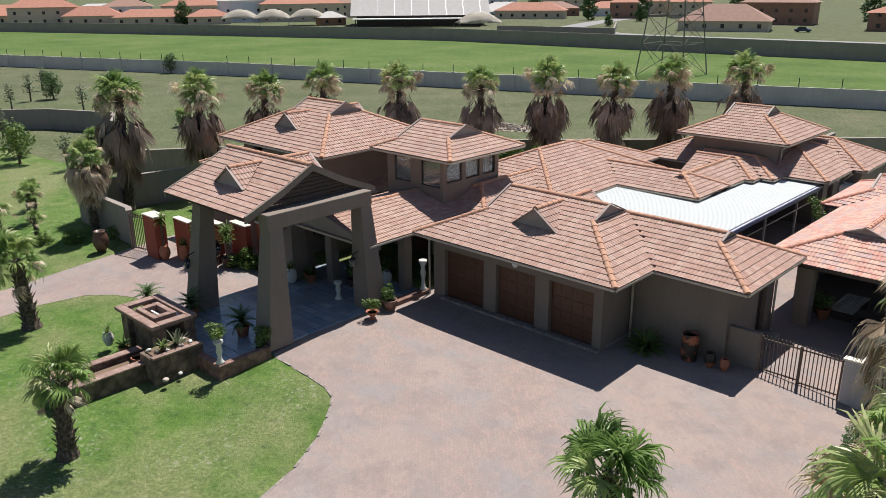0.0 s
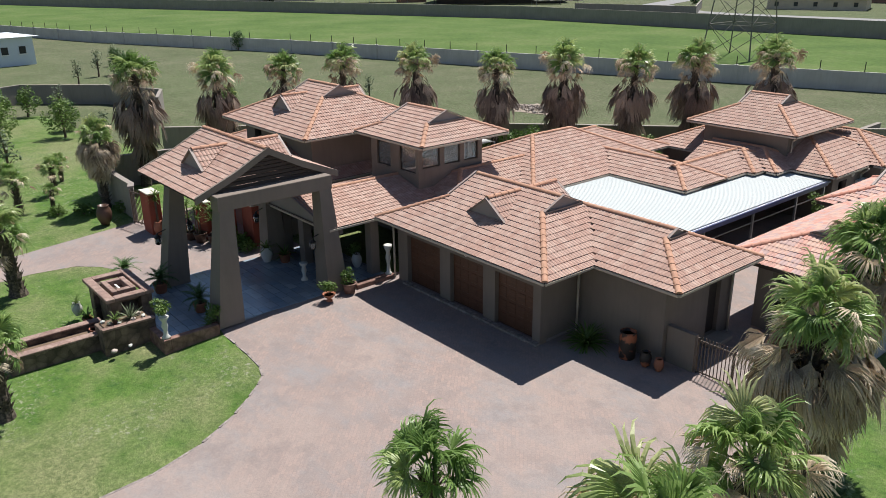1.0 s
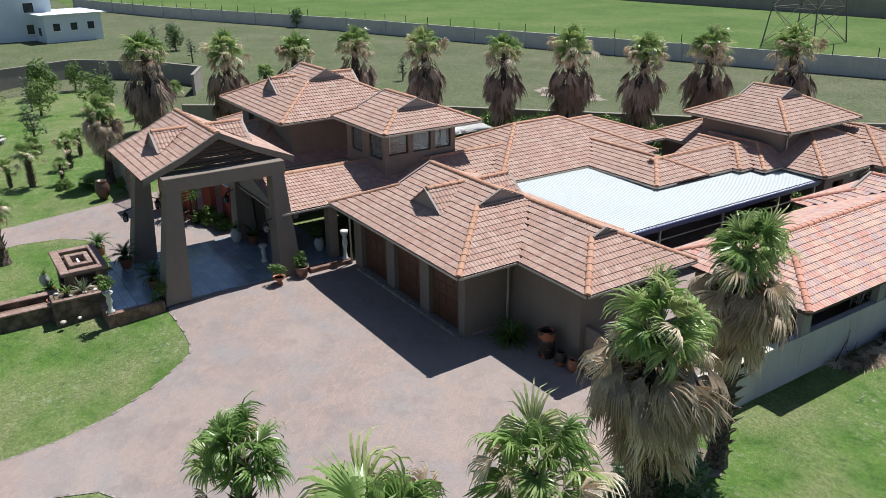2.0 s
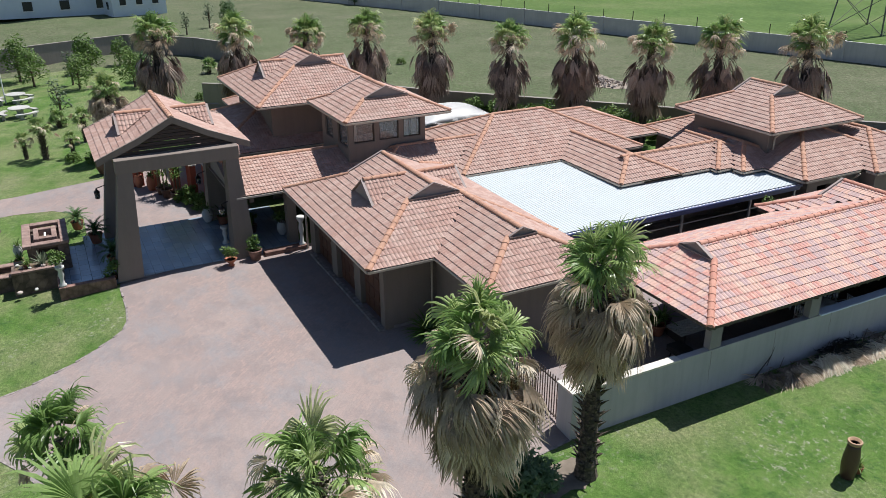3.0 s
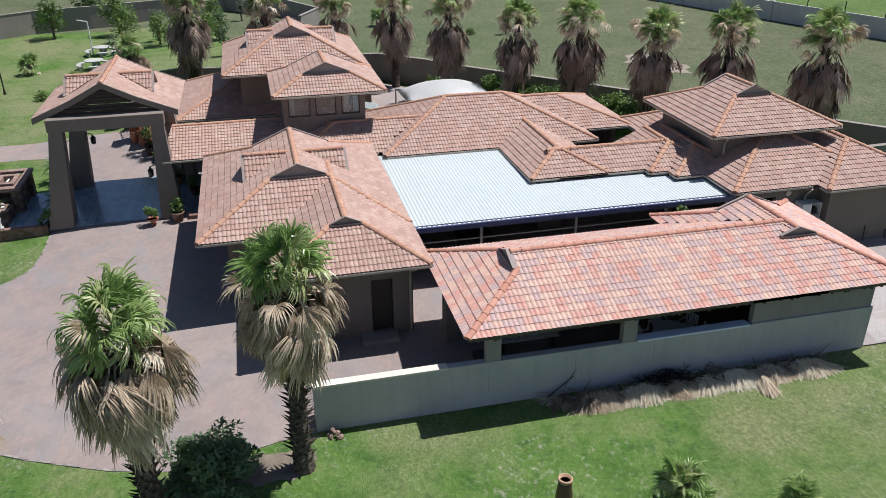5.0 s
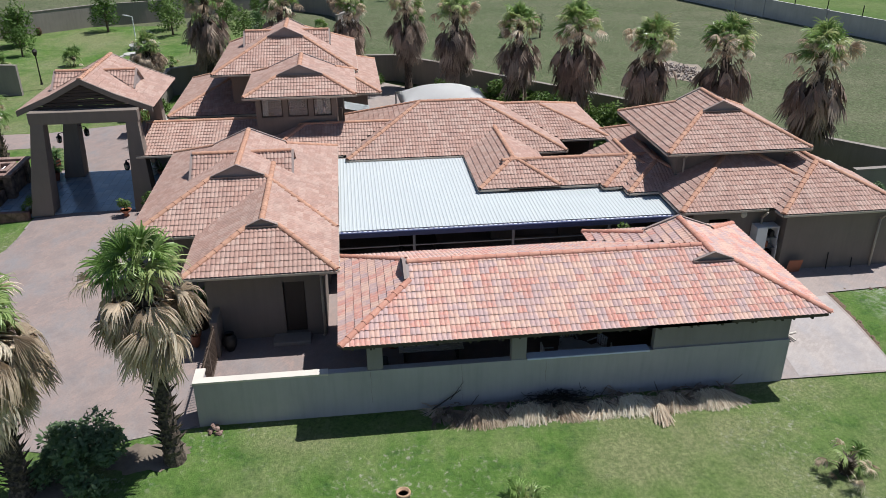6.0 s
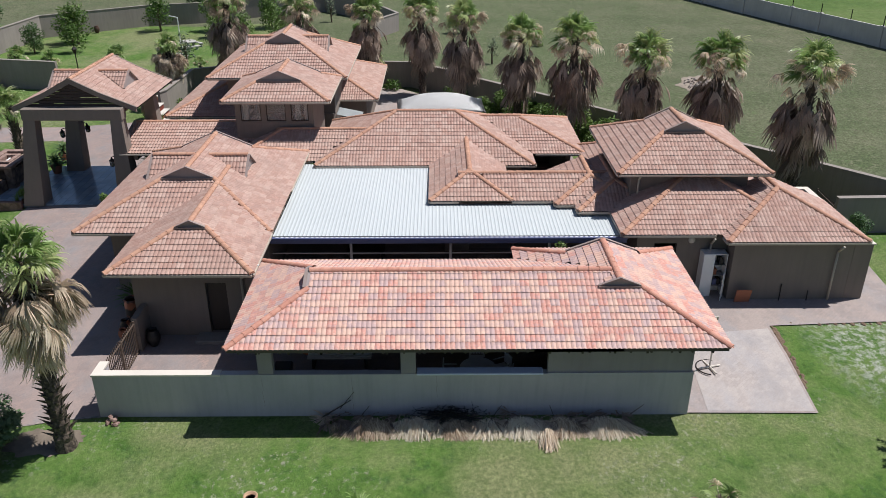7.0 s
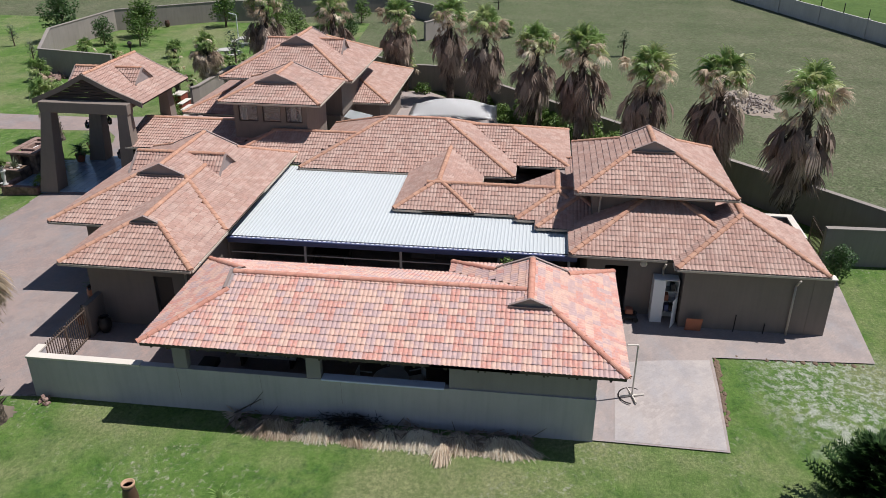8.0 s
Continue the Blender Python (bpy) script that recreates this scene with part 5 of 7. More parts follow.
def palm(name, label, h, r, green, fringe, skirt, size, seed, skirt_top=0.5, skirt_low=2.5, kinds=None, group="", spread=1.0, spike=1.0):
    """A fan palm: stubbly trunk, tousled green head, drooping dead fronds and a hanging skirt."""
    rng = random.Random(seed)
    kinds = kinds or [SKIRT]
    p = thing(name, (0, 0, 0), label, "palm tree", group)
    place_under(new("trunk", trunk_mesh(h, r, r * 0.72, seed, 190 if h > 3 else 80, spike)), p)
    top = Vector((0, 0, h))
    for k in range(green):
        t = ((k + 0.5) / green) ** 0.85
        az = k * 2.39996 + rng.uniform(-0.35, 0.35)
        leaf_at(FROND[min(5, int(t * 6))][k % 3], p, top + Vector((0, 0, 0.15 - 0.35 * t)), az, size * rng.uniform(0.78, 1.12), "frond", rng.uniform(-14, 14) + 9 * math.cos(az - 1.0) + (14 if k < 4 else 0), rng.uniform(-45, 45))
    for k in range(fringe):
        t = (k + 0.5) / max(1, fringe)
        az = k * 2.39996 + 1.0 + rng.uniform(-0.4, 0.4)
        leaf_at(FRINGE[min(3, int(t * 4))][k % 3], p, top + Vector((0, 0, -0.12 - 0.4 * t)), az, size * rng.uniform(0.65, 1.15), "dead_frond", rng.uniform(-18, 18), rng.uniform(-50, 50))
    z1 = h - skirt_top
    for k in range(skirt):
        # the old fronds hang in a thatch round the trunk, fullest at mid height
        t = (k + 0.5) / skirt
        z = z1 - (z1 - skirt_low - 1.2 * size) * t
        az = k * 2.39996 + rng.uniform(-0.3, 0.3)
        rr = r * 0.7 + 0.62 * (spread - 0.75) * math.sin(math.pi * min(1.0, 0.25 + t)) * rng.uniform(0.5, 1.2)
        fam = kinds[0] if rng.random() > t * 1.3 or len(kinds) == 1 else kinds[1]
        leaf_at(fam[min(3, int((t * 0.65 + rng.random() * 0.35) * 4))][k % 3], p, Vector((-math.sin(az) * rr, math.cos(az) * rr, z)), az, size * (0.7 + 0.3 * spread) * rng.uniform(0.7, 1.15), "dead_frond", rng.uniform(-9, 9), rng.uniform(-28, 28))
    return p


def put(ob, x, y, turn=0.0, s=1.0, z=None, tilt=0.0, label=""):
    c = copy_thing(ob, pose(x, y, gz(x, y) + 0.0 if z is None else z, tilt, 0, turn) @ Matrix.Scale(s, 4))
    return tagged(c, label)


def drop_original(ob):
    for o in [ob, *ob.children_recursive][::-1]:
        bpy.data.objects.remove(o)


# tall palms in the row behind the house
row = palm("fan_palm", "tall fan palm with a thick brown skirt of dead fronds", 6.25, 0.26, 20, 26, 112, 1.0, 3, 0.85, 2.1, None, "palms behind the house", 1.6)
ROW = [(-44.8, 20.4, 1.04), (-45.1, 25.8, 1.0), (-45.4, 30.7, 0.94), (-44.2, 35.0, 0.97), (-39.5, 37.9, 0.99), (-35.3, 41.3, 0.95), (-31.7, 44.2, 1.03), (-28.7, 47.5, 0.98), (-26.1, 50.9, 1.02), (-22.2, 54.0, 1.05)]
for k, (x, y, s) in enumerate(ROW):
    put(row, x, y, k * 67, s * 1.06, 0.0, (k * 1.7) % 4 - 2)
drop_original(row)
# shaggy palms beside the drive
shaggy = palm("fan_palm", "shaggy fan palm with green head over a straw-coloured skirt", 5.45, 0.27, 24, 10, 150, 0.95, 8, 0.45, 2.3, [MOP, STRAW], "palms beside the drive", 1.25, 1.3)
put(shaggy, -3.25, 20.95, 160, 1.05)
put(shaggy, -41.6, 16.95, 250, 0.78, 0.0, label="shaggy fan palm with drooping dead fronds beside a garden wall")
drop_original(shaggy)
slim = palm("fan_palm", "fan palm with a short straw skirt over a spiky bare trunk", 6.3, 0.27, 26, 5, 140, 0.92, 9, 0.6, 3.2, [MOP, STRAW], "palms beside the drive", 1.15, 1.35)
put(slim, -4.03, 24.85, 20, 1.0)
drop_original(slim)
# younger palms with no skirt
young = palm("fan_palm", "young fan palm with a bare stubbly trunk beside the drive", 3.85, 0.22, 20, 3, 0, 0.92, 14, group="palms beside the drive")
put(young, -6.9, 12.6, 0, 1.0)
drop_original(young)
fringed = palm("fan_palm", "fan palm with straw-coloured dead fronds under its green head", 4.35, 0.24, 19, 24, 0, 0.98, 15, group="palms beside the drive")
put(fringed, -2.4, 16.9, 110, 1.0)
put(fringed, -1.9, 13.3, 215, 1.18)
drop_original(fringed)
lawn_palm = palm("fan_palm", "fan palm with a stout dark trunk on the front lawn", 2.75, 0.30, 20, 6, 0, 0.85, 19, group="palms on the front lawn")
put(lawn_palm, -32.2, 10.1, 0, 1.08, tilt=3)
put(lawn_palm, -21.8, 7.3, 130, 0.92, tilt=3)
drop_original(lawn_palm)
small = palm("fan_palm", "small fan palm on the lawn", 0.75, 0.14, 20, 4, 0, 0.62, 23, group="small palms in the garden")
SMALL = [(-0.25, 34.25, 1.0), (0.8, 36.9, 0.85), (-47.2, -0.6, 1.3), (-57.4, -2.3, 1.1), (-55.4, 1.6, 1.1), (-57.4, 6.8, 1.1), (-42.2, 2.4, 0.9), (-52.5, 14.2, 0.9), (-70, 38, 1.2), (-67.4, 28.0, 1.0)]
for k, (x, y, s) in enumerate(SMALL):
    put(small, x, y, k * 51, s)
drop_original(small)
stubby = palm("fan_palm", "small fan palm with a slim brown trunk on the garden lawn", 1.75, 0.15, 14, 6, 0, 0.55, 29, group="small palms in the garden")
for k, (x, y, s) in enumerate([(-47.0, 15.6, 1.0), (-45.2, 11.9, 0.75), (-44.4, 13.0, 1.15), (-43.6, 14.6, 0.7), (-49.6, 16.7, 0.8), (-46.5, 31.2, 1.3)]):
    put(stubby, x, y, k * 51, s)
drop_original(stubby)


withered = palm("fan_palm", "small half-withered fan palm on the east lawn", 0.5, 0.13, 3, 12, 0, 0.6, 37)
put(withered, -1.2, 43.7, 40, 1.0)
drop_original(withered)


def leaf_cloud(seed, blobs, n, leaf, material, name="crown"):
    """Many small leaves in uneven clumps."""
    rng = random.Random(seed)
    verts, faces = [], []
    for _ in range(n):
        cx, cy, cz, r = blobs[rng.randrange(len(blobs))]
        d = Vector((rng.gauss(0, 1), rng.gauss(0, 1), rng.gauss(0, 1))).normalized()
        c = Vector((cx, cy, cz)) + d * r * (0.55 + 0.5 * rng.random() ** 0.6)
        a = Vector((rng.gauss(0, 1), rng.gauss(0, 1), rng.gauss(0, 0.6))).normalized()
        b = a.cross(d + Vector((0.1, 0.2, 0.3))).normalized()
        s = leaf * rng.uniform(0.6, 1.3)
        k = len(verts)
        verts += [tuple(c - a * s), tuple(c + b * s * 0.42), tuple(c + a * s), tuple(c - b * s * 0.42)]
        faces.append((k, k + 1, k + 2, k + 3))
    me = bpy.data.meshes.new(name)
    me.from_pydata(verts, [], faces)
    me.materials.append(M[material])
    return me


def tree(name, label, h, spread, seed, n=900, leaf=0.14, material="leaf", clear=0.35, category="tree", group=""):
    rng = random.Random(seed)
    t = thing(name, (0, 0, 0), label, category, group)
    bm = rod((0, 0, 0), (0.05 * h * rng.uniform(-1, 1), 0.05 * h * rng.uniform(-1, 1), h * 0.6), 0.028 * h + 0.02, 7, r2=0.012 * h + 0.01)
    blobs = []
    for k in range(9):
        a = k * 2.4
        e = rng.uniform(0.25, 1.0)
        z = h * (clear + (0.95 - clear) * (k + 0.5) / 9)
        rr = spread * (0.62 * math.sin(math.pi * (0.25 + 0.65 * (k + 0.5) / 9)))
        c = (math.cos(a) * rr * e, math.sin(a) * rr * e, z)
        rod((0, 0, h * (0.25 + 0.03 * k)), c, 0.010 * h + 0.008, 5, bm, 0.004)
        blobs.append((*c, spread * rng.uniform(0.26, 0.42)))
    part("trunk", bm, M["bark"], t)
    place_under(new("crown", leaf_cloud(seed, blobs, n, leaf, material)), t)
    return t


def shrub(name, label, r, h, seed, n, leaf, material, category="shrub", group=""):
    rng = random.Random(seed)
    t = thing(name, (0, 0, 0), label, category, group)
    blobs = []
    for k in range(26):
        # small clumps over a rounded, uneven dome
        a, u = k * 2.4 + rng.uniform(-0.5, 0.5), math.sqrt((k + 0.5) / 26)
        top = math.sqrt(1 - 0.85 * u * u)
        blobs.append((math.cos(a) * u * r * 0.8, math.sin(a) * u * r * 0.8, h * top * rng.uniform(0.3, 0.88), r * rng.uniform(0.16, 0.34)))
    bm = bmesh.new()
    for b in blobs[:8]:
        rod((0, 0, 0), b[:3], 0.02, 5, bm, 0.008)
    part("stem", bm, M["bark"], t)
    place_under(new("foliage", leaf_cloud(seed, blobs, n, leaf, material, "foliage")), t)
    return t


t1 = tree("tree", "small leafy green tree on the garden lawn", 2.6, 1.5, 5, 1100, 0.11, "leaf_pale", 0.3, group="young garden trees")
t2 = tree("tree", "dark green rounded tree in the garden", 3.6, 2.2, 6, 2200, 0.13, "leaf", 0.2, group="garden trees")
t3 = tree("tree", "thin sapling with sparse grey-green leaves", 2.2, 0.9, 7, 260, 0.09, "leaf_grey", 0.35, group="young garden trees")
T1 = [(-73.7, 17.6, 1.3), (-73.5, 11.9, 1.5), (-66.5, -0.4, 1.5), (-63.9, 20.9, 1.2), (-73, 18.1, 1.1), (-76, 21, 1.0), (-62.1, 1, 1.0), (-73.6, 5.7, 1.4), (-67, -1.2, 1.3), (-70, 13, 1.2), (-65.5, 16.5, 1.1)]
T2 = [(-63.6, -8.0, 1.35), (-80.8, 8.3, 1.3), (-62.0, -2.8, 0.75), (-100, 37.5, 0.9), (-17.3, 55.0, 0.45), (-66.6, 21.9, 0.7), (-117, 62, 0.8)]
T3 = [(-58.9, 22.5, 1.2), (-55.3, 41, 1.1), (-62.1, 49.4, 1.1), (-67.9, 16.1, 1.3), (-53.3, 14.5, 1.5), (-60.3, -11.6, 1.0), (-77, 24.1, 1.2), (-100.2, 34.9, 1.5), (-95, 31, 1.3), (-88, 36, 1.3), (-53.3, -5, 1.0), (-110, 40, 1.4)]
for src, spots in ((t1, T1), (t2, T2), (t3, T3)):
    for k, (x, y, s) in enumerate(spots):
        put(src, x, y, k * 73, s)
    drop_original(src)

s1 = shrub("shrub", "loose feathery green shrub behind the house", 1.2, 2.1, 11, 1700, 0.12, "leaf_pale", group="shrubs behind the house")
WEEDS = [(-38.6, 41.0, 1.0), (-37.0, 42.0, 1.1), (-35.8, 43.2, 0.9), (-34.4, 43.6, 1.1), (-33.2, 45.0, 1.0), (-31.0, 46.2, 1.0), (-30.0, 46.6, 1.15), (-28.2, 49.0, 0.9), (-40.6, 37.2, 0.8), (-39.0, 39.4, 0.7), (-27.0, 51.0, 0.6), (-41.9, 38.0, 0.6), (-32.2, 45.9, 0.9), (-36.4, 42.9, 0.8), (-29.3, 47.9, 0.8)]
for k, (x, y, s) in enumerate(WEEDS):
    put(s1, x, y, k * 40, s)
drop_original(s1)
s2 = shrub("shrub", "dense dark green shrub beside the driveway", 1.3, 1.75, 12, 5200, 0.085, "leaf_mid")
put(s2, -3.8, 22.4, 0, 1.1)
drop_original(s2)
s3 = shrub("shrub", "low green garden bush", 0.6, 0.8, 13, 600, 0.08, "leaf_pale", group="garden bushes")
for k, (x, y, s) in enumerate([(-46.0, 32.6, 1.2), (-40.2, 17.6, 1.2), (-41.3, 15.6, 1.0), (-42.5, 14.5, 0.9), (-27.0, 53.4, 0.7), (-56, 25, 0.9), (-43.5, 3.0, 1.4), (-31.2, 19.2, 1.0), (-33.4, 18.55, 0.8), (-30.4, 19.6, 1.1), (-29.6, 19.7, 0.8), (-48.5, 9.5, 1.0), (-63, 46, 0.9)]):
    put(s3, x, y, k * 77, s)
drop_original(s3)


def conifer():
    x, y = -3.2, 51.3
    z0 = gz(x, y)
    t = thing("conifer", (x, y, z0), "dense dark green conifer with feathery upright sprays", "tree")
    rng = random.Random(31)
    part("trunk", rod((x, y, z0), (x, y, z0 + 2.6), 0.08, 7, r2=0.01), M["bark"], t)
    verts, faces = [], []
    for k in range(190):
        f = k / 190
        z = z0 + 0.1 + 2.5 * f
        ln = (1.45 * (1 - f) ** 0.8 + 0.25) * rng.uniform(0.65, 1.15)
        a = k * 2.4
        root = Vector((x, y, z))
        d = Vector((math.cos(a), math.sin(a), rng.uniform(0.3, 0.8))).normalized()
        side = Vector((-math.sin(a), math.cos(a), 0))
        n = 14
        for i in range(n):
            c = root + d * ln * (i + 2) / (n + 1)
            w = (0.24 - 0.011 * i) * (0.6 + 0.4 * ln)
            for sg in (-1, 1):
                for lift in (-0.04, 0.1):
                    tip = c + side * sg * w * rng.uniform(0.6, 1.2) + d * 0.14 + Vector((0, 0, lift * rng.uniform(0.6, 1.4)))
                    m = len(verts)
                    verts += [tuple(c), tuple(c + d * 0.07 + Vector((0, 0, 0.02))), tuple(tip)]
                    faces.append((m, m + 1, m + 2))
        m = len(verts)
        tip = root + d * (ln + 0.25)
        verts += [tuple(root + d * ln * 0.8 - side * 0.04), tuple(root + d * ln * 0.8 + side * 0.04), tuple(tip)]
        faces.append((m, m + 1, m + 2))
    me = bpy.data.meshes.new("foliage")
    me.from_pydata(verts, [], faces)
    me.materials.append(M["leaf"])
    place_under(new("foliage", me), t)


conifer()


# ---- far surroundings ----
def far_house(x, y, w, d, h, turn, wall="cream", roof="far_roof", rise=2.6, label="distant cream house with a red tile roof", rows=1):
    t = thing("house", (0, 0, 0), label, "house", "houses beyond the field")
    part("wall", box(-w / 2, w / 2, -d / 2, d / 2, 0, h), M[wall], t)
    e = 0.7
    k = min(w, d) / 2 + e
    a, b = w / 2 + e, d / 2 + e
    rx, ry = max(0.0, a - k), max(0.0, b - k)
    verts = [(-a, -b, h), (a, -b, h), (a, b, h), (-a, b, h), (-rx, -ry, h + rise), (rx, -ry, h + rise), (rx, ry, h + rise), (-rx, ry, h + rise)]
    bm = solid(verts, [(0, 1, 5, 4), (1, 2, 6, 5), (2, 3, 7, 6), (3, 0, 4, 7), (3, 2, 1, 0)])
    bmesh.ops.remove_doubles(bm, verts=bm.verts[:], dist=0.001)
    part("roof", bm, M[roof], t)
    n = max(2, int(w / 4.4))
    for r in range(rows):
        for i in range(n):
            cx = -w / 2 + w * (i + 0.5) / n
            z = 0.9 + r * 2.9
            part("window", box(cx - 0.5, cx + 0.5, -d / 2 - 0.04, -d / 2 + 0.05, z, z + 1.1), M["dark_pane"], t)
    t.matrix_basis = pose(x, y, 0, 0, 0, turn)
    return t


CREAM, RED = "distant cream house with a red tile roof", "far_roof"
FAR = [
    (-322, 121, 24, 12, 6.3, 0, "cream", RED, 3.2, CREAM, 2), (-306, 133, 20, 11, 3.2, -6, "cream", RED, 3.4, CREAM, 1), (-286, 146, 26, 11, 2.8, -4, "cream", RED, 2.7, CREAM, 1),
    (-270, 160, 15, 10, 2.8, 0, "cream", RED, 2.5, CREAM, 1), (-276, 178, 17, 11, 8.0, 6, "pale_house", "far_roof_grey", 0.5, "distant modern grey house with flat roofs", 2),
    (-262, 196, 32, 13, 6.6, 4, "cream", RED, 2.6, CREAM, 2), (-224, 180, 9, 7, 2.6, 15, "far_brick", "far_roof_grey", 2.0, "small dark hut with a grey roof", 1),
    (-212, 256, 20, 12, 2.8, 8, "pale_house", "far_roof_grey", 2.2, "distant pale house with a grey hipped roof", 1), (-199, 262, 27, 12, 3.2, -8, "cream", RED, 3.0, CREAM, 1),
    (-170, 284, 11, 10, 6.0, 0, "far_brick", RED, 2.2, "distant brown house with a tiled roof", 2), (-101, 224, 24, 14, 2.8, -6, "cream", "far_brown", 4.4, "distant house with a broad brown hipped roof", 1),
    (-103, 268, 22, 12, 6.8, -10, "far_brick", "far_brown", 2.4, "distant brown double-storey house", 2), (-62, 248, 16, 12, 4.8, 0, "far_brick", RED, 2.2, "distant brick house with a red roof", 2),
    (-150, 300, 14, 10, 6.0, 10, "cream", RED, 2.4, CREAM, 2), (-30, 238, 20, 12, 5.6, 6, "cream", RED, 2.6, CREAM, 2)]
rng = random.Random(99)
for k in range(26):
    # further streets of houses behind the first ones
    a, r = radians(118 + 47 * (k % 13) / 13 + rng.uniform(-1.2, 1.2)), (365, 440)[k // 13] + rng.uniform(-14, 14)
    up = rng.random() < 0.5
    FAR.append((r * math.cos(a), r * math.sin(a) * 0.98, rng.uniform(18, 30), 12, 6.0 if up else 3.2, rng.uniform(-15, 15), ("cream", "pale_house", "far_brick")[k % 3], (RED, RED, "far_brown", "far_roof_grey")[k % 4], 2.7, "distant house among others beyond the field", 2 if up else 1))
for x, y, w, d, h, off, wall, roof, rise, label, rows in FAR:
    far_house(x, y, w, d, h, math.degrees(math.atan2(-x, y)) + off, wall, roof, rise, label, rows)
dark = tree("tree", "tall dark tree between the far houses", 8.5, 4.4, 41, 1500, 0.45, "leaf", 0.1, group="trees between the far houses")
for k, (x, y, s) in enumerate([(-172, 262, 1.0), (-163, 286, 1.05), (-275, 152, 0.95), (-150, 262, 0.7), (-130, 300, 1.2), (-118, 305, 1.1), (-240, 235, 1.1), (-300, 190, 1.0), (-335, 165, 1.2), (-352, 140, 1.0), (-84, 300, 1.2), (-46, 270, 1.1), (-225, 300, 1.2), (-190, 320, 1.2), (-255, 285, 1.0), (-362, 205, 1.1), (-320, 250, 1.2), (-286, 262, 1.0), (-120, 240, 0.5), (-140, 225, 0.45)]):
    put(dark, x, y, k * 53, s, 0.0)
drop_original(dark)
pale = far_house(-131.6, 12.1, 14, 30, 7.2, -2, "pale_house", "far_roof_grey", 0.5, "pale blue-grey double-storey house across the lawn", 2)
annex = far_house(-124.6, 28.1, 9, 8, 3.9, 10, "pale_house", "pale_house", 0.15, "low pale flat-roofed annex with small windows", 1)


def side_windows(house, x, ys, zs, w, h):
    m = house.matrix_basis
    for z in zs:
        for y in ys:
            for name, bm, key in (("window", box(x, x + 0.05, y - w / 2, y + w / 2, z, z + h), "dark_pane"), ("window_sill", box(x, x + 0.14, y - w / 2 - 0.1, y + w / 2 + 0.1, z - 0.14, z - 0.002), "white")):
                bm.transform(m)
                part(name, bm, M[key], house)


side_windows(pale, 7.0, (-12, -8, -3, 2, 7, 12), (1.0, 4.0), 1.3, 1.3)
side_windows(annex, 4.5, (-2.4, 0, 2.4), (1.6,), 0.9, 1.0)


def barn():
    b = thing("barn", (-200, 198, 0), "large barn with a broad pale grey roof beyond the field", "barn")
    m = pose(-200, 200, 0, 0, 0, 46)
    w, d, h = 42, 24, 4.5
    bm = box(-w / 2, w / 2, -d / 2, d / 2, 0, h)
    bm.transform(m)
    part("wall", bm, M["dark_wood"], b)
    e = 2
    bm = solid([(-w / 2 - e, -d / 2 - e, h - 1), (w / 2 + e, -d / 2 - e, h - 1), (w / 2 + e, 0, h + 8.5), (-w / 2 - e, 0, h + 8.5), (w / 2 + e, d / 2 + e, h - 1), (-w / 2 - e, d / 2 + e, h - 1)], [(0, 1, 2, 3), (3, 2, 4, 5), (0, 3, 5), (1, 4, 2)])
    bm.transform(m)
    part("roof", bm, M["far_roof_grey"], b)
    for i in range(8):
        x = -w / 2 + 1 + i * 5.7
        bm = solid([(x, -d / 2 - e, h - 0.98), (x + 0.12, -d / 2 - e, h - 0.98), (x + 0.12, 0, h + 8.56), (x, 0, h + 8.56)], [(0, 1, 2, 3)])
        bm.transform(m)
        part("roof_seam", bm, M["steel"], b)
    bm = box(-w / 2 - 1, w / 2 - 1, -d / 2 - 9, -d / 2 - 3, 2.5, 2.75)
    bm.transform(m)
    part("lean_to_roof", bm, M["white"], b)
    for i in range(6):
        bm = rod((-w / 2 + i * 8, -d / 2 - 8.7, 0), (-w / 2 + i * 8, -d / 2 - 8.7, 2.5), 0.15, 6)
        bm.transform(m)
        part("post", bm, M["dark_wood"], b)
    bm = box(w / 2, w / 2 + 0.06, -3, 3, 0, 3.4)
    bm.transform(m)
    part("door", bm, M["dark_pane"], b)


barn()


def shade_tent(name, x, y, w, d, h, turn, label, material="white"):
    t = thing(name, (0, 0, 0), label, "shade tent", "")
    bm = bmesh.new()
    n = 14
    g = [[bm.verts.new(((i / n - 0.5) * w, (j / n - 0.5) * d, h + 0.26 * w / 3.4 * (1 - abs(2 * i / n - 1) ** 2.2) * (1 - abs(2 * j / n - 1) ** 2.6) * 3.0)) for j in range(n + 1)] for i in range(n + 1)]
    for i in range(n):
        for j in range(n):
            bm.faces.new((g[i][j], g[i + 1][j], g[i + 1][j + 1], g[i][j + 1]))
    bmesh.ops.solidify(bm, geom=bm.faces[:], thickness=0.02)
    part("canopy", bm, M[material], t, smooth=True)
    for sx in (-1, 1):
        for sy in (-1, 1):
            part("post", rod((sx * w / 2, sy * d / 2, 0), (sx * w / 2, sy * d / 2, h), 0.05, 8), M["steel"], t)
    t.matrix_basis = pose(x, y, 0, 0, 0, turn)


shade_tent("shade_tent", -34.5, 36.3, 3.3, 5.5, 1.95, 2, "white tensioned shade canopy behind the house")
for k, (x, y) in enumerate(((-243, 156), (-234, 163), (-229, 174), (-152, 176))):
    shade_tent("shade_tent", x, y, 13, 9, 2.6, 52, "pale domed tent beyond the field wall", "coping")


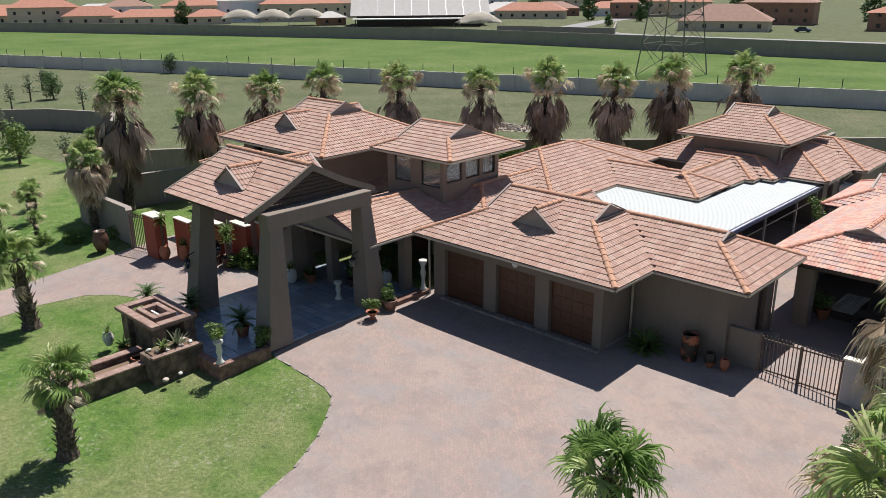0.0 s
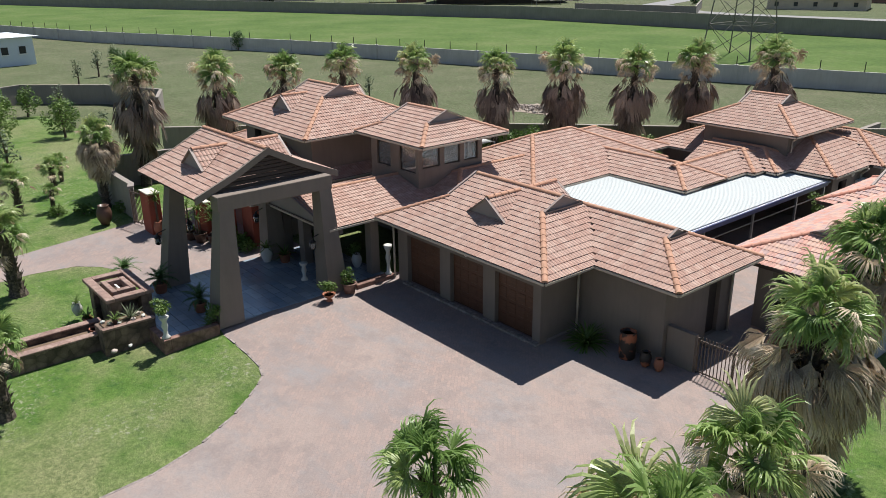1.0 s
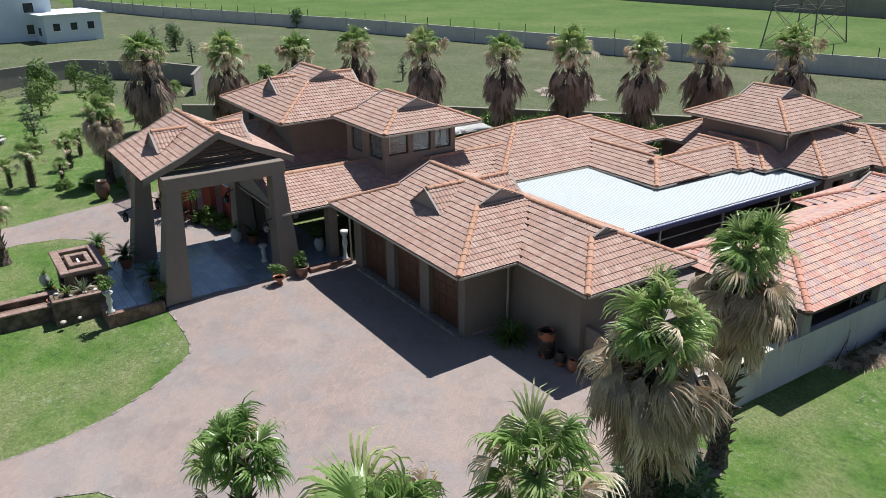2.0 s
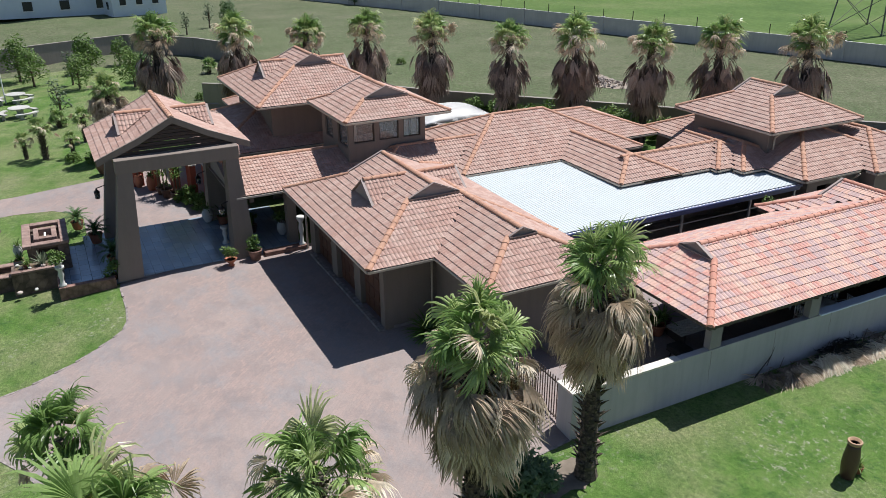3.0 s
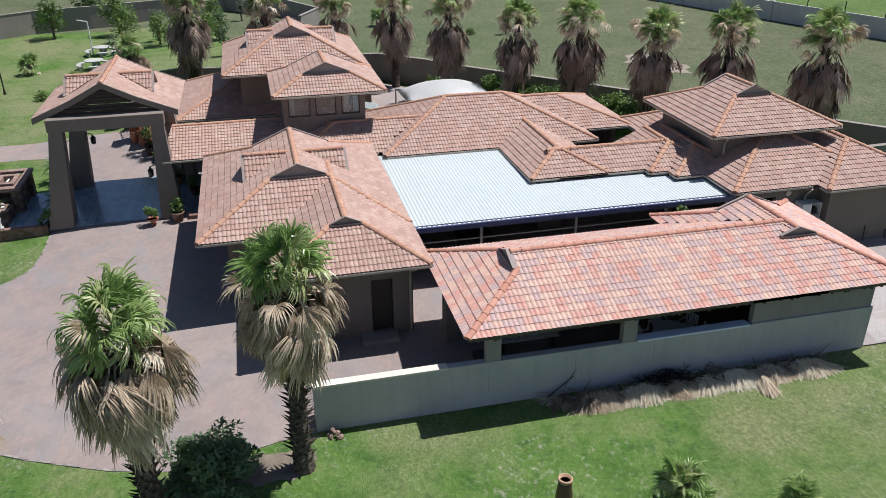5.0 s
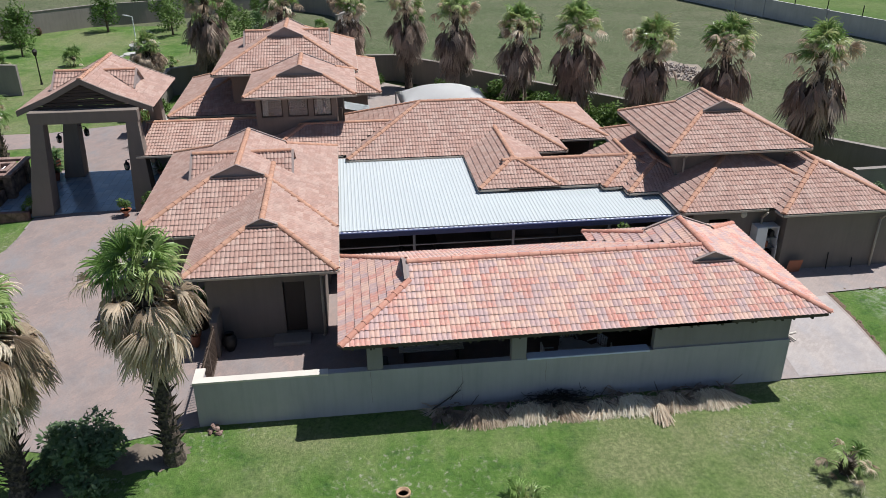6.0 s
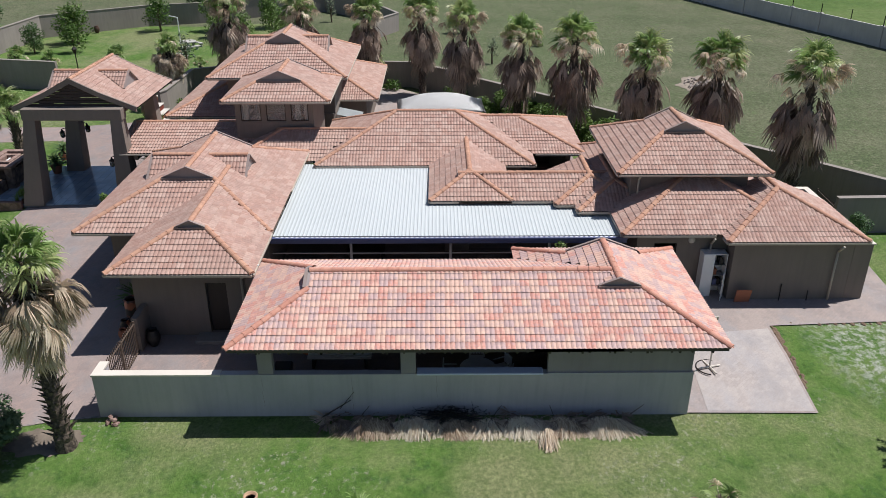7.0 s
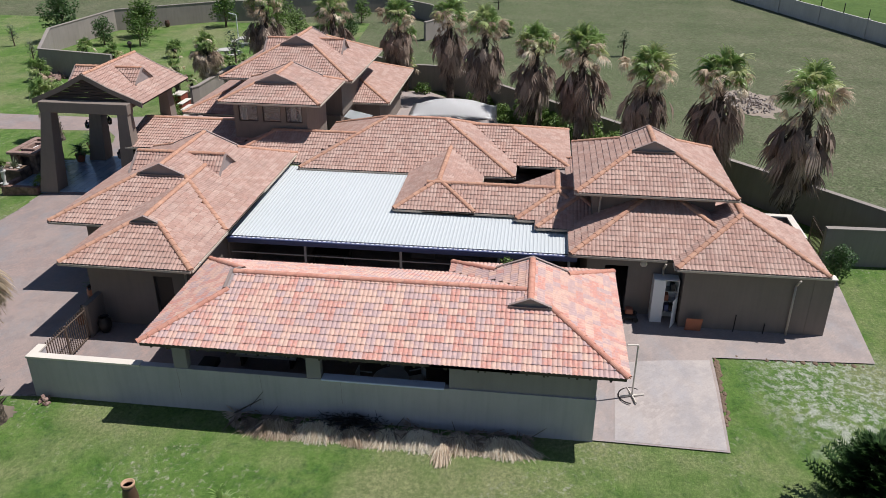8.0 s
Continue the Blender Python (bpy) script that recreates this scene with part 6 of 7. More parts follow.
def pylon():
    p = thing("pylon", (-56, 108, 0), "grey steel lattice pylon standing in the field", "pylon")
    H = 34.0
    lv = [0, 4.5, 8.5, 12, 15.2, 18.2, 21, 23.6, 26]

    def at(c, z):
        w = 3.7 * (1 - z / (H * 1.05))
        return Vector((-56 + c[0] * w, 108 + c[1] * w, z))

    cs = [(-1, -1), (1, -1), (1, 1), (-1, 1)]
    for c in cs:
        part("leg", rod(at(c, 0), at(c, 28), 0.10, 5, r2=0.06), M["pylon_steel"], p)
    for z0, z1 in zip(lv, lv[1:]):
        for a, b in zip(cs, cs[1:] + cs[:1]):
            bm = rod(at(a, z0), at(b, z1), 0.045, 4)
            rod(at(b, z0), at(a, z1), 0.045, 4, bm)
            rod(at(a, z1), at(b, z1), 0.045, 4, bm)
            part("brace", bm, M["pylon_steel"], p)


pylon()


def far_streets():
    def strip(pts, w, z):
        bm = bmesh.new()
        P = [Vector((*q, z)) for q in pts]
        rows = []
        for i, q in enumerate(P):
            d = (P[min(i + 1, len(P) - 1)] - P[max(i - 1, 0)]).normalized()
            s = Vector((-d.y, d.x, 0)) * w / 2
            rows.append((bm.verts.new(q - s), bm.verts.new(q + s)))
        for a, b in zip(rows, rows[1:]):
            bm.faces.new((a[0], b[0], b[1], a[1]))
        bmesh.ops.recalc_face_normals(bm, faces=bm.faces[:])
        return bm

    tagged(part("road", strip([(-120, 192), (-147, 215), (-156, 240), (-167, 280), (-180, 330)], 8, 0.05), M["tarmac"]), "grey street between the far houses", "road", kind="structure")
    tagged(part("road", strip([(-120, 192), (-104, 189), (-69, 191), (-10, 196)], 6, 0.06), M["tarmac"]), "pale street behind the far wall", "road", kind="structure")
    boundary("yard_wall", [(-142, 172), (-109, 178), (-128, 210)], 2.2, 0.3, "outer", "grey wall with pillars round a far yard")
    pts = [(-420, 45), (-280, 91), (-200, 121), (-133, 144), (-64, 147), (-38, 148.5), (60, 152), (25, 107), (-23, 91.8), (-43.1, 85.3), (-70.5, 76.8), (-107, 66), (-150, 49.5), (-185, 40)]
    tagged(part("meadow", sheet(pts, 0.04), M["meadow"]), "bright green grassland between two long walls", "grass", kind="structure")
    c = thing("car", (-80, 226, 0), "dark blue car parked before the far house", "car")
    m = pose(-80, 226, 0, 0, 0, 12)
    for name, bm, mat in (("body", box(-2.1, 2.1, -0.85, 0.85, 0.3, 0.85, 0.12), "car_blue"), ("cabin", prism_car(), "dark_pane")):
        bm.transform(m)
        part(name, bm, M[mat], c)
    for sx in (-1.3, 1.3):
        for sy in (-0.8, 0.8):
            bm = rod((sx, sy - 0.1, 0.32), (sx, sy + 0.1, 0.32), 0.32, 12)
            bm.transform(m)
            part("wheel", bm, M["black"], c)


def prism_car():
    b = [(-1.5, 0.85), (1.2, 0.85), (0.7, 1.42), (-1.0, 1.42)]
    v = [(x, -0.78, z) for x, z in b] + [(x, 0.78, z) for x, z in b]
    return solid(v, [(0, 1, 2, 3), (7, 6, 5, 4), (0, 4, 5, 1), (1, 5, 6, 2), (2, 6, 7, 3), (3, 7, 4, 0)])


far_streets()


def mulch_bed(x, y, rx, ry, seed, label="bare brown mulch bed round a palm's foot", material="mulch"):
    """Bare earth and fallen scraps round a palm's foot."""
    rng = random.Random(seed)
    wob = [rng.uniform(0.82, 1.15) for _ in range(18)]
    pts = []
    for k in range(72):
        a = 2 * math.pi * k / 72
        f = k / 4
        w = (wob[int(f) % 18] * (1 - f % 1) + wob[(int(f) + 1) % 18] * (f % 1)) * rng.uniform(0.93, 1.07)
        pts.append((x + rx * w * math.cos(a), y + ry * w * math.sin(a)))
    tagged(part("soil_bed", sheet(pts, 0.03), M[material]), label, "soil", kind="structure")


def rubble(name, x, y, w, d, h, n, seed, label, lo=0.12, hi=0.4, material="rubble"):
    rng = random.Random(seed)
    t = thing(name, (x, y, gz(x, y)), label, "rubble")
    base = []
    for k in range(4):
        bm = bmesh.new()
        bmesh.ops.create_icosphere(bm, subdivisions=1, radius=1)
        for v in bm.verts:
            v.co *= rng.uniform(0.7, 1.15)
        base.append(mesh_of("stone", bm, M[material]))
    for k in range(n):
        a, r = rng.uniform(0, 6.283), rng.random() ** 0.6
        px, py = x + math.cos(a) * r * w, y + math.sin(a) * r * d
        s = rng.uniform(lo, hi)
        ob = new("stone", base[k % 4])
        ob.matrix_basis = pose(px, py, gz(px, py) + h * (1 - r) * rng.random() + s * 0.3, rng.uniform(0, 360), rng.uniform(0, 360), 0) @ Matrix.Diagonal((s, s * 0.8, s * 0.6, 1))
        place_under(ob, t)


mulch_bed(-46.5, 57.6, 4.0, 2.2, 8, "bare earthy patch round the rubble", "rubble_soil")
rubble("rubble_heap", -46.5, 57.6, 3.3, 1.7, 0.3, 260, 3, "low heap of pale rubble in the field", 0.05, 0.2)
rubble("rubble_heap", -48.2, 0.0, 2.2, 1.2, 0.5, 60, 5, "heap of pinkish stones against the garden wall", 0.15, 0.4, "stone_cap")
rubble("stone_pile", -5.12, 25.82, 0.24, 0.2, 0.3, 16, 9, "small pile of reddish stones at the wall's foot", 0.07, 0.13, "stone_cap")


# ---- porch floor, fountain, pots ----
def porch_floor():
    tagged(part("porch_floor", box(-28.45, -22.6, 14.0, 22.9, -0.4, 0.055, 0.01), M["slab"]), "blue-grey slate porch floor, reflected sky put into its colour, with a sheen", "floor", kind="structure")
    tagged(part("porch_step", box(-27.4, -22.6, 12.95, 14.0, -0.5, 0.05, 0.01), M["slab"]), "slate paved terrace beside the fountain", "floor", kind="structure")
    for x0, x1, y0, y1 in ((-24.0, -22.3, 12.72, 12.98), (-22.56, -22.3, 12.98, 14.85)):
        tagged(part("low_wall", box(x0, x1, y0, y1, -0.6, 0.28, 0.02), M["brick_edge"]), "low red-brown brick edging wall", "wall", kind="structure")
    tagged(part("low_wall", box(-22.55, -22.15, 21.0, 23.0, -0.05, 0.2, 0.02), M["brick_edge"]), "red-brown entrance step edge", "step", kind="structure")


porch_floor()


def fountain():
    f = thing("fountain", (-26.0, 12.5, -0.15), "square rough-stone fountain tower with a stepped coping", "fountain")
    for x in (-27.5, -25.35):
        for y in (11.8, 12.95):
            part("pier", box(x, x + 0.5, y, y + 0.42, -0.4, 1.2, 0.02), M["stone"], f)
    part("core", box(-27.0, -25.35, 12.0, 13.2, -0.4, 0.95, 0.02), M["stone"], f)
    for x0, x1, y0, y1 in ((-27.65, -24.75, 11.65, 11.98), (-27.65, -24.75, 13.1, 13.43), (-27.65, -27.3, 11.98, 13.1), (-25.1, -24.75, 11.98, 13.1)):
        part("coping", box(x0, x1, y0, y1, 1.2, 1.35, 0.02), M["stone_cap"], f, "reddish stone coping")
    part("basin_floor", box(-27.3, -25.1, 11.98, 13.1, 1.0, 1.08), M["stone"], f)
    for x0, x1, y0, y1 in ((-26.85, -25.45, 12.1, 12.3), (-26.85, -25.45, 12.8, 13.0), (-26.85, -26.6, 12.3, 12.8), (-25.7, -25.45, 12.3, 12.8)):
        part("inner_rim", box(x0, x1, y0, y1, 1.08, 1.36, 0.02), M["stone_cap"], f)
    part("spout", box(-26.5, -25.8, 12.5, 12.58, 1.2, 1.24, 0.01), M["white"], f, "white spout bar")
    part("ledge", box(-24.75, -23.75, 11.1, 13.0, -0.4, 0.6, 0.02), M["stone"], f, "rough stone planting ledge")
    part("ledge_soil", box(-24.65, -23.9, 11.25, 12.85, 0.6, 0.64), M["soil"], f)
    part("ledge_rim", box(-23.95, -23.72, 11.1, 13.0, 0.6, 0.68, 0.01), M["stone_cap"], f)


fountain()


def ledge_stones():
    rng = random.Random(17)
    for k, (x, y, z, s) in enumerate([(-24.2, 11.5, 0.66, 0.09), (-24.05, 11.8, 0.66, 0.07), (-24.4, 12.6, 0.66, 0.11), (-24.1, 12.7, 0.66, 0.08), (-24.0, 12.3, 0.66, 0.1), (-24.5, 11.35, 0.66, 0.08), (-23.4, 11.3, -0.1, 0.11), (-23.5, 11.9, -0.1, 0.08)]):
        bm = bmesh.new()
        bmesh.ops.create_icosphere(bm, subdivisions=2, radius=1)
        for v in bm.verts:
            v.co *= rng.uniform(0.85, 1.1)
        bm.transform(pose(x, y, z + s * 0.4, 0, 0, k * 50) @ Matrix.Diagonal((s * 1.2, s, s * 0.7, 1)))
        tagged(part("stone", bm, M["marble" if k % 2 else "rubble"]), "pale rounded stone on the fountain ledge", "stone", "stones by the fountain")


ledge_stones()


def channel():
    c = thing("water_channel", (-25.2, 9.7, -0.3), "dry stone-walled garden channel running from the fountain", "garden channel")
    for x0, x1, y0, y1 in ((-25.95, -25.65, 8.1, 11.6), (-24.75, -24.45, 8.1, 11.3), (-25.65, -24.75, 8.1, 8.4)):
        part("side_wall", box(x0, x1, y0, y1, -0.6, 0.22, 0.02), M["stone"], c)
        part("coping", box(x0 - 0.03, x1 + 0.03, y0 - 0.03, y1 + 0.03, 0.222, 0.3, 0.02), M["stone_cap"], c)
    part("bed", box(-25.65, -24.75, 8.4, 11.3, -0.3, 0.02), M["soil"], c, "dry earthy bed")


channel()


def blade_plant(parent, x, y, z, n, ln, seed, material="leaf", droop=0.5, spike=False, rise=(15, 85)):
    """A rosette of strap leaves, each leaf an object of one shared blade."""
    rng = random.Random(seed)
    bm = bmesh.new()
    k = 6
    for i in range(k):
        t0, t1 = i / k, (i + 1) / k
        w0 = 0.055 * ln * (1 - t0) ** 0.6 + 0.004
        w1 = 0.055 * ln * (1 - t1) ** 0.6 + 0.002

        def at(t):
            return Vector((0, ln * t * (1 - 0.15 * droop * t), -droop * ln * 0.6 * t ** 2.2))

        a, b = at(t0), at(t1)
        solid([a + Vector((-w0, 0, 0.25 * w0)), a, a + Vector((w0, 0, 0.25 * w0)), b + Vector((w1, 0, 0.25 * w1)), b, b + Vector((-w1, 0, 0.25 * w1))], [(0, 1, 4, 5), (1, 2, 3, 4)], bm)
    me = mesh_of("leaf", bm, M[material])
    for i in range(n):
        t = (i + 0.5) / n
        el = radians(rise[1] - (rise[1] - rise[0]) * t) + rng.uniform(-0.1, 0.1)
        leaf_at(me, parent, Vector((x, y, z)), i * 2.39996 + rng.uniform(-0.2, 0.2), rng.uniform(0.8, 1.1), "leaf", math.degrees(el), rng.uniform(-10, 10))


def cycad_leaf(ln, seed):
    rng = random.Random(seed)
    bm = bmesh.new()
    n = 22

    def at(t):
        return Vector((0, ln * t * (1 - 0.12 * t), 0.10 * ln * math.sin(t * 2.2) - 0.45 * ln * t ** 2.4))

    for i in range(n):
        t = (i + 1) / (n + 1)
        c, d = at(t), (at(t + 0.02) - at(t)).normalized()
        w = 0.17 * ln * math.sin(math.pi * (0.12 + 0.85 * t)) ** 0.7
        for sg in (-1, 1):
            tip = c + Vector((sg * w, 0, -0.02)) + d * w * 0.45 * rng.uniform(0.8, 1.2)
            solid([c - d * 0.012, c + d * 0.022, tip], [(0, 1, 2)], bm)
    for i in range(6):
        a, b = at(i / 6), at((i + 1) / 6)
        solid([a + Vector((-0.008, 0, 0)), a + Vector((0.008, 0, 0)), b + Vector((0.006, 0, 0)), b + Vector((-0.006, 0, 0))], [(0, 1, 2, 3)], bm)
    return mesh_of("leaf", bm, M["leaf"])


CYCAD = [cycad_leaf(0.85, k) for k in range(3)]
POT_SHAPES = {
    "plain": [(0.16, 0), (0.18, 0.02), (0.24, 0.32), (0.26, 0.34), (0.26, 0.38), (0.22, 0.38), (0.21, 0.33)],
    "urn": [(0.15, 0), (0.17, 0.03), (0.27, 0.25), (0.30, 0.45), (0.26, 0.62), (0.19, 0.72), (0.22, 0.78), (0.18, 0.78), (0.16, 0.7)],
    "jar": [(0.17, 0), (0.2, 0.03), (0.27, 0.3), (0.28, 0.55), (0.22, 0.8), (0.2, 0.86), (0.24, 0.92), (0.19, 0.92), (0.17, 0.84)],
    "column": [(0.17, 0), (0.2, 0.02), (0.215, 0.2), (0.22, 0.6), (0.2, 0.72), (0.22, 0.76), (0.17, 0.76), (0.16, 0.7)],
    "bowl": [(0.12, 0), (0.13, 0.03), (0.07, 0.07), (0.08, 0.1), (0.22, 0.24), (0.25, 0.3), (0.22, 0.3), (0.2, 0.26)],
}


def pot(x, y, z, shape, s, material, label, plant=None, seed=1, group=""):
    p = thing("plant_pot", (x, y, z), label, "plant pot", group)
    prof = [(r * s, h * s) for r, h in POT_SHAPES[shape]]
    part("pot", lathe(prof, 18, at=(x, y, z)), M[material], p, smooth=True)
    top = prof[-1][1]
    part("soil", lathe([(prof[-1][0] * 0.98, top - 0.02), (prof[-1][0] * 0.9, top)], 14, at=(x, y, z)), M["soil"], p)
    if plant == "cycad":
        part("stem", rod((x, y, z + top - 0.05), (x, y, z + top + 0.22), 0.1, 8), M["trunk"], p)
        rng = random.Random(seed)
        for i in range(26):
            el = radians(78 - 85 * (i + 0.5) / 26)
            leaf_at(CYCAD[i % 3], p, Vector((x, y, z + top + 0.2)), i * 2.39996, rng.uniform(0.75, 1.05), "leaf", math.degrees(el), rng.uniform(-15, 15))
    elif plant == "blades":
        blade_plant(p, x, y, z + top - 0.02, 26, 0.5 * s + 0.15, seed, "leaf_pale", 0.7)
    elif plant == "bush":
        rng = random.Random(seed)
        blobs = [(x + rng.uniform(-0.2, 0.2), y + rng.uniform(-0.2, 0.2), z + top + rng.uniform(0.15, 0.55), 0.2) for _ in range(6)]
        bm = bmesh.new()
        for b in blobs[:4]:
            rod((x, y, z + top - 0.03), b[:3], 0.012, 5, bm)
        part("stem", bm, M["bark"], p)
        place_under(new("foliage", leaf_cloud(seed, blobs, 420, 0.06, "leaf_pale", "foliage")), p)
    elif plant == "tall":
        rng = random.Random(seed)
        for k in range(3):
            px, py, h = x + rng.uniform(-0.2, 0.2), y + rng.uniform(-0.2, 0.2), rng.uniform(0.6, 1.5)
            part("stem", rod((px, py, z + top - 0.05), (px, py, z + top + h), 0.03, 6), M["bark"], p)
            blade_plant(p, px, py, z + top + h, 18, 0.55, seed + k, "leaf_pale", 0.7)
    return p


G = "potted plants round the porch"
pot(-24.35, 15.0, 0.055, "plain", 1.1, "terracotta", "terracotta pot with a bushy cycad beside the porch pillar", "cycad", 1, G)
pot(-27.3, 14.55, 0.055, "plain", 1.2, "terracotta", "terracotta pot with a spiky cycad at the pillar's foot", "cycad", 2, G)
pot(-29.7, 13.9, 0.0, "plain", 1.1, "terracotta", "terracotta pot with a dark cycad on the lawn edge", "cycad", 3, G)
pot(-22.6, 14.55, 0.055, "plain", 0.55, "clay_dark", "small dark pot with a trailing plant by the step", "blades", 4, G)
pot(-22.75, 14.85, 0.055, "plain", 0.6, "clay_dark", "small grey pot beside the porch pillar", "bush", 5, G)
pot(-21.95, 19.45, gz(-21.95, 19.45) + 0.03, "bowl", 1.1, "terracotta", "low terracotta bowl with a leafy shrub at the porch corner", "bush", 6, G)
pot(-22.1, 20.55, gz(-22.1, 20.55) + 0.03, "plain", 1.2, "brick_edge", "square-built brick planter with a bushy shrub", "bush", 7, G)
pot(-27.0, 20.25, 0.055, "plain", 1.1, "terracotta", "terracotta pot with bright strap leaves in the shade", "blades", 8, G)
pot(-27.6, 19.65, 0.055, "urn", 0.9, "marble", "white stone urn with a small plant in the porch", "blades", 9, G)
pot(-25.2, 21.2, 0.055, "plain", 1.0, "clay_dark", "dark glazed pot with leafy plant under the eave", "bush", 10, G)
pot(-24.3, 22.4, 0.055, "urn", 0.8, "marble", "white stone urn under the entrance eave", "bush", 12, G)
pot(-34.85, 17.4, 0.03, "urn", 0.9, "terracotta", "terracotta urn with a spiky plant before the red wall", "tall", 11)
pot(-32.3, 18.5, 0.03, "plain", 1.3, "clay_dark", "tub of tall yellow-green spiky plants before the red wall", "tall", 13)
pot(-31.6, 18.9, 0.03, "plain", 1.3, "clay_dark", "tub of tall yellow-green spiky plants before the red wall", "tall", 14)
pot(-31.9, 19.15, 0.03, "plain", 1.2, "clay_dark", "tub of tall yellow-green spiky plants before the red wall", "tall", 61)
pot(-33.0, 18.3, 0.03, "plain", 1.1, "clay_dark", "tub of tall yellow-green spiky plants before the red wall", "tall", 62)
pot(-34.0, 17.95, 0.03, "jar", 0.9, "terracotta", "terracotta jar with a spiky plant before the red wall", "blades", 63)
pot(-30.9, 19.45, 0.03, "plain", 1.0, "terracotta", "terracotta pot with a leafy bush before the red wall", "bush", 64)
pot(-38.6, 15.9, 0.0, "urn", 1.35, "clay_dark", "large dark clay urn on the lawn by the gate")
pot(-24.15, 11.7, 0.64, "plain", 0.5, "clay_dark", "small blue-black pot with pale strap leaves on the ledge", "blades", 15, G)
pot(-26.6, 11.35, -0.15, "plain", 0.8, "terracotta", "terracotta pot tucked beside the fountain", "blades", 16, G)
pot(-27.75, 11.3, -0.15, "urn", 0.7, "marble", "white stone urn with a plant beside the fountain", "blades", 17, G)
pot(-25.3, 11.25, -0.15, "plain", 0.9, "terracotta", "empty terracotta pot beside the fountain", None, 18, G)
G3 = "planters in the shade of the patio"
pot(-9.3, 31.25, 0.05, "plain", 1.3, "clay_dark", "dark planter of leafy green plants by the patio pier", "bush", 51, G3)
pot(-8.75, 31.45, 0.05, "plain", 1.1, "terracotta", "terracotta planter of leafy plants by the patio pier", "bush", 52, G3)
pot(-9.0, 31.9, 0.05, "plain", 1.2, "clay_dark", "dark planter of strap leaves by the patio pier", "blades", 53, G3)
G2 = "pots along the garage wall"
pot(-10.95, 24.6, 0.0, "column", 1.35, "two_tone", "tall two-tone terracotta urn by the garage wall", None, 1, G2)
pot(-10.15, 24.55, 0.03, "urn", 0.7, "two_tone", "dark and orange clay pot by the garage wall", None, 1, G2)
pot(-9.28, 25.85, 0.03, "urn", 0.85, "black", "round black tub on the paving behind the gate")
pot(-9.66, 24.62, 0.03, "urn", 0.58, "terracotta", "small rounded terracotta pot by the garage wall", None, 21, G2)


def agave():
    a = thing("agave", (-24.3, 12.3, 0.64), "spiky grey-green agave growing on the fountain ledge", "plant")
    blade_plant(a, -24.3, 12.3, 0.64, 34, 0.62, 5, "leaf_grey", 0.15)
    c = thing("strap_leaf_plant", (-12.45, 24.3, 0.03), "clump of dark strap leaves by the garage wall", "plant")
    blade_plant(c, -12.45, 24.25, 0.03, 90, 1.0, 6, "leaf_pale", 0.9)


agave()


def pedestal_ornament(x, y, z, h, label):
    """A plain turned stone ornament."""
    prof = [(0.15, 0), (0.15, 0.06), (0.09, 0.12), (0.07, h * 0.35), (0.12, h * 0.55), (0.08, h * 0.78), (0.17, h * 0.92), (0.18, h), (0.12, h)]
    tagged(part("stone_ornament", lathe(prof, 16, at=(x, y, z)), M["marble"], smooth=True), label, "ornament", "stone ornaments round the porch")


pedestal_ornament(-22.5, 12.9, 0.28, 0.85, "slim white stone pedestal on the terrace wall")
pedestal_ornament(-22.35, 22.75, 0.2, 1.35, "tall white stone ornament beside the garage")
pedestal_ornament(-24.5, 19.8, 0.055, 0.8, "white stone pedestal beside the porch pillar")
pot(-22.5, 12.9, 1.12, "bowl", 0.75, "marble", "white stone bowl of green leaves on its pedestal", "bush", 31)


def lantern(x, y, z, ox, oy):
    """A black iron carriage lantern on a bracket."""
    l = thing("wall_lantern", (x, y, z), "black iron carriage lantern on a porch pillar", "lantern", "lanterns on the porch pillars")
    part("cage", lathe([(0.07, 0), (0.12, 0.05), (0.13, 0.3), (0.15, 0.33), (0.05, 0.42), (0.03, 0.5)], 6, at=(x, y, z)), M["iron"], l)
    part("glass", lathe([(0.125, 0.06), (0.135, 0.29)], 6, at=(x, y, z)), M["glass"], l)
    part("bracket", rod((x, y, z + 0.5), (x + ox, y + oy, z + 0.62), 0.02, 6), M["iron"], l)


lantern(-28.0, 14.95, 1.9, 0, 0.45)
lantern(-23.15, 19.55, 1.9, 0, 0.4)
lantern(-28.0, 19.5, 1.9, 0, 0.4)
lantern(-28.05, 16.4, 2.2, 0, -0.3)


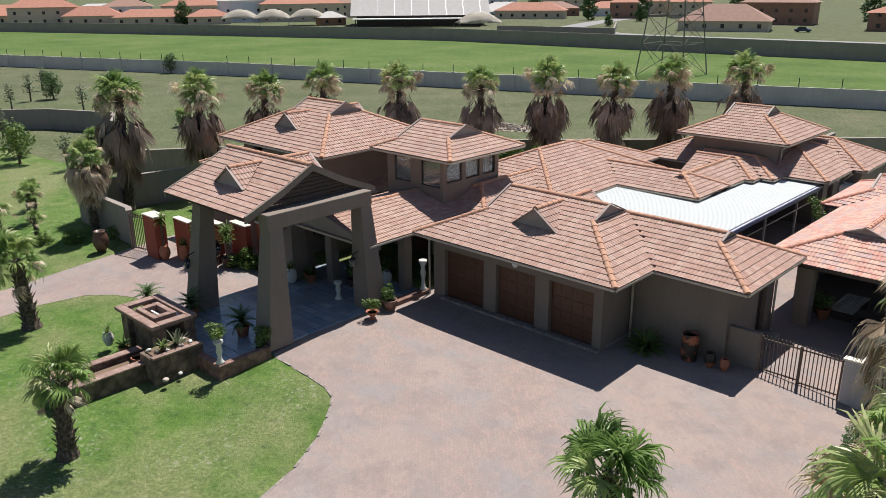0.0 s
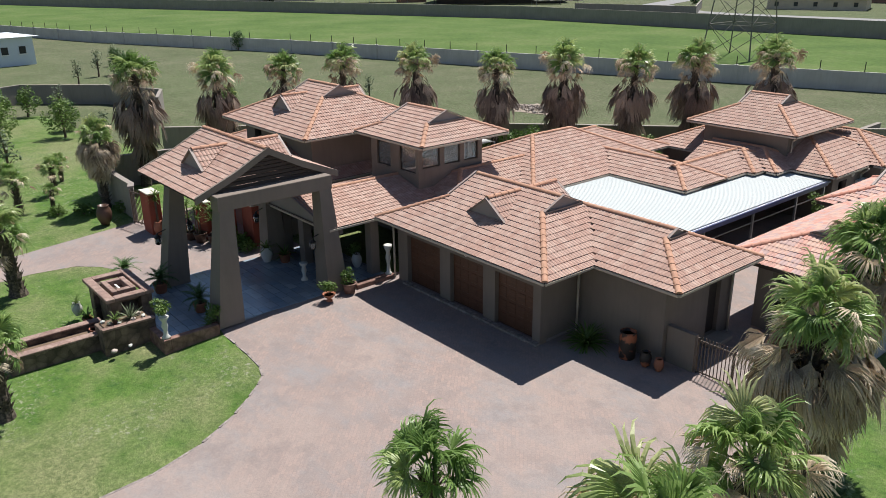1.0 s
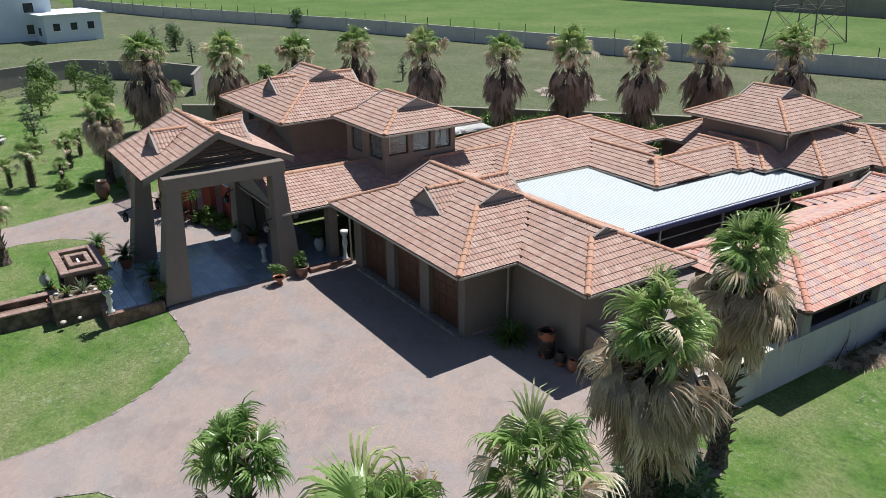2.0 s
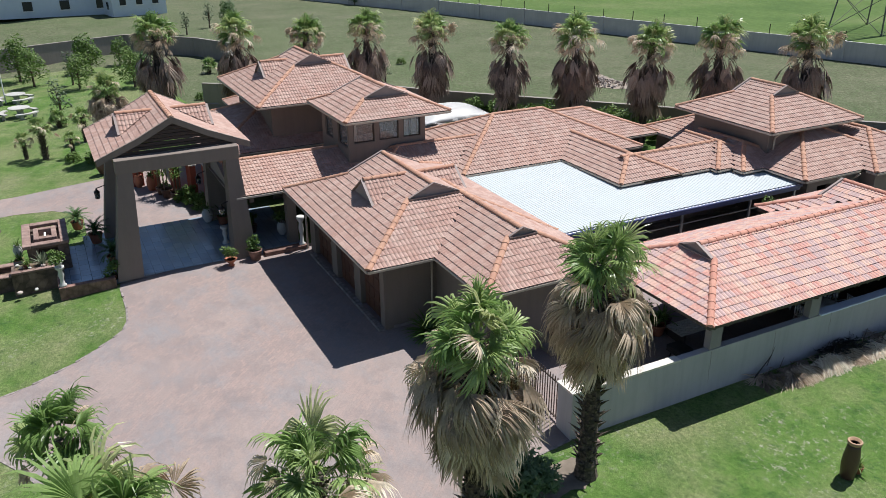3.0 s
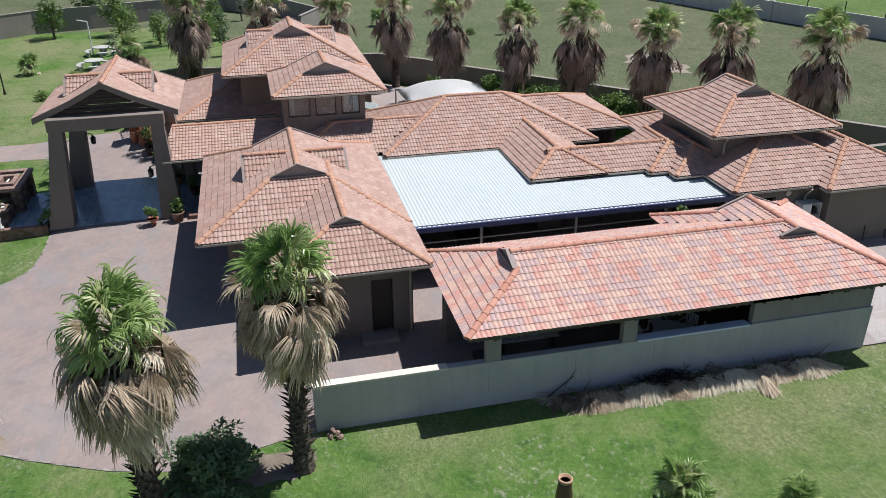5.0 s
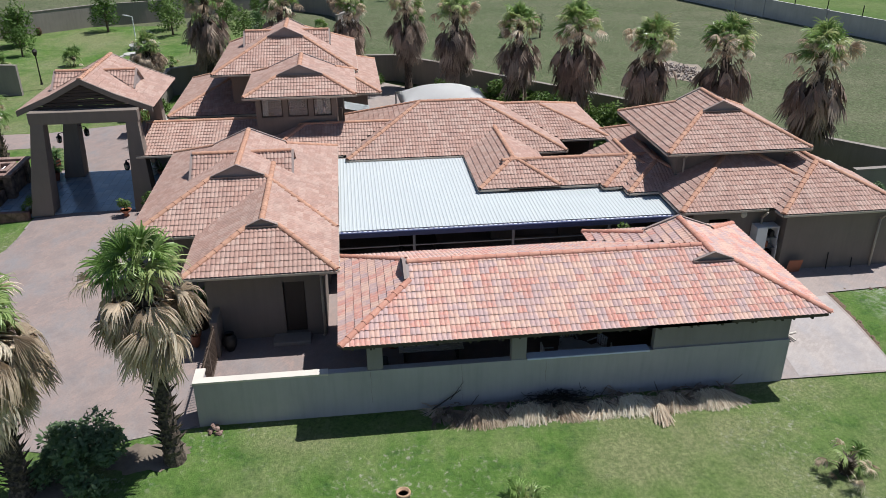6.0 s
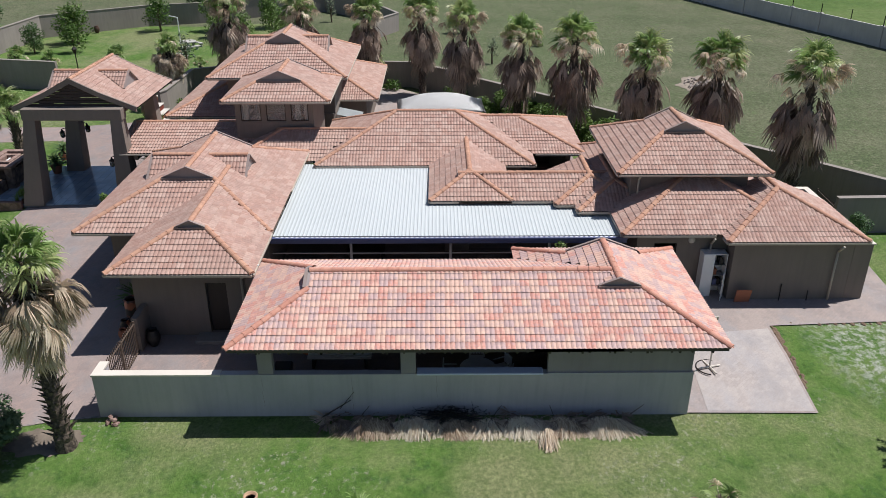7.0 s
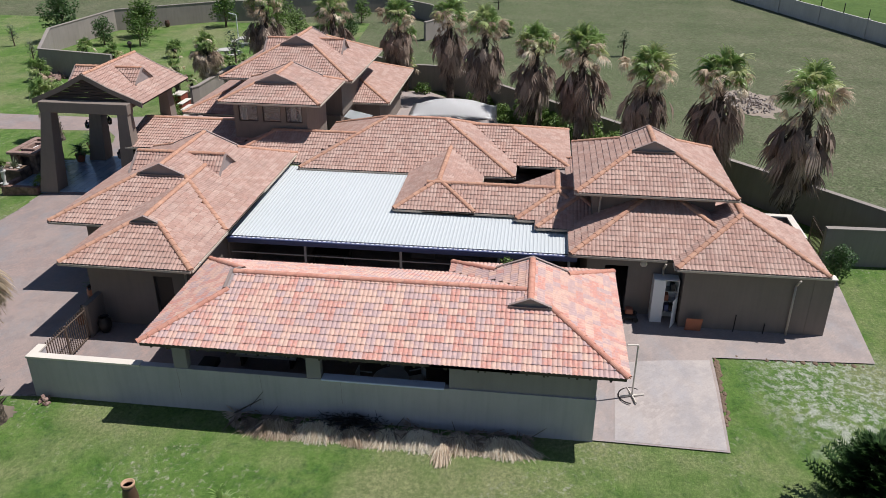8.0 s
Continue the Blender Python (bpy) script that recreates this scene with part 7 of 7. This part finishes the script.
# ---- patio things ----
def cabinet():
    c = thing("steel_cabinet", (-12.95, 47.05, 0.06), "tall white steel cabinet with one door ajar", "cabinet")
    x0, x1, y0, y1, z0, z1 = -13.2, -12.7, 46.55, 47.5, 0.06, 1.92
    for b in ((x0, x0 + 0.02, y0, y1, z0, z1), (x0 + 0.02, x1, y0, y0 + 0.02, z0, z1), (x0 + 0.02, x1, y1 - 0.02, y1, z0, z1), (x0 + 0.02, x1, y0 + 0.02, y1 - 0.02, z1 - 0.02, z1)):
        part("panel", box(*b), M["white"], c)
    for z in (0.5, 0.95, 1.4):
        part("shelf", box(x0 + 0.02, x1 - 0.04, y0 + 0.02, y1 - 0.02, z, z + 0.02), M["steel"], c)
    part("door", box(x1, x1 + 0.02, y0, 47.0, z0, z1 - 0.02, 0.004), M["white"], c)
    bm = box(0, 0.02, -0.45, 0.0, z0, 1.25, 0.004)
    bm.transform(Matrix.Translation((x1, y1, 0)) @ pose(0, 0, 0, 0, 0, 60))
    part("door", bm, M["white"], c, "white cabinet door standing open")
    for k, (y, z, m) in enumerate(((47.1, 0.97, "terracotta"), (47.3, 1.42, "black"), (47.15, 0.52, "blue"), (47.32, 0.52, "black"))):
        part("box", box(x0 + 0.1, x1 - 0.1, y - 0.08, y + 0.08, z, z + 0.25, 0.01), M[m], c)


cabinet()


def wall_clutter():
    b = thing("plywood_board", (-12.2, 48.15, 0.06), "reddish-brown plywood board leaning on the wall", "board")
    bm = box(-0.3, 0.3, -0.012, 0.012, 0, 0.62, 0.004)
    bm.transform(pose(-12.22, 48.12, 0.065, 0, 0, 90) @ pose(0, 0, 0, 14))
    part("sheet", bm, M["terracotta"], b)
    for y in (49.65, 50.75):
        p = thing("iron_stake", (-12.36, y, 0.06), "thin dark iron stake leaning against the wall", "stake", "stakes against the wall")
        part("rod", rod((-12.32, y, 0.06), (-12.43, y + 0.05, 0.75 if y < 50 else 0.45), 0.022, 6), M["iron"], p)
    m = thing("lawn_mower", (-12.75, 45.75, 0.06), "dark push lawn mower parked in the shade", "lawn mower")
    part("deck", box(-13.05, -12.55, 45.45, 46.05, 0.16, 0.32, 0.05), M["black"], m)
    part("engine", box(-12.95, -12.65, 45.6, 45.9, 0.32, 0.55, 0.04), M["terracotta"], m, "dull red engine cover")
    for x in (-13.08, -12.52):
        for y in (45.5, 46.0):
            part("wheel", lathe([(0.1, -0.03), (0.11, 0), (0.1, 0.03)], 14, m=pose(x, y, 0.172, 0, 90)), M["black"], m)
    for x in (-13.0, -12.6):
        part("handle", rod((x, 45.5, 0.3), (x, 44.95, 1.0), 0.016, 6), M["iron"], m)
    part("handle_bar", rod((-13.0, 44.95, 1.0), (-12.6, 44.95, 1.0), 0.018, 6), M["iron"], m)
    l = thing("wall_lamp", (-13.2, 46.15, 2.3), "round pale bulkhead lamp under the eave", "lamp")
    part("body", lathe([(0.13, 0), (0.14, 0.03), (0.09, 0.08)], 14, m=pose(-13.245, 46.15, 2.3, 0, 90)), M["coping"], l, smooth=True)


wall_clutter()


def parasol_base():
    x, y = -7.72, 45.45
    z = gz(x, y) + 0.065
    b = thing("parasol_stand", (x, y, z), "pale metal parasol stand with a ring and cross foot", "parasol stand")
    part("pole", rod((x, y, z), (x, y, z + 2.05), 0.03, 10), M["coping"], b)
    part("arm", rod((x, y, z + 2.05), (x + 0.1, y - 0.36, z + 2.08), 0.025, 8), M["coping"], b)
    for a in (15, 105, 195, 285):
        part("foot", rod((x, y, z + 0.05), (x + 0.42 * math.cos(radians(a)), y + 0.42 * math.sin(radians(a)), z + 0.04), 0.032, 6), M["coping"], b)
    ring = bmesh.new()
    for k in range(18):
        p, q = radians(150 + 200 * k / 18), radians(150 + 200 * (k + 1) / 18)
        rod((x + 0.45 * math.cos(p), y + 0.45 * math.sin(p), z + 0.025), (x + 0.45 * math.cos(q), y + 0.45 * math.sin(q), z + 0.025), 0.022, 6, ring)
    part("foot_ring", ring, M["iron"], b, "dark half ring round the foot")


parasol_base()
pot(-0.77, 31.6, gz(-0.77, 31.6), "plain", 0.6, "terracotta", "small terracotta pot of yellow flowers by the tall pipe", "blades", 41)


def clay_pipe():
    p = thing("clay_chimney_pot", (-0.77, 31.62, gz(-0.77, 31.62)), "tall dark clay chimney pot standing on the lawn", "chimney pot")
    part("body", lathe([(0.17, 0), (0.19, 0.04), (0.225, 0.45), (0.215, 0.7), (0.175, 1.0), (0.165, 1.12), (0.13, 1.12), (0.14, 0.9), (0.17, 0.3), (0.15, 0.1)], 22, at=(-0.77, 31.2, gz(-0.77, 31.2))), M["clay_dark"], p, smooth=True)
    part("rim", lathe([(0.168, 1.10), (0.19, 1.13), (0.195, 1.19), (0.18, 1.205), (0.145, 1.205), (0.135, 1.10)], 22, at=(-0.77, 31.2, gz(-0.77, 31.2))), M["tan_clay"], p, "pale tan rim", smooth=True)


clay_pipe()


def frond_heap():
    h = thing("frond_heap", (-4.8, 37.5, -0.22), "long heap of cut dead palm fronds against the wall", "garden waste")
    rng = random.Random(77)
    # grey old fronds lie behind
    grey = [fan_leaf(420 + k, 2, 100, 14, 0.5, 0.9, 0.12, 0.1, "skirt", "dead_frond") for k in range(3)]
    for k in range(150):
        y = 32.5 + 9.5 * (k + rng.random()) / 150
        x = -5.3 + 0.3 * rng.random()
        z = gz(x, y) + 0.08 + 0.24 * rng.random()
        leaf_at(grey[k % 3], h, Vector((x, y, z)), radians(-90 + rng.uniform(-85, 85)), rng.uniform(0.45, 0.75), "dead_frond", rng.uniform(-6, 12), rng.uniform(-40, 40))
    def bundle(x0, x1, y0, y1, top, n, lean, stray=0.3):
        # a sheaf of dry blades combed over towards the lawn
        verts, faces = [], []
        for k in range(n):
            f = rng.random()
            y, arch = y0 + (y1 - y0) * f, math.sin(math.pi * (0.12 + 0.76 * f))
            xa, reach = x0 + 0.26 * rng.random(), (x1 - x0) * rng.uniform(0.3, 1.0) * (0.45 + 0.55 * arch)
            g = gz(xa, y)
            za = g + top * arch * rng.uniform(0.25, 1.0)
            sl, w = lean + rng.gauss(0, stray), rng.uniform(0.005, 0.012)
            m = len(verts)
            for q, drop in ((0.0, 0.0), (0.45, 0.12), (0.8, 0.55), (1.0, 1.0)):
                c = (xa + reach * q, y + sl * q, za + (g + 0.02 - za) * drop)
                verts += [(c[0], c[1] - w, c[2]), (c[0], c[1] + w, c[2] + 0.006)]
            faces += [(m + 2 * i, m + 2 * i + 1, m + 2 * i + 3, m + 2 * i + 2) for i in range(3)]
        me = bpy.data.meshes.new("straw_sheaf")
        me.from_pydata(verts, [], faces)
        me.materials.append(M["straw"])
        place_under(new("straw_sheaf", me), h)

    for y0, y1, top, lean in ((33.3, 34.75, 0.30, 0.05), (34.65, 36.2, 0.36, -0.1), (36.1, 37.0, 0.3, 0.2), (37.15, 38.1, 0.26, -0.15), (38.0, 39.3, 0.34, 0.2), (39.25, 40.55, 0.32, -0.08), (40.5, 42.0, 0.34, 0.1)):
        bundle(-4.95, -4.32, y0, y1, top + 0.06, 800, lean)
    bundle(-4.55, -3.75, 39.25, 39.65, 0.32, 330, 0.0, 0.1)
    for k in range(5):
        y = 33.5 + k * 2.1
        part("stick", rod((-5.2, y, -0.25), (-5.35, y + rng.uniform(-0.9, 0.9), 0.25), 0.02, 5, r2=0.008), M["bark"], h)
    part("stick", rod((-5.15, 32.2, -0.2), (-5.4, 33.35, 0.45), 0.035, 6, r2=0.012), M["dark_wood"], h, "dark dry branch leaning on the wall")
    part("stick", rod((-5.25, 33.0, 0.22), (-5.41, 33.45, 0.75), 0.015, 5, r2=0.006), M["dark_wood"], h)
    b = thing("burnt_heap", (-5.0, 36.4, -0.2), "blackened heap of burnt garden waste by the wall", "garden waste")
    bm = bmesh.new()
    for k in range(700):
        y, x = 36.4 + rng.gauss(0, 0.5), -5.38 + 0.6 * rng.random()
        p = Vector((x, y, gz(x, y) + 0.05 + 0.38 * rng.random()))
        d = Vector((rng.uniform(-0.1, 1), rng.uniform(-1, 1), rng.uniform(-0.2, 0.5))).normalized() * rng.uniform(0.15, 0.35)
        if p.x + d.x < -5.42:
            d.x = 0.0
        rod(p, p + d, 0.014, 3, bm, 0.004)
    tagged(part("charred_stick", bm, M["black"], b), kind="stuff")


frond_heap()


mulch_bed(-4.25, 24.05, 0.62, 1.2, 1)
mulch_bed(-3.3, 21.6, 0.8, 1.0, 2)


def patio_set():
    t = thing("garden_table", (-6.75, 37.4, 0), "round white plastic table in the patio building", "table")
    part("tabletop", lathe([(0.58, 0.70), (0.6, 0.72), (0.6, 0.74), (0.3, 0.745)], 28, at=(-6.75, 37.4, 0)), M["white"], t)
    for a in range(4):
        c, s = math.cos(a * 1.571 + 0.78), math.sin(a * 1.571 + 0.78)
        part("leg", rod((-6.75 + 0.4 * c, 37.4 + 0.4 * s, 0.7), (-6.75 + 0.5 * c, 37.4 + 0.5 * s, 0.0), 0.03, 6), M["white"], t)

    def chair():
        c = thing("garden_chair", (0, 0, 0), "white plastic armchair at the round table", "chair", "chairs round the white table")
        part("seat", box(-0.24, 0.24, -0.22, 0.24, 0.40, 0.44, 0.02), M["white"], c)
        for k in range(5):
            part("back_slat", box(-0.22 + k * 0.1, -0.16 + k * 0.1, 0.22, 0.26, 0.46, 0.86, 0.008), M["white"], c)
        part("back_rail", box(-0.25, 0.25, 0.215, 0.265, 0.84, 0.9, 0.015), M["white"], c)
        for sx in (-0.24, 0.24):
            for sy in (-0.2, 0.22):
                part("leg", rod((sx, sy, 0), (sx * 0.95, sy * 0.95, 0.42), 0.025, 6), M["white"], c)
            part("arm", box(sx - 0.03, sx + 0.03, -0.2, 0.24, 0.62, 0.65, 0.01), M["white"], c)
        return c

    c = chair()
    for a in (75, 115, 180, 268):
        copy_thing(c, pose(-6.75 + 0.9 * math.cos(radians(a)), 37.4 + 0.9 * math.sin(radians(a)), 0.05, 0, 0, a - 90))
    drop_original(c)
    b = thing("wooden_bench", (-8.2, 32.6, 0), "slatted wooden bench in the patio building", "bench")
    for k in range(7):
        part("slat", box(-8.6 + k * 0.13, -8.5 + k * 0.13, 31.6, 33.8, 0.42, 0.45, 0.005), M["coping"], b)
    for y in (31.8, 33.6):
        part("leg", box(-8.6, -7.75, y - 0.04, y + 0.04, 0.02, 0.42), M["dark_wood"], b)
    m = thing("wheelbarrow", (-7.0, 30.9, 0), "dark wheelbarrow parked in the shade", "wheelbarrow")
    part("tray", box(-7.4, -6.7, 30.6, 31.2, 0.35, 0.6, 0.04), M["black"], m)
    part("wheel", lathe([(0.18, -0.04), (0.2, 0), (0.18, 0.04)], 16, m=pose(-6.5, 30.9, 0.22, 90)), M["black"], m)
    part("leg", rod((-7.3, 30.7, 0.02), (-7.2, 30.7, 0.4), 0.02), M["iron"], m)


patio_set()


def courtyard_things():
    s = thing("potted_tree", (-12.4, 40.9, 0), "small leafy tree in the courtyard", "tree")
    part("trunk", rod((-12.4, 40.9, 0), (-12.35, 40.9, 1.7), 0.05, 7, r2=0.02), M["bark"], s)
    rng = random.Random(5)
    place_under(new("crown", leaf_cloud(8, [(-12.4 + rng.uniform(-0.3, 0.3), 40.9 + rng.uniform(-0.3, 0.3), 1.85 + rng.uniform(-0.4, 0.45), 0.26) for _ in range(6)], 500, 0.07, "leaf_pale")), s)
    t = thing("side_table", (-16, 33, 0), "dark courtyard table in the shade", "table")
    part("tabletop", box(-16.6, -15.4, 32.2, 33.8, 0.72, 0.77, 0.01), M["dark_wood"], t)
    for x in (-16.5, -15.5):
        for y in (32.3, 33.7):
            part("leg", box(x - 0.04, x + 0.04, y - 0.04, y + 0.04, 0.045, 0.72), M["dark_wood"], t)


courtyard_things()


def roof_bits():
    w = thing("awning", (-31.0, 31.3, 0), "small white sheet awning on the house wall", "awning")
    bm = solid([(-31.9, 30.15, 2.55), (-31.9, 31.6, 2.25), (-30.3, 31.6, 2.25), (-30.3, 30.15, 2.55)], [(0, 1, 2, 3)])
    bmesh.ops.solidify(bm, geom=bm.faces[:], thickness=0.03)
    part("sheet", bm, M["sheet"], w)
    part("post", rod((-30.4, 31.5, 0), (-30.4, 31.5, 2.25), 0.03, 6), M["steel"], w)
    part("post", rod((-31.8, 31.5, 0), (-31.8, 31.5, 2.25), 0.03, 6), M["steel"], w)
    a = thing("wall_bracket", (-10.0, 29.55, 2.75), "thin white bracket on the roof corner", "bracket")
    part("arm", rod((-10.0, 29.55, 2.7), (-9.85, 29.75, 2.95), 0.012, 6), M["white"], a)
    part("head", box(-9.88, -9.82, 29.72, 29.79, 2.93, 2.98, 0.008), M["white"], a)


roof_bits()


# ---- garden furniture and lamps ----
def picnic():
    t = thing("picnic_table", (0, 0, 0), "pale concrete garden table on the lawn", "table", "garden tables")
    part("tabletop", lathe([(0.75, 0.68), (0.78, 0.7), (0.78, 0.75), (0.7, 0.77)], 24), M["garden_concrete"], t)
    part("pedestal", lathe([(0.3, 0), (0.2, 0.1), (0.16, 0.4), (0.3, 0.68)], 12), M["garden_concrete"], t)
    b = thing("garden_stool", (0, 0, 0), "curved pale concrete bench beside a garden table", "bench", "garden benches")
    arc = [radians(-42 + 84 * k / 8) for k in range(9)]
    ring = [(1.43 * math.cos(a), 1.43 * math.sin(a)) for a in arc] + [(1.07 * math.cos(a), 1.07 * math.sin(a)) for a in arc[::-1]]
    n = len(ring)
    quads = [(i, i + 1, n - 2 - i, n - 1 - i) for i in range(8)]
    faces = [tuple(n + i for i in q) for q in quads] + [q[::-1] for q in quads] + [(i, (i + 1) % n, n + (i + 1) % n, n + i) for i in range(n)]
    bm = solid([(x, y, 0.36) for x, y in ring] + [(x, y, 0.45) for x, y in ring], faces)
    bmesh.ops.remove_doubles(bm, verts=bm.verts[:], dist=0.001)
    part("seat", bm, M["garden_concrete"], b)
    for a in (-25, 25):
        part("foot", box(1.25 * math.cos(radians(a)) - 0.1, 1.25 * math.cos(radians(a)) + 0.1, 1.25 * math.sin(radians(a)) - 0.12, 1.25 * math.sin(radians(a)) + 0.12, 0, 0.36, 0.01), M["garden_concrete"], b)
    for x, y in ((-58.2, 11.7), (-64.0, 11.5)):
        copy_thing(t, pose(x, y, gz(x, y)))
        for a in (30, 150, 270):
            copy_thing(b, pose(x, y, gz(x, y), 0, 0, a))
    drop_original(t)
    drop_original(b)


picnic()


def lamp_posts():
    l = thing("lamp_post", (-49.4, 6.8, 0), "black garden lamp post with a lantern head", "lamp post")
    part("pole", lathe([(0.12, 0), (0.07, 0.2), (0.05, 0.5), (0.04, 2.2)], 10, at=(-49.4, 6.8, 0)), M["iron"], l)
    part("lantern_head", lathe([(0.1, 2.2), (0.18, 2.5), (0.22, 2.55), (0.05, 2.75)], 6, at=(-49.4, 6.8, 0)), M["iron"], l)
    x, y, z = -64.2, 10.7, gz(-64.2, 10.7)
    p = thing("lamp_post", (x, y, z), "white pole with a short bent arm on the lawn", "lamp post")
    part("pole", rod((x, y, z), (x, y, z + 3.0), 0.05, 8), M["white"], p)
    part("arm", rod((x, y, z + 3.0), (x - 0.4, y - 0.9, z + 3.1), 0.05, 8), M["white"], p)


lamp_posts()
for k, (x, y, label) in enumerate(((-70.6, -3.4, "dark clay urn by the garden wall"), (-72.6, -0.9, "dark clay urn by the garden wall"), (-52.5, -9.5, "orange clay pot on the lawn"))):
    pot(x, y, gz(x, y), "urn", 1.0, "clay_dark" if k < 2 else "terracotta", label, None, 1, "")
